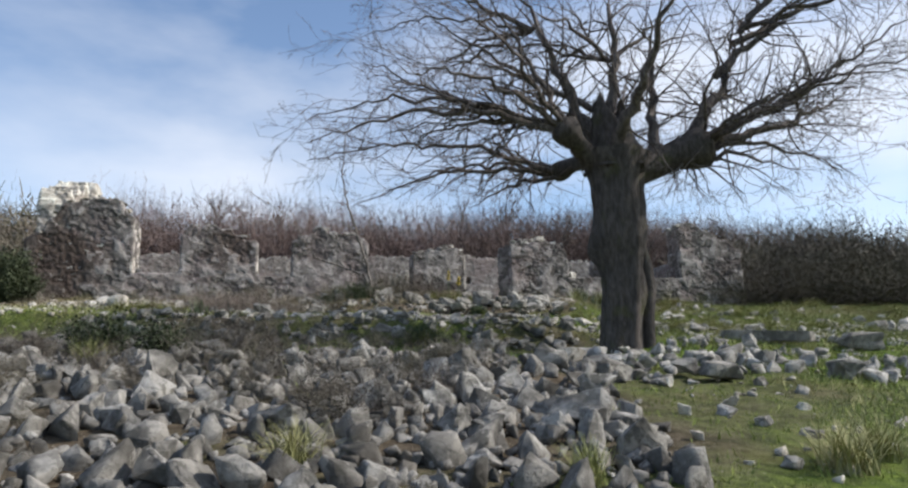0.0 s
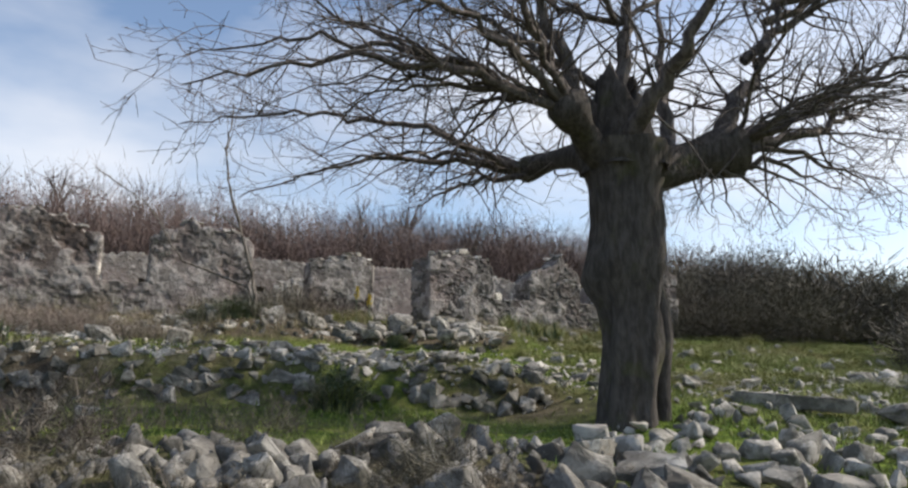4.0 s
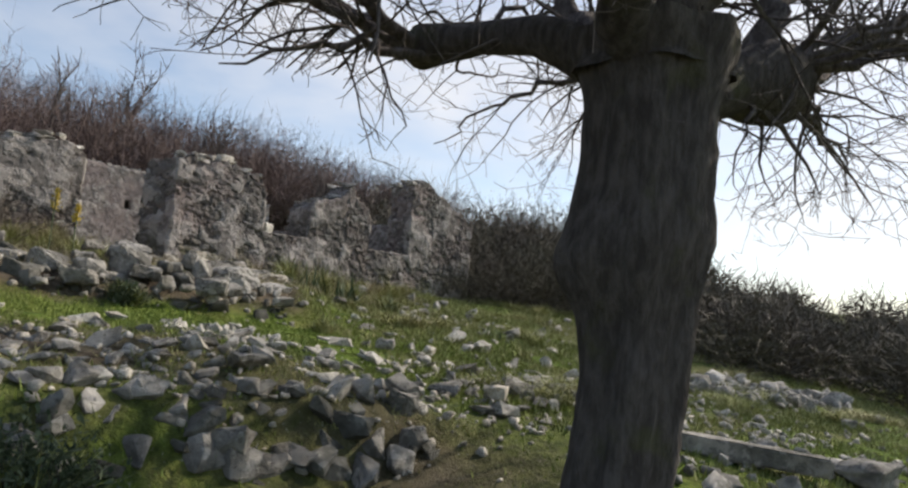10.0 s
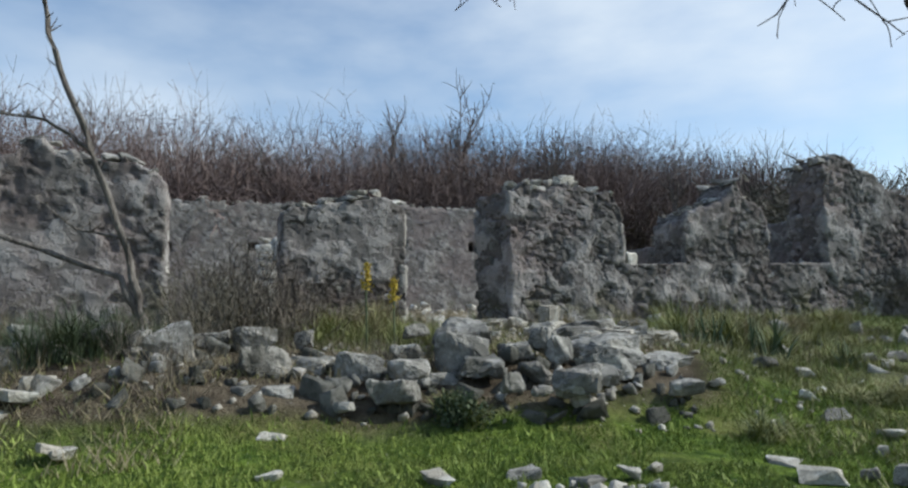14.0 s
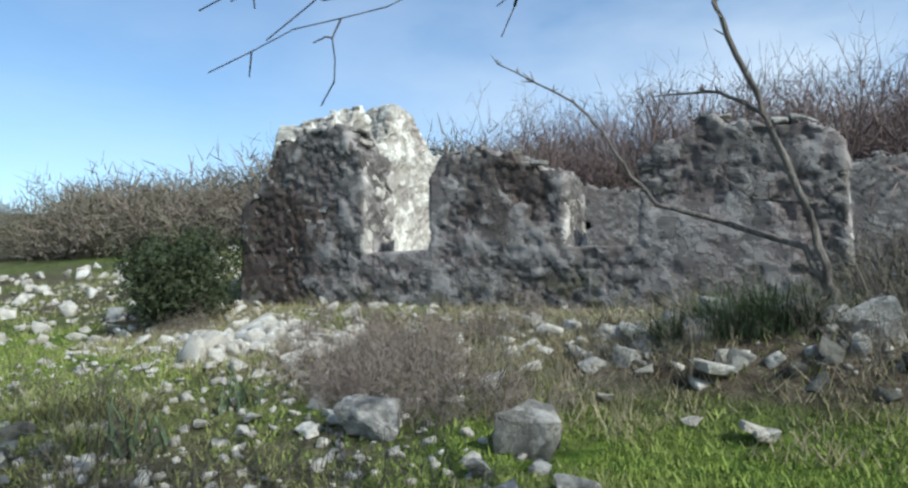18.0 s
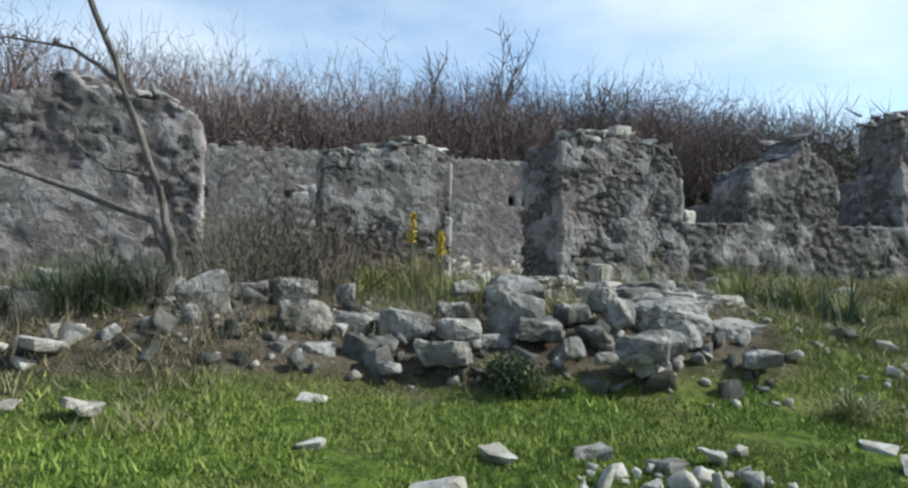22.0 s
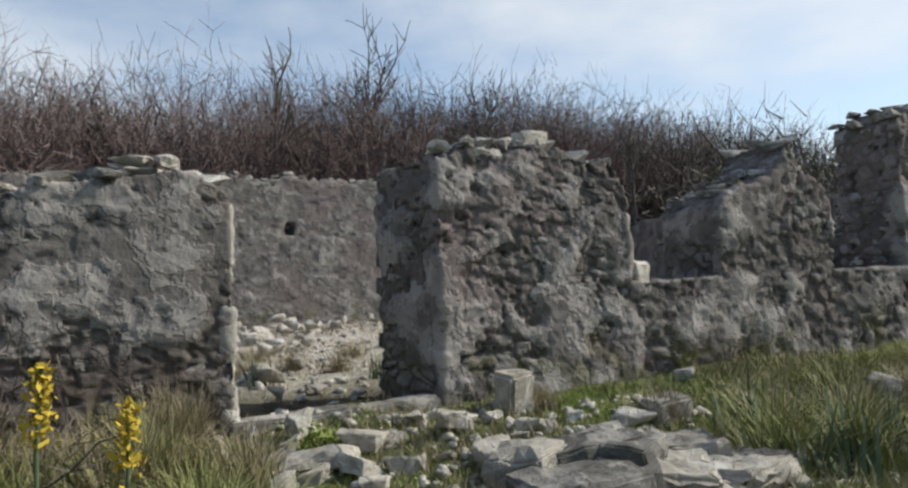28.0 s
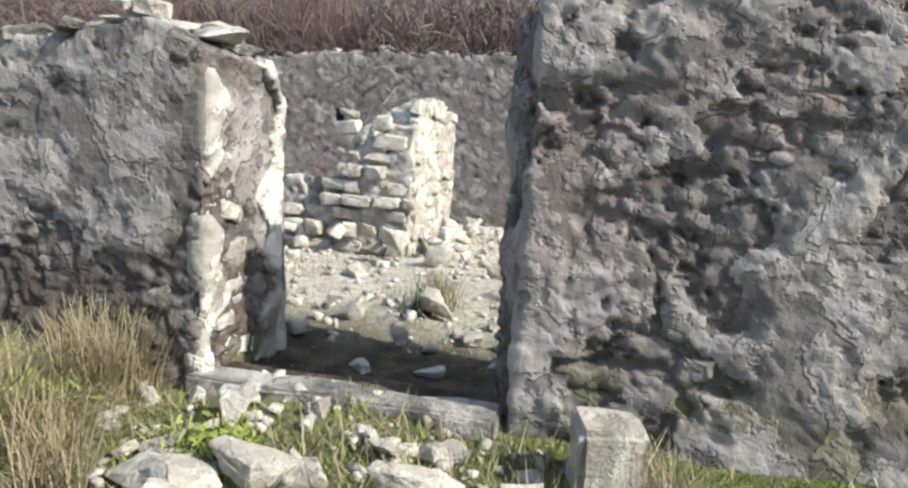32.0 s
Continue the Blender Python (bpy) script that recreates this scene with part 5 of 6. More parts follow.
crowd(240, 27, (-22, -9.5), (11.5, 23), (0.15, 0.45), "pale limestone block on the open hillside", "stones on the hillside", ROCKS_PALE, 0.5, joined=STONE_PALE)
crowd(110, 28, (7.0, 11.5), (12.0, 13.4), (0.2, 0.5), "grey limestone block in a long heap of cleared stones", "heap of cleared stones", ROCKS, 0.28, lambda x, y: ((x - 9.2) / 2.3) ** 2 + ((y - 12.7) / 0.75) ** 2 < 0.75 + 0.35 * math.sin(x * 3), joined=STONE)
crowd(120, 44, (2.9, 8.5), (11.9, 16.4), (0.07, 0.26), "pale limestone block in the rough grass", "", ROCKS_PALE, 0.6, None, STONE_PALE, zr=(0.6, 1.2))
crowd(26, 29, (1.3, 3.6), (4.0, 7.2), (0.08, 0.24), "pale limestone block lying in the thin grass", "stones in the clearing", ROCKS_PALE + ROCKS, 0.8)


def inside_house(n, seed, s0, s1, d0, d1, sr, high=0.0, joined=None):
    rnd = random.Random(seed)
    placed = []
    for _ in range(n):
        s_, d_ = rnd.uniform(s0, s1), rnd.uniform(d0, d1)
        p = at(s_, d_)
        w = rnd.uniform(*sr)
        m = pose(p.x, p.y, gz(p.x, p.y) + w * 0.15 + high * rnd.random(), rnd.uniform(-25, 25), rnd.uniform(-25, 25), rnd.uniform(0, 360)) @ Matrix.Diagonal((w, w, w * rnd.uniform(0.8, 1.3), 1))
        if joined:
            placed.append((rnd.choice(COARSE), m))
        else:
            tagged(new("rock", rnd.choice(ROCKS_PALE)), "pale limestone block fallen inside the roofless house", "rock", "stones inside the house").matrix_world = m
    if joined:
        MANY_PALE.extend(placed)


inside_house(12, 31, -1.8, 1.2, 1.0, 3.6, (0.12, 0.3))
inside_house(85, 32, -3.2, 0.4, 3.6, 5.8, (0.12, 0.36), 0.2, joined=STONE_PALE)
inside_house(70, 33, -3, 4.5, 5.0, 7.6, (0.12, 0.3), 0.1, joined=STONE_PALE)
inside_house(60, 34, -10, -4, 1, 7, (0.15, 0.4), 0.1, joined=STONE_PALE)


def terrace_wall(name, label, line, x0, x1, courses, seed, sr=(0.2, 0.36), pool=None, lift=0.13):
    """Stacked dry stones along y = line(x)."""
    wall = new(name)
    xm = (x0 + x1) / 2
    wall.matrix_world = Matrix.Translation((xm, line(xm), gz(xm, line(xm))))
    tagged(wall, label, "stone wall")
    rnd = random.Random(seed)
    for c in range(courses):
        x = x0 + rnd.uniform(0, 0.2)
        while x < x1:
            w = rnd.uniform(*sr) * (1.08 - 0.06 * c)
            y = line(x) + 0.06 * c + rnd.gauss(0, 0.06)
            edge = min(1.0, (x - x0) / 0.8, (x1 - x) / 0.8)
            slump = math.sin(x * 1.9 + seed) + 0.8 * math.sin(x * 4.3)
            if rnd.random() < 1.0 + 0.3 * edge - 0.1 * c + 0.1 * slump:
                z = gz(x, line(x) - 0.35) + 0.06 + c * lift + rnd.gauss(0, 0.03)
                part("stone", rnd.choice(pool or ROCKS), wall, "", pose(x, y, z, rnd.uniform(-28, 28), rnd.uniform(-24, 24), rnd.uniform(0, 360)) @ Matrix.Diagonal((w * rnd.uniform(0.95, 1.3), w * 1.0, w * rnd.uniform(0.9, 1.6), 1)))
            x += w * 0.74


terrace_wall("terrace_wall", "low mossy dry-stone wall of dark limestone under the terrace", lambda x: 10.3 + 0.25 * math.sin(x * 0.8), -6.0, 1.9, 6, 61, (0.14, 0.36), ROCKS_DARK[:3] + ROCKS[:4], 0.085)
terrace_wall("stone_row", "low row of grey limestone blocks set along the grass", lambda x: 14.65 + 0.1 * x, -3.2, -1.2, 2, 62, (0.2, 0.36), ROCKS)

# ---- stones of the walls ----
TOPS = ((-11.0, -8.9, top_left), (-7.84, -6.2, top_left), (-5.4, -3.6, top_left), (-2.5, -1.25, top_mid), (-0.1, 1.5, top_right), (2.45, 3.75, top_right), (4.75, 6.5, top_right))
rnd = random.Random(71)
for a, b, top in TOPS:
    s_ = a + 0.08
    while s_ < b - 0.05:
        for d_ in (0.12, 0.34, 0.52):
            w = rnd.uniform(0.14, 0.3)
            if rnd.random() < 0.78:
                p = at(s_ + rnd.gauss(0, 0.03), d_ + rnd.gauss(0, 0.03), float(top(np.array([s_]))[0]) + w * rnd.uniform(-0.02, 0.16))
                part("stone", rnd.choice(ROCKS_PALE[:2] + ROCKS + BLOCKS_GREY[:2]), house, "", pose(*p, rnd.uniform(-12, 12), rnd.uniform(-12, 12), rnd.uniform(0, 360)) @ Matrix.Diagonal((w * 1.2, w, w * 0.6, 1)))
        s_ += rnd.uniform(0.13, 0.22)
for s_, d_, w, h, lift in ((-2.35, 0.2, 0.34, 0.1, 0.0), (-2.1, 0.3, 0.4, 0.09, 0.02), (-1.85, 0.22, 0.48, 0.1, 0.03), (-1.6, 0.3, 0.46, 0.1, 0.04), (-1.55, 0.18, 0.3, 0.12, 0.05), (-1.35, 0.25, 0.36, 0.11, 0.02), (-1.4, 0.42, 0.3, 0.1, 0.03), (0.13, 0.2, 0.27, 0.17, 0.02), (0.4, 0.36, 0.27, 0.16, 0.03), (0.63, 0.3, 0.3, 0.17, 0.03), (0.9, 0.25, 0.33, 0.23, 0.03), (0.32, 0.16, 0.2, 0.12, 0.02), (0.5, 0.33, 0.28, 0.15, 0.19), (-1.75, 0.25, 0.4, 0.1, 0.13), (1.2, 0.2, 0.26, 0.15, 0.04)):
    top = top_mid if s_ < -1 else top_right
    part("cap_stone", ROCKS_PALE[int(w * 100) % 5], house, "large pale loose stone on the wall head", pose(*at(s_, d_, float(top(np.array([s_]))[0]) + lift * 0.6 + h * 0.3), 4, -3, w * 400) @ Matrix.Diagonal((w * 1.25, w * 1.0, h * 1.6, 1)))
part("cap_stone", BLOCKS[3], house, "large pale rounded stone on the wall head", pose(*at(0.86, 0.22, 4.97), 5, -6, 20) @ Matrix.Diagonal((0.3, 0.28, 0.3, 1)))
part("cap_stone", BLOCKS[1], house, "large pale loose stone on the wall head", pose(*at(1.67, 0.1, 4.02), 6, 3, 30) @ Matrix.Diagonal((0.22, 0.2, 0.3, 1)))


def quoins(s_, d0, d1, z0, z1, seed, pool, out=0.0, size=0.22, lean=0.0):
    """Rough blocks that show in the end face of a wall."""
    r = random.Random(seed)
    z = z0
    while z < z1:
        h = r.uniform(0.13, 0.22)
        d = d0
        while d < d1:
            w = r.uniform(0.16, 0.34)
            if r.random() < 0.8:
                part("stone", r.choice(pool), house, "", pose(*at(s_ + out + lean * float(smooth01(0.05, 0.6, d + w / 2)), d + w / 2, z + h / 2), r.uniform(-7, 7), r.uniform(-7, 7), math.degrees(math.atan2(U.y, U.x)) + 90 + r.uniform(-10, 10)) @ Matrix.Diagonal((w * 1.05, size, h * 1.5, 1)))
            d += w
        z += h


def reveal(s_, z0, z1, seed):
    """A pale end face: lime plaster left along both edges, bedded blocks bare between them."""
    def edge(d, z):
        n = np.sin(z * 9 + seed) + 0.7 * np.sin(z * 23 + 2 * seed)
        return (d < 0.09 + 0.07 * n) | (d > 0.5 + 0.06 * n)
    def keep(a, d, z):
        return ((a < s_ - 0.02) | edge(d, z)) & (z < z1 - 0.2 * np.abs(np.sin(d * 6 + seed)))
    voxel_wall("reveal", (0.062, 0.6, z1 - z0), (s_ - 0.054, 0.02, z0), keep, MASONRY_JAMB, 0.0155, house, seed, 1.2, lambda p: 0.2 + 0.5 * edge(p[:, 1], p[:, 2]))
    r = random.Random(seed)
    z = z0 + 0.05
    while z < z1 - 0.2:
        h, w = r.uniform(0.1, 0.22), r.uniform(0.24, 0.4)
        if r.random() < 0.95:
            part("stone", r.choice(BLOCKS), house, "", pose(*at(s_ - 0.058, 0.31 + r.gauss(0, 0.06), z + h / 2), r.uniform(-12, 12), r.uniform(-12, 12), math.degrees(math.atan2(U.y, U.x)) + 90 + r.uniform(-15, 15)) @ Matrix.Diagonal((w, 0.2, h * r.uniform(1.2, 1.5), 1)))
        z += h + 0.02


quoins(-3.68, 0.0, 0.6, 3.3, 4.7, 81, BLOCKS_GREY + BLOCKS[:1])
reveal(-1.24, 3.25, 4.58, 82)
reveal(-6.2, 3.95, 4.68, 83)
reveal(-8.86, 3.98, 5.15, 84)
# Jamb turned from the sun: its shade is put into the blocks' dark colour.
quoins(0.045, 0.06, 0.62, 3.25, 4.72, 85, BLOCKS_SHADED, 0.05, 0.22, -0.16)
quoins(4.85, 0.0, 0.6, 3.95, 4.6, 86, BLOCKS_GREY, 0.02)
quoins(2.48, 0.0, 0.6, 3.95, 4.4, 87, BLOCKS_GREY, 0.02)


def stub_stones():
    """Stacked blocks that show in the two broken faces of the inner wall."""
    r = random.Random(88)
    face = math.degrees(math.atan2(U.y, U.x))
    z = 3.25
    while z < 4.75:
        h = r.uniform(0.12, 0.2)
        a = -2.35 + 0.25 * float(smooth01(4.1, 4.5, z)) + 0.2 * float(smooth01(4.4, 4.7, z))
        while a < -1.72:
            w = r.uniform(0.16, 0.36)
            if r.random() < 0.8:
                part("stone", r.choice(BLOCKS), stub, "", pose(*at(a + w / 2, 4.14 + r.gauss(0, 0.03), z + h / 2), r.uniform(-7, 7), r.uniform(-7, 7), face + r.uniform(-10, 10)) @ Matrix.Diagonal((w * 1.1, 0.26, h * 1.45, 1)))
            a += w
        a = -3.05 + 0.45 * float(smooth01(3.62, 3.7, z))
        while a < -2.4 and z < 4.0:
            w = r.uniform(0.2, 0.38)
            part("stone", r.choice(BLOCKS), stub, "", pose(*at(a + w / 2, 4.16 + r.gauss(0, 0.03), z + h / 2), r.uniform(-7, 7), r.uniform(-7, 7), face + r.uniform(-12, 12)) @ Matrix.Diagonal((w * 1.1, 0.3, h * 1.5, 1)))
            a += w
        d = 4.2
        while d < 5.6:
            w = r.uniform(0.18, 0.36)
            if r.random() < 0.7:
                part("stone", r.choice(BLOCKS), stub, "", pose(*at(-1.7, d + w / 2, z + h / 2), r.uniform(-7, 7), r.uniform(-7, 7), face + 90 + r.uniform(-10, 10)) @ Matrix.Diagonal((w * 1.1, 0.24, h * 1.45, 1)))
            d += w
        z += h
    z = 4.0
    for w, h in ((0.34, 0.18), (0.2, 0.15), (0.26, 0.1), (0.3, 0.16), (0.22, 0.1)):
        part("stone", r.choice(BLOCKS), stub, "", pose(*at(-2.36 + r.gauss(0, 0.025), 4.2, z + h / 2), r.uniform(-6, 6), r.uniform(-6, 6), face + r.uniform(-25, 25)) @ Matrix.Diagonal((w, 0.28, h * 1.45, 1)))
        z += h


stub_stones()


def face_stones(n, seed, s0, s1, z0, z1, top, holes, pool):
    """Single rubble stones standing proud of the weathered face."""
    r = random.Random(seed)
    done = []
    for _ in range(n * 6):
        if len(done) >= n:
            break
        s_, z = r.uniform(s0, s1), r.uniform(z0, z1)
        w, h = r.uniform(0.13, 0.3), r.uniform(0.08, 0.15)
        if z > float(top(np.array([s_]))[0]) - 0.1 or any(a - w / 2 < s_ < b + w / 2 and z > c - 0.1 for a, b, c in holes):
            continue
        if any(abs(s_ - a) < (w + c) * 0.52 and abs(z - b) < (h + e) * 0.55 for a, b, c, e in done):
            continue
        if fbm(np.array([[s_, 0.0, z]]), 0.9, 4, 60)[0] > 0.55:
            continue
        done.append((s_, z, w, h))
        part("stone", r.choice(pool), house, "", pose(*at(s_, 0.045, z), r.uniform(-6, 6), r.uniform(-7, 7), math.degrees(math.atan2(U.y, U.x)) + r.uniform(-7, 7)) @ Matrix.Diagonal((w * 1.1, 0.13, h * 1.7, 1)))


face_stones(150, 91, -10.9, -3.75, 3.0, 5.3, top_left, ((-8.86, -7.84, 3.97), (-6.2, -5.4, 3.93)), ROCKS_DARK + ROCKS)
face_stones(22, 92, -2.4, -1.4, 3.35, 4.5, top_mid, (), ROCKS)
face_stones(130, 93, 0.15, 6.4, 2.95, 5.2, top_right, ((1.5, 2.42, 3.95), (3.77, 4.8, 3.95)), ROCKS_DARK + ROCKS)
rnd = random.Random(95)
s_ = -10.9
while s_ < 6.4:
    w = rnd.uniform(0.14, 0.3)
    p = at(s_, 7.85 + rnd.gauss(0, 0.08), float(top_back(np.array([s_]))[0]) + w * 0.1)
    part("stone", rnd.choice(ROCKS + ROCKS_PALE[:2]), back_wall, "", pose(*p, rnd.uniform(-15, 15), rnd.uniform(-15, 15), rnd.uniform(0, 360)) @ Matrix.Diagonal((w, w, w * 0.75, 1)))
    s_ += w * 0.85

# ---- small loose stones ----
def chips(n, seed, xr, yr, sr, test=None):
    r = np.random.RandomState(seed)
    x, y = r.uniform(*xr, n), r.uniform(*yr, n)
    z = ground_z(x, y)
    k = sr[0] + (sr[1] - sr[0]) * r.rand(n) ** 2
    return [(a, b, c, w) for a, b, c, w in zip(x, y, z, k) if test is None or test(a, b)]


scatter_chips("rubble_chips", "small grey limestone rubble filling the gaps between the blocks", chips(1900, 1, (-6.5, 2.2), (2.0, 9.5), (0.04, 0.17), rubble_zone), STONE_MID, 1)
scatter_chips("loose_chips", "small pale limestone chips strewn over the terrace", chips(1700, 2, (-8, 7), (10.4, 12.7), (0.03, 0.13), lambda x, y: y < 12.45 + 0.1 * x or x < -2.4), STONE_PALE, 2)
scatter_chips("loose_chips", "small limestone chips strewn below the ruined walls", chips(900, 3, (-10, 3.2), (13.9, 17.1), (0.03, 0.12)) + chips(500, 4, (2, 10), (3, 12), (0.03, 0.13)) + chips(1500, 6, (-18, -7), (9, 20), (0.04, 0.16)), STONE_PALE, 3)
_in = []
_q = np.random.RandomState(9)
for _ in range(2400):
    _p = at(_q.uniform(-4, 4), _q.uniform(1.0, 7.5))
    _in.append((_p.x, _p.y, gz(_p.x, _p.y), 0.025 + 0.1 * _q.rand() ** 2.5))
scatter_chips("loose_chips", "small pale limestone rubble covering the floor of the roofless house", _in, STONE_PALE, 5)


# ---- grass and herbs ----
def turf(name, label, n, seed, xr, yr, hr, width, material, power=1.5):
    """Short blades in one mesh, where the turf is green."""
    r = np.random.RandomState(seed)
    x, y = r.uniform(*xr, n), r.uniform(*yr, n)
    p = np.stack([x, y, x * 0], 1)
    keep = (r.rand(n) < turf_mask(x, y) ** power) & (fbm(p, 3.0, 2, 90) > 0.33)
    s, d = local(x, y)
    keep &= ~((d > -0.05) & (d < 0.7) & (((s > -11.1) & (s < -3.5)) | ((s > -2.6) & (s < -1.2)) | ((s > -0.2) & (s < 6.7))))
    x, y = x[keep], y[keep]
    m = len(x)
    z = ground_z(x, y) - 0.01
    a = r.uniform(0, 6.3, m)
    h = hr[0] + (hr[1] - hr[0]) * r.rand(m) ** 2
    lean = r.uniform(0.1, 0.9, m) * h
    b = r.uniform(0, 6.3, m)
    w = width * r.uniform(0.7, 1.4, m)
    v = np.empty((m, 3, 3), np.float32)
    v[:, 0] = np.stack([x - w * np.cos(a), y - w * np.sin(a), z], 1)
    v[:, 1] = np.stack([x + w * np.cos(a), y + w * np.sin(a), z], 1)
    v[:, 2] = np.stack([x + lean * np.cos(b), y + lean * np.sin(b), z + h], 1)
    me = mesh_of(name, v.reshape(-1, 3), np.arange(m * 3).reshape(-1, 3), material)
    tagged(new(name, me), label, "grass", kind="stuff")


turf("short_turf", "short bright green grass and clover of the lawn strip", 300000, 1, (-4, 6), (11.0, 15.0), (0.012, 0.04), 0.006, GRASS)
turf("short_turf", "short patchy green grass among the stones", 150000, 2, (-9, 9), (2.2, 17.0), (0.02, 0.08), 0.008, GRASS)
turf("short_turf", "short bright green grass below the corner of the wall", 110000, 8, (-10.5, -3.2), (10.8, 13.2), (0.012, 0.05), 0.007, GRASS)
turf("rough_grass", "rough green grass over the open slope", 110000, 3, (3, 16), (4, 20), (0.025, 0.11), 0.009, GRASS_LONG, 1.0)
turf("rough_grass", "rough green grass over the open slope", 50000, 4, (-20, -5), (8, 20), (0.03, 0.14), 0.01, GRASS_LONG, 1.0)


def tuft_mesh(name, seed, n, height, spread, width, material, droop=0.6):
    """A clump of long arching blades, one unit across."""
    r = np.random.RandomState(seed)
    quads = []
    for _ in range(n):
        a = r.uniform(0, 6.3)
        b = r.uniform(0, 6.3)
        p = np.array([math.cos(b), math.sin(b), 0]) * spread * 0.4 * r.rand()
        out = np.array([math.cos(a), math.sin(a), 0])
        side = np.array([-math.sin(a), math.cos(a), 0])
        h = height * r.uniform(0.5, 1.1)
        reach = spread * r.uniform(0.15, 1.0)
        prev = p
        for k in range(1, 5):
            f = k / 4
            q = p + out * reach * f ** 1.7 + np.array([0, 0, h * (f - droop * 0.45 * f * f * reach / spread)])
            w0, w1 = width * (1 - 0.8 * (k - 1) / 4), width * (1 - 0.8 * k / 4)
            quads.append((prev - side * w0, prev + side * w0, q + side * w1, q - side * w1))
            prev = q
    v = np.array(quads).reshape(-1, 3)
    return mesh_of(name, v, np.arange(len(v)).reshape(-1, 4), material)


TUFT_GREEN = [tuft_mesh("tuft", k, 200, 0.42, 0.34, 0.0042, GRASS_LONG) for k in range(5)]
TUFT_DRY = [tuft_mesh("dry_tuft", 10 + k, 180, 0.42, 0.34, 0.0035, GRASS_DRY) for k in range(5)]
LEAVES = [tuft_mesh("leaf", 20 + k, 1, 0.42 + 0.03 * k, 0.3, 0.014, LEAF_BLUE, 0.8) for k in range(6)]


def tufts(rows, pool, name, label, category, group, seed=0):
    for k, (x, y, w, h) in enumerate(rows):
        r = random.Random(seed * 100 + k)
        ob = new(name)
        ob.matrix_world = Matrix.Translation((x, y, gz(x, y) - 0.02))
        tagged(ob, label, category, group)
        leaf = part("foliage", r.choice(pool), ob, "", pose(x, y, gz(x, y) - 0.02, 0, 0, r.uniform(0, 360)) @ Matrix.Diagonal((w * r.uniform(0.85, 1.15), w * r.uniform(0.85, 1.15), h * r.uniform(0.85, 1.15), 1)))
        tagged(leaf, "arching grass blades", kind="stuff")


def asphodel(x, y, w, h, seed):
    r = random.Random(seed)
    z = gz(x, y) - 0.02
    ob = new("asphodel")
    ob.matrix_world = Matrix.Translation((x, y, z))
    tagged(ob, "clump of grey-green strap-leaved asphodel growing in the grass", "plant", "asphodel clumps")
    for _ in range(26):
        part("leaf", r.choice(LEAVES), ob, "", pose(x + r.gauss(0, 0.03), y + r.gauss(0, 0.03), z, 0, 0, r.uniform(0, 360)) @ Matrix.Diagonal((w * r.uniform(0.7, 1.3), w * r.uniform(0.7, 1.3), h * r.uniform(0.6, 1.1), 1)))


for k, row in enumerate(((3.09, 15.75, 1.2, 1.0), (3.66, 15.65, 1.3, 1.05), (3.35, 16.0, 1.1, 1.1), (2.55, 13.9, 0.8, 0.5), (-4.43, 12.05, 0.9, 0.7), (-4.18, 11.3, 1.1, 0.8), (0.35, 18.6, 0.8, 0.75), (1.35, 18.7, 0.7, 0.65), (5.2, 14.2, 0.8, 0.5), (3.0, 16.4, 1.1, 1.0), (3.9, 16.2, 1.0, 0.8), (4.3, 15.4, 0.9, 0.7))):
    asphodel(*row, 700 + k)
tufts([(2.9, 15.9, 1.2, 1.1), (3.5, 16.1, 1.2, 1.2), (3.9, 15.9, 1.2, 0.9), (4.6, 16.3, 1.0, 0.8), (-0.4, 15.9, 1.2, 1.0), (0.0, 16.2, 1.2, 1.1), (0.3, 15.8, 1.0, 0.9), (0.5, 14.02, 0.7, 0.5), (0.62, 13.95, 0.7, 0.45), (-0.45, 9.85, 1.3, 1.0), (2.5, 13.8, 0.9, 0.45), (4.9, 13.2, 1.0, 0.5), (5.8, 13.9, 1.1, 0.6)], TUFT_GREEN, "grass_tuft", "tuft of long green grass among the stones", "grass", "grass tufts", 2)
tufts([(4.2, 17.0, 1.0, 0.8), (-0.9, 3.95, 1.0, 0.7), (2.35, 4.3, 1.3, 0.9), (0.72, 3.9, 0.9, 0.7), (2.7, 4.6, 1.1, 0.8), (-3.6, 6.9, 1.2, 0.8), (5.2, 16.9, 1.0, 0.7), (-0.35, 16.55, 1.2, 0.5), (-0.1, 16.75, 1.1, 0.5), (-0.55, 16.8, 1.1, 0.6)], TUFT_GREEN, "grass_tuft", "tuft of long green grass among the stones", "grass", "grass tufts", 3)
tufts([(-0.3, 16.45, 1.2, 0.55), (0.0, 16.65, 1.2, 0.5), (-0.55, 16.2, 1.2, 0.75), (0.2, 16.35, 1.1, 0.6), (-0.8, 16.0, 1.1, 1.0), (-0.1, 16.0, 1.2, 1.1), (0.45, 16.2, 0.9, 0.8), (-1.2, 15.8, 1.1, 1.0), (0.1, 16.8, 0.9, 0.9), (4.0, 16.6, 1.1, 0.9), (4.8, 17.0, 1.1, 0.9), (-0.6, 9.9, 1.0, 0.8), (3.4, 16.6, 1.1, 0.9), (2.7, 16.7, 1.0, 0.8), (0.3, 18.9, 1.0, 0.6), (1.0, 19.2, 1.0, 0.6)], TUFT_DRY, "dry_grass_tuft", "tuft of dry straw-coloured grass before the ruined wall", "grass", "dry grass tufts", 4)
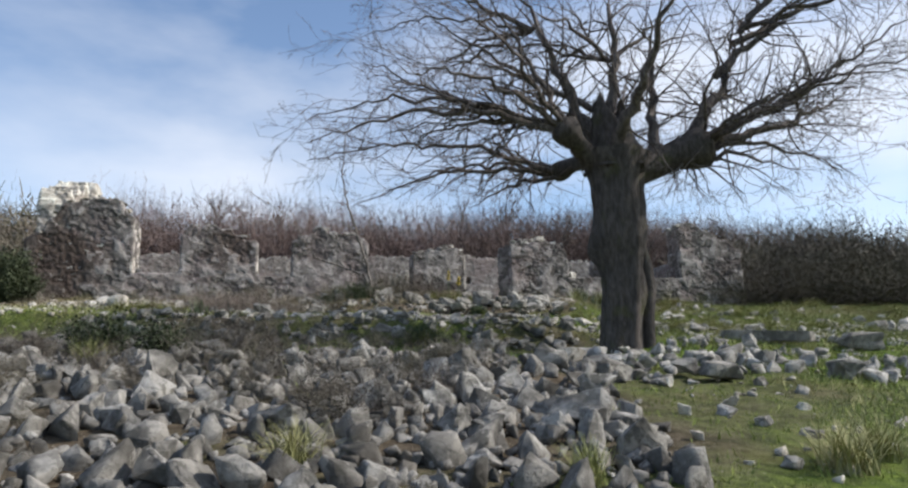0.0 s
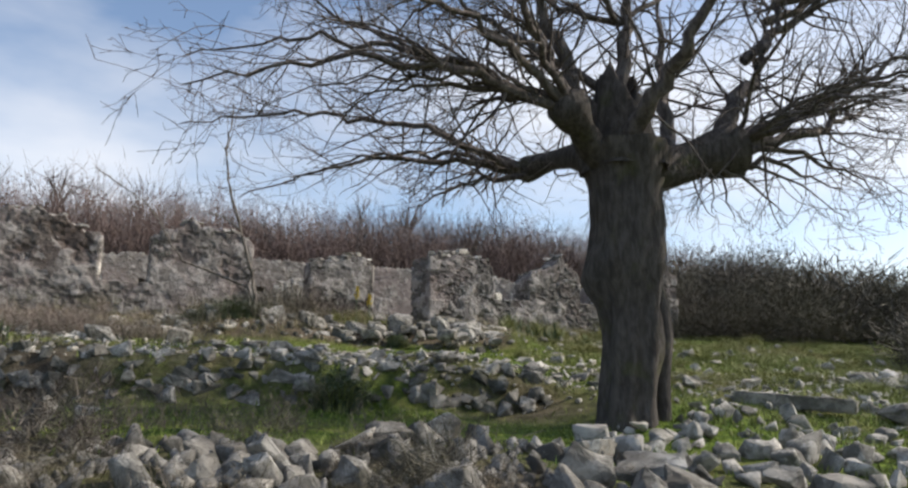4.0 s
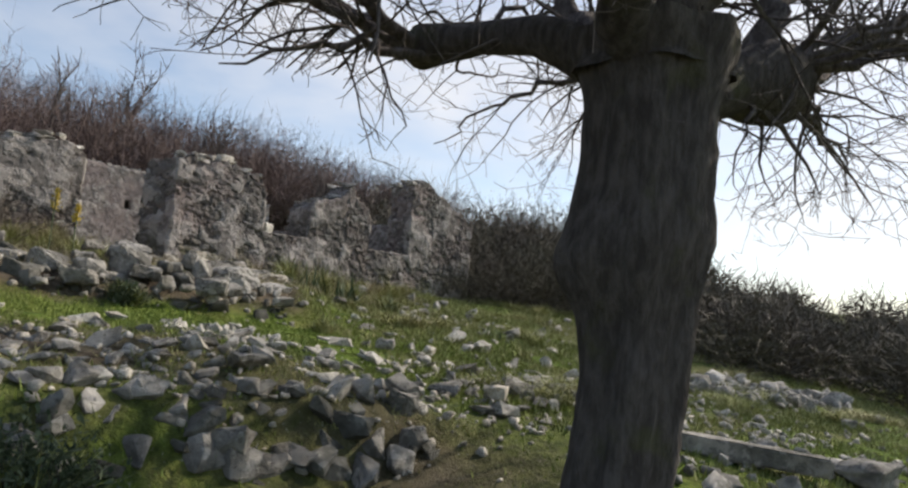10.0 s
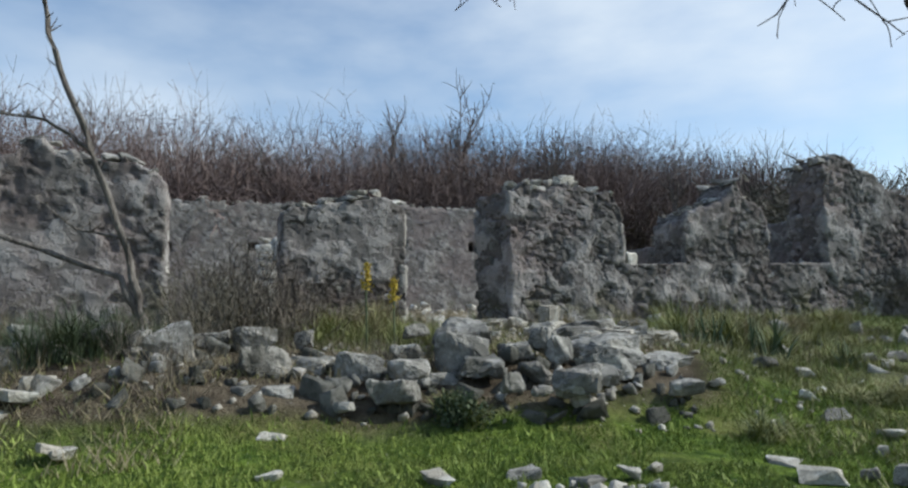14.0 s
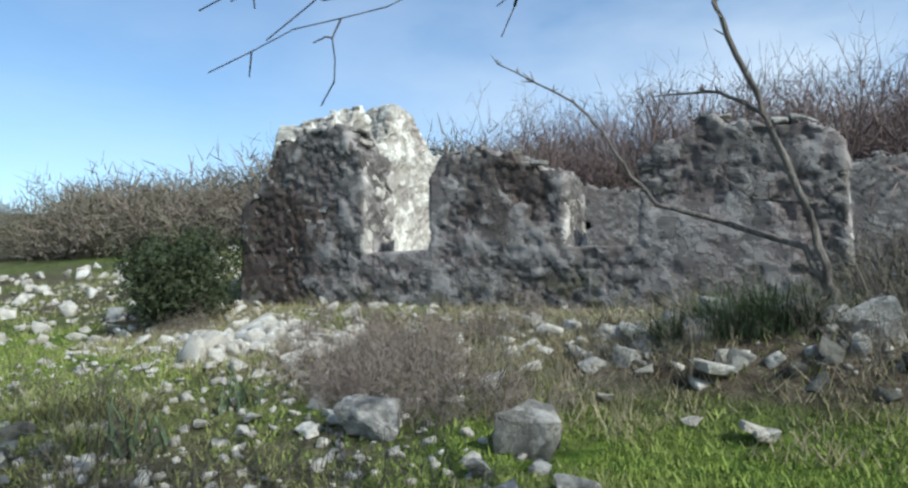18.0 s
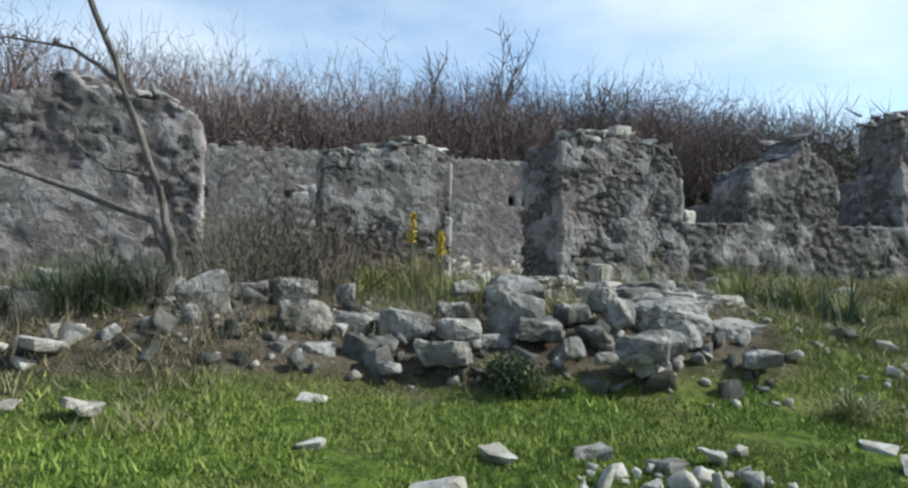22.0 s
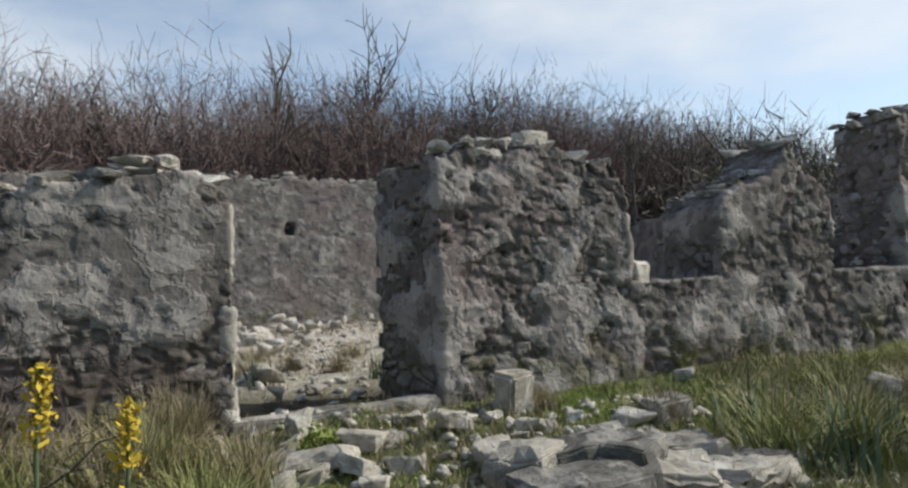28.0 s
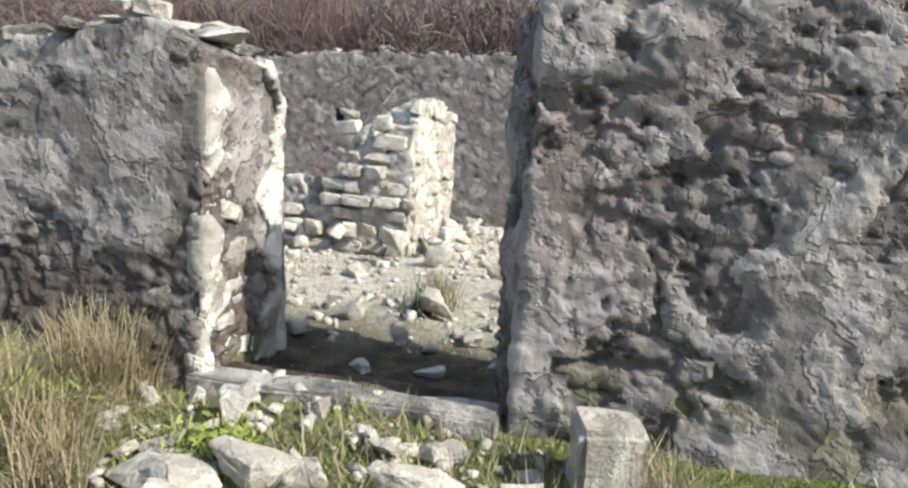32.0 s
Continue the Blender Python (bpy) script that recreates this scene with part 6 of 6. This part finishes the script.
tufts([(0.6, 19.6, 1.0, 0.6), (0.2, 20.4, 1.1, 0.6), (1.2, 20.0, 1.0, 0.5), (-3.5, 15.0, 1.2, 0.7), (-4.6, 14.6, 1.2, 0.7), (-5.6, 14.3, 1.2, 0.6), (-2.7, 14.9, 1.1, 0.7), (2.1, 17.0, 0.7, 0.5), (5.6, 17.4, 1.1, 0.8)], TUFT_DRY, "dry_grass_tuft", "tuft of dry straw-coloured grass before the ruined wall", "grass", "dry grass tufts", 5)


def flower_spike(x, y, height, seed):
    r = random.Random(seed)
    z = gz(x, y)
    ob = new("flower_spike")
    ob.matrix_world = Matrix.Translation((x, y, z))
    tagged(ob, "tall yellow flower spike in the dry grass", "flower", "yellow flower spikes")
    tb = Tubes()
    pts = wander(r, (x, y, z), (0.03, 0, 1), height, 6, 0.03)
    tb.tube(pts, [0.007] * 7, 5)
    part("stalk", tb.mesh("stalk", LEAF_BLUE), ob)
    rr = np.random.RandomState(seed)
    quads = []
    for _ in range(260):
        f = rr.uniform(0.7, 1.0)
        c = np.array(pts[0].lerp(pts[-1], f)) + rr.normal(0, 0.034 * (1.35 - f), 3)
        a, b = rr.normal(0, 0.0065, 3), rr.normal(0, 0.0065, 3)
        quads.append((c - a, c + b, c + a, c - b))
    v = np.array(quads).reshape(-1, 3)
    part("blossom", mesh_of("blossom", v, np.arange(len(v)).reshape(-1, 4), YELLOW), ob, "yellow petals")


for k, (x, y, h) in enumerate(((-0.07, 15.21, 0.72), (0.16, 15.22, 0.6))):
    flower_spike(x, y, h, 300 + k)


def leaf_bush(name, x, y, width, height, material, n, seed, label, size=0.03, stems=TWIG):
    """An evergreen shrub: stems and many small leaves in uneven clumps."""
    r = np.random.RandomState(seed)
    z = gz(x, y)
    ob = new(name)
    ob.matrix_world = Matrix.Translation((x, y, z))
    tagged(ob, label, "shrub")
    tb = Tubes()
    rnd = random.Random(seed)
    tips = []
    for _ in range(22):
        q = wander(rnd, (x + rnd.gauss(0, width * 0.1), y + rnd.gauss(0, width * 0.1), z), (rnd.gauss(0, 0.5), rnd.gauss(0, 0.5), 1.1), height * rnd.uniform(0.6, 1.05), 6, 0.16)
        tb.tube(q, [0.014 * (1 - 0.13 * i) for i in range(7)], 4)
        tips += q[2:]
    tagged(part("stem_bundle", tb.mesh("stem_bundle", stems), ob), kind="stuff")
    c = np.array([tips[i] for i in r.randint(0, len(tips), n)]) + r.normal(0, width * 0.13, (n, 3))
    a, b = r.normal(0, size, (n, 3)), r.normal(0, size * 0.5, (n, 3))
    v = np.stack([c - a, c + b, c + a, c - b], 1).reshape(-1, 3)
    part("foliage", mesh_of("foliage", v, np.arange(len(v)).reshape(-1, 4), material), ob)


leaf_bush("evergreen_shrub", -8.65, 13.45, 0.7, 1.0, SCRUB, 12000, 1, "dark evergreen shrub against the corner of the ruined house", 0.02)
leaf_bush("evergreen_shrub", -9.6, 14.0, 0.9, 1.15, SCRUB, 12000, 2, "dark evergreen shrub against the corner of the ruined house", 0.02)
leaf_bush("herb_clump", -0.25, 16.2, 0.3, 0.16, GRASS, 2600, 11, "low bright green herb in the dry grass", 0.012)
leaf_bush("herb_clump", 0.05, 16.45, 0.26, 0.13, GRASS, 2200, 12, "low bright green herb in the dry grass", 0.012)
leaf_bush("herb_clump", 0.75, 16.55, 0.24, 0.08, GRASS, 1500, 13, "low bright green herb among the stones", 0.01)
leaf_bush("herb_clump", 0.52, 13.95, 0.3, 0.17, HERB_DARK, 2600, 3, "low leafy green herb at the foot of the boulders", 0.011)
leaf_bush("herb_clump", -0.45, 9.9, 0.6, 0.34, HERB_DARK, 4600, 4, "grey-green bush growing out of the dry-stone wall", 0.01)
TUFT_DARK = [tuft_mesh("dark_tuft", 30 + k, 230, 0.34, 0.36, 0.003, HERB_DARK, 0.9) for k in range(4)]
tufts([(-1.95, 14.3, 1.3, 1.2), (-2.2, 14.25, 1.2, 1.1), (-2.5, 14.2, 1.2, 0.8), (-1.75, 14.45, 1.1, 1.2), (-2.05, 14.5, 1.2, 1.2), (-1.55, 14.6, 1.0, 1.0), (-2.35, 14.45, 1.1, 0.9), (-2.75, 14.3, 1.0, 0.7), (-0.35, 9.8, 1.1, 0.9), (-0.6, 9.85, 1.0, 0.8)], TUFT_DARK, "grass_tuft", "dark grey-green tussock of fine grass among the stones", "grass", "dark tussocks", 9)
for _k, (_x, _y, _w, _h) in enumerate(((-5.3, 9.9, 0.6, 0.26), (-4.5, 9.75, 0.5, 0.24), (-3.7, 9.7, 0.5, 0.22))):
    leaf_bush("bramble", _x, _y, _w, _h, HERB_DARK, 3600, 60 + _k, "low dark green bramble growing over the mossy terrace wall", 0.008)
leaf_bush("evergreen_shrub", -3.9, 7.6, 0.7, 0.4, SCRUB, 3000, 5, "low dark green bramble among the rubble", 0.014)
leaf_bush("evergreen_shrub", -3.0, 7.2, 0.6, 0.35, SCRUB, 2400, 6, "low dark green bramble among the rubble", 0.014)


def round_tree(x, y, height, crown, seed):
    """A small evergreen tree: leaning trunk, forked limbs, uneven leafy crown."""
    rnd, r = random.Random(seed), np.random.RandomState(seed)
    z = gz(x, y)
    ob = new("evergreen_tree")
    ob.matrix_world = Matrix.Translation((x, y, z))
    tagged(ob, "small dark round-crowned tree on the skyline of the slope", "tree", "trees on the skyline")
    tb = Tubes()
    stem = wander(rnd, (x, y, z - 0.05), (0.06, 0, 1), height - crown * 1.3, 6, 0.06)
    tb.tube(stem, [0.1 - 0.01 * i for i in range(7)], 8)
    tips = []
    for _ in range(14):
        q = wander(rnd, stem[-1 - rnd.randint(0, 1)], (rnd.gauss(0, 0.8), rnd.gauss(0, 0.8), 0.7), crown * rnd.uniform(0.7, 1.5), 5, 0.2)
        tb.tube(q, [0.04 - 0.006 * i for i in range(6)], 5)
        tips += q[2:]
    part("trunk", tb.mesh("trunk", TWIG), ob)
    n = 7000
    c = np.array([tips[i] for i in r.randint(0, len(tips), n)]) + r.normal(0, crown * 0.24, (n, 3))
    a, b = r.normal(0, 0.035, (n, 3)), r.normal(0, 0.02, (n, 3))
    v = np.stack([c - a, c + b, c + a, c - b], 1).reshape(-1, 3)
    part("crown", mesh_of("crown", v, np.arange(len(v)).reshape(-1, 4), SCRUB), ob)


for _k, (_x, _y, _h, _c) in enumerate(((29.2, 31.0, 4.2, 0.55), (30.8, 29.4, 3.8, 0.45))):
    round_tree(_x, _y, _h, _c, 80 + _k)

# bare shrubs by the walls
SMALL = [ribbon_bush(_r, 0.6, 0.8, 26, 6, 0.0035) for _ in range(4)]
thicket("dry_scrub", "low dry brown scrub in front of the ruined wall", [(-3.7, 12.6, 1.0), (-3.4, 13.0, 1.1), (-3.1, 12.6, 0.9), (-4.0, 13.1, 1.0), (-2.9, 13.2, 0.9), (-4.6, 13.5, 1.0), (-3.6, 13.6, 0.9), (-1.4, 15.3, 1.3), (-1.0, 15.6, 1.4), (-1.3, 15.8, 1.3), (-0.7, 15.9, 1.2), (-2.4, 13.9, 0.9), (-1.3, 14.0, 0.8), (0.1, 14.1, 0.6), (-5.2, 13.9, 0.9), (-6.0, 14.2, 0.8), (-2.8, 15.2, 1.0)], THICKET_GREY, SMALL, 41)
thicket("dry_scrub", "low dry brown scrub between the rubble and the terrace", [(-4.5 + 0.45 * k, 8.9 + 0.5 * math.sin(k * 2.3), 0.8) for k in range(9)] + [(-6 + 0.5 * k, 11.2 + 0.3 * math.sin(k), 0.9) for k in range(9)], BRUSH, SMALL, 42)
def field(n, seed, x0, x1, low, high, k0, k1):
    """Places for bushes between two lines of the plan."""
    r = np.random.RandomState(seed)
    out = []
    for _ in range(n):
        x = r.uniform(x0, x1)
        out.append((x, r.uniform(low(x), high(x)), r.uniform(k0, k1)))
    return out


thicket("thicket", "dark leafless thorn scrub at the end of the ruined wall", [(8.1, 18.9, 0.75), (8.7, 18.6, 0.7), (8.4, 19.6, 0.9), (9.2, 19.1, 0.85), (9.0, 20.0, 0.95), (9.9, 19.6, 1.0), (10.4, 20.3, 1.35), (10.9, 19.9, 1.25), (8.0, 20.4, 1.0), (9.6, 21.0, 1.3), (7.8, 18.6, 0.5), (11.5, 20.6, 1.4), (12.3, 21.0, 1.5), (11.8, 20.0, 1.15), (12.9, 20.6, 1.35), (10.2, 19.2, 0.75), (8.6, 20.9, 1.1)], BRUSH, PUFFS_FINE, 43)
thicket("thicket", "dark leafless brown scrub covering the slope beside the house", field(90, 51, 9.5, 17, lambda x: 20.4, lambda x: 29, 0.5, 1.4) + field(130, 52, 16.5, 40, lambda x: 14, lambda x: 34, 0.5, 1.6), BRUSH, PUFFS_FAR, 47)
thicket("thicket", "dark leafless brown scrub below the open slope", field(120, 53, 13.2, 32, lambda x: 5.0, lambda x: 14.4, 0.45, 1.3), BRUSH, PUFFS_FAR, 48)
thicket("dry_scrub", "low dry brown scrub on the slope below the house", [(x, y, k) for x, y, k in zip(np.random.RandomState(6).uniform(-6.5, -1.2, 26), np.random.RandomState(7).uniform(8.6, 10.2, 26), np.random.RandomState(8).uniform(0.3, 0.6, 26))], THICKET, SMALL, 45)
turf("door_turf", "short green grass and weeds among the stones before the doorway", 110000, 7, (-1.2, 4.5), (14.9, 17.3), (0.015, 0.06), 0.003, GRASS, 1.0)
chips_door = chips(700, 8, (-0.8, 3.6), (15.4, 17.1), (0.03, 0.11))
scatter_chips("loose_chips", "broken pale limestone chips before the doorway", chips_door, STONE_PALE, 8)
crowd(34, 38, (0.2, 2.4), (15.7, 16.9), (0.12, 0.3), "broken pale limestone block before the doorway", "stones before the doorway", ROCKS_PALE, 0.5)
crowd(90, 36, (-1.8, 2.3), (13.8, 14.7), (0.1, 0.28), "dark limestone rubble packed under the boulders", "", ROCKS, 0.26, lambda x, y: 13.95 + 0.06 * x < y, STONE_DARK)
crowd(40, 39, (-1.7, 2.4), (14.1, 15.1), (0.08, 0.2), "grey limestone block packed into the tumbled stone row", "tumbled stone row", ROCKS, 0.28, lambda x, y: 14.12 + 0.08 * x < y < 15.0 + 0.1 * x, STONE)


def dry_cover(name, label, n, seed, xr, yr, hr, width, material, test):
    """Loose dry blades in one mesh over a stretch of the plan."""
    r = np.random.RandomState(seed)
    x, y = r.uniform(*xr, n), r.uniform(*yr, n)
    keep = test(x, y) & (fbm(np.stack([x, y, x * 0], 1), 1.6, 3, seed + 5) > 0.42)
    x, y = x[keep], y[keep]
    m = len(x)
    z = ground_z(x, y) - 0.01
    a, b = r.uniform(0, 6.3, m), r.uniform(0, 6.3, m)
    h = hr[0] + (hr[1] - hr[0]) * r.rand(m) ** 2
    lean = r.uniform(0.2, 1.2, m) * h
    v = np.empty((m, 3, 3), np.float32)
    v[:, 0] = np.stack([x - width * np.cos(a), y - width * np.sin(a), z], 1)
    v[:, 1] = np.stack([x + width * np.cos(a), y + width * np.sin(a), z], 1)
    v[:, 2] = np.stack([x + lean * np.cos(b), y + lean * np.sin(b), z + h], 1)
    tagged(new(name, mesh_of(name, v.reshape(-1, 3), np.arange(m * 3).reshape(-1, 3), material)), label, "grass", kind="stuff")


def foot_of_wall(x, y):
    s, d = local(x, y)
    return (d < -0.05) & (d > np.where(s < -3.4, -3.2, -2.35)) & (s > -11) & (s < 5)


dry_cover("dry_turf", "dry straw grass along the foot of the ruined wall", 90000, 11, (-10, 6), (12.2, 18), (0.04, 0.18), 0.004, GRASS_DRY, foot_of_wall)
dry_cover("weeds", "low green weeds among the stones below the ruined wall", 60000, 12, (-10, 6), (12.2, 18), (0.02, 0.1), 0.006, GRASS_LONG, foot_of_wall)
dry_cover("dry_turf", "dry grass in the floor of the roofless house", 13000, 13, (-3, 4), (18, 25), (0.03, 0.14), 0.004, GRASS_DRY, lambda x, y: (local(x, y)[1] > 0.9) & (local(x, y)[1] < 7.5))
crowd(40, 41, (-3.3, -1.2), (13.9, 15.0), (0.12, 0.3), "grey limestone block packed into the tumbled stone row", "tumbled stone row", ROCKS + ROCKS_PALE[:2], 0.3, lambda x, y: y > 13.98 + 0.1 * x, joined=STONE)
thicket("dry_scrub", "low dry brown scrub on the bank of the stone row", [(x, y, k) for x, y, k in zip(np.random.RandomState(16).uniform(-3.2, 0.2, 22), np.random.RandomState(17).uniform(14.0, 15.4, 22), np.random.RandomState(18).uniform(0.45, 0.8, 22))], THICKET_GREY, SMALL, 46)
rocks([(-0.6, 13.62, 0.22, 0.05), (0.52, 17.0, 0.13, 0.04), (2.35, 12.95, 0.3, 0.12)], "flat pale limestone flake lying on the grass", "flat stones", ROCKS_PALE, seed=9)

_q = random.Random(77)
TUFT_LOW = [tuft_mesh("low_tuft", 40 + k, 200, 0.3, 0.42, 0.0032, GRASS_LONG, 0.9) for k in range(5)]
tufts([(_q.uniform(3.2, 10.5), _q.uniform(11.2, 18.0), _q.uniform(0.9, 1.5), _q.uniform(0.5, 1.0)) for _ in range(70)], TUFT_LOW, "grass_tuft", "low mound of rough green grass on the open slope", "grass", "grass tufts on the slope", 6)
tufts([(-5.1, 11.35, 1.3, 1.1), (-4.9, 11.6, 1.1, 0.9), (-5.4, 11.2, 1.2, 0.9), (-4.6, 11.15, 1.0, 0.8), (0.2, 15.35, 0.9, 1.1), (-0.15, 15.45, 0.9, 1.2), (0.5, 15.55, 0.9, 1.0), (-0.5, 15.4, 0.9, 1.0)], TUFT_LOW, "grass_tuft", "dense tuft of fine green grass among the stones", "grass", "fine grass tufts", 7)
dry_cover("rough_grass", "rough green herbs over the open slope beside the house", 90000, 15, (2.6, 13), (11, 19), (0.03, 0.14), 0.006, GRASS_LONG, lambda x, y: local(x, y)[1] < -0.1)
thicket("dry_scrub", "low dark leafless brambles among the fallen stones", [(-4.9 + 0.37 * k + 0.2 * math.sin(k * 7), 6.6 + 1.5 * math.sin(k * 2.7), 0.16 + 0.07 * (k % 3)) for k in range(15)] + [(-0.2, 3.3, 0.15), (0.6, 3.2, 0.15), (-2.4, 3.9, 0.13)], BRUSH, PUFFS, 49)
thicket("dry_scrub", "low pale-brown dry bushes on the stony slope below the wall", [(-4.3, 12.75, 0.17), (-3.6, 12.75, 0.19), (-3.9, 13.2, 0.2), (-3.0, 12.8, 0.17), (-3.3, 13.3, 0.16), (-4.9, 13.3, 0.14), (-2.5, 13.5, 0.15), (-7.9, 13.1, 0.25), (-8.5, 13.5, 0.3)], THICKET_GREY, PUFFS, 50)
thicket("dry_scrub", "low bare brown bushes at the broken end of the wall", [(-1.25, 15.75, 1.5), (-0.95, 15.95, 1.8), (-0.65, 15.8, 1.5), (-1.5, 15.5, 1.3), (-0.9, 15.5, 1.2), (-1.15, 15.6, 1.6)], BRUSH, SMALL, 52)
thicket("dry_scrub", "tangled bare brown bushes in the gap of the ruined wall", [(at(s_, d_).x, at(s_, d_).y, k) for s_, d_, k in ((-3.1, -0.1, 1.8), (-2.85, 0.3, 2.0), (-3.3, 0.4, 1.7), (-3.0, 0.9, 2.1), (-2.75, -0.5, 1.5), (-3.2, -0.6, 1.4))], BRUSH, SMALL, 53)
thicket("thicket", "dark leafless brown scrub behind the heap of cleared stones", field(46, 54, 11.6, 17.5, lambda x: 14.3, lambda x: 14.9 + 0.5 * (x - 11), 0.4, 0.95), BRUSH, PUFFS_FAR, 54)
thicket("dry_scrub", "low dark leafless brambles creeping over the rubble", [(-5.2 + 5.4 * a, 4.2 + 4.6 * c, 0.13 + 0.1 * e) for a, c, e in np.random.RandomState(61).rand(30, 3)], BRUSH, PUFFS, 55)
thicket("dry_scrub", "dry pale brushwood lying over the rubble", [(-5.5 + 6.0 * a, 5.6 + 3.4 * c, 0.45 + 0.35 * e) for a, c, e in np.random.RandomState(62).rand(26, 3)], THICKET_GREY, SMALL, 56)
DRY_BUSH = mat_leafy("pale_dry_bush", (0.14, 0.11, 0.093), (0.3, 0.248, 0.213), (0.22, 0.178, 0.145))
thicket("dry_scrub", "fluffy pale-brown dry bushes among the stones below the wall", [(-3.3 - 3.4 * a, 12.55 + 1.9 * c + 0.15 * a, 0.13 + 0.12 * e) for a, c, e in np.random.RandomState(64).rand(22, 3)] + [(-4.25, 12.6, 0.26), (-3.8, 12.75, 0.24), (-3.25, 13.0, 0.22), (-4.7, 12.9, 0.24), (-2.75, 13.05, 0.18)], DRY_BUSH, PUFFS, 57)
_q = random.Random(66)
_foot = [(at(_q.uniform(-2.6, -1.4), _q.uniform(-0.7, -0.16)), _q.uniform(0.7, 1.1), _q.uniform(0.6, 1.0)) for _ in range(34)]
tufts([(p.x, p.y, w, h) for p, w, h in _foot[:20]], TUFT_DRY, "grass_tuft", "arching clump of dry straw grass at the foot of the wall", "grass", "dry grass at the wall's foot", 12)
tufts([(p.x, p.y, w, h * 0.9) for p, w, h in _foot[20:]], TUFT_LOW, "grass_tuft", "fine green grass at the foot of the wall", "grass", "green grass at the wall's foot", 13)
dry_cover("rough_grass", "thin olive grass between the stones of the terrace", 42000, 67, (-6.5, 5.0), (10.6, 12.6), (0.02, 0.07), 0.005, GRASS_LONG, lambda x, y: np.sin(x * 2.3 + y) + np.sin(y * 4.1 - x * 1.3) > -0.6)
join_stones("stones", "grey angular limestone blocks heaped and strewn over the slope", MANY_GREY, STONE)
join_stones("stones", "pale angular limestone blocks strewn about the ruined house", MANY_PALE, STONE_PALE)
join_stones("rubble", "grey angular limestone blocks heaped in the fallen rubble", MANY_MID, STONE_MID)
join_stones("rubble", "dark lichened limestone rubble packed under the boulders", MANY_DARK, STONE_DARK)
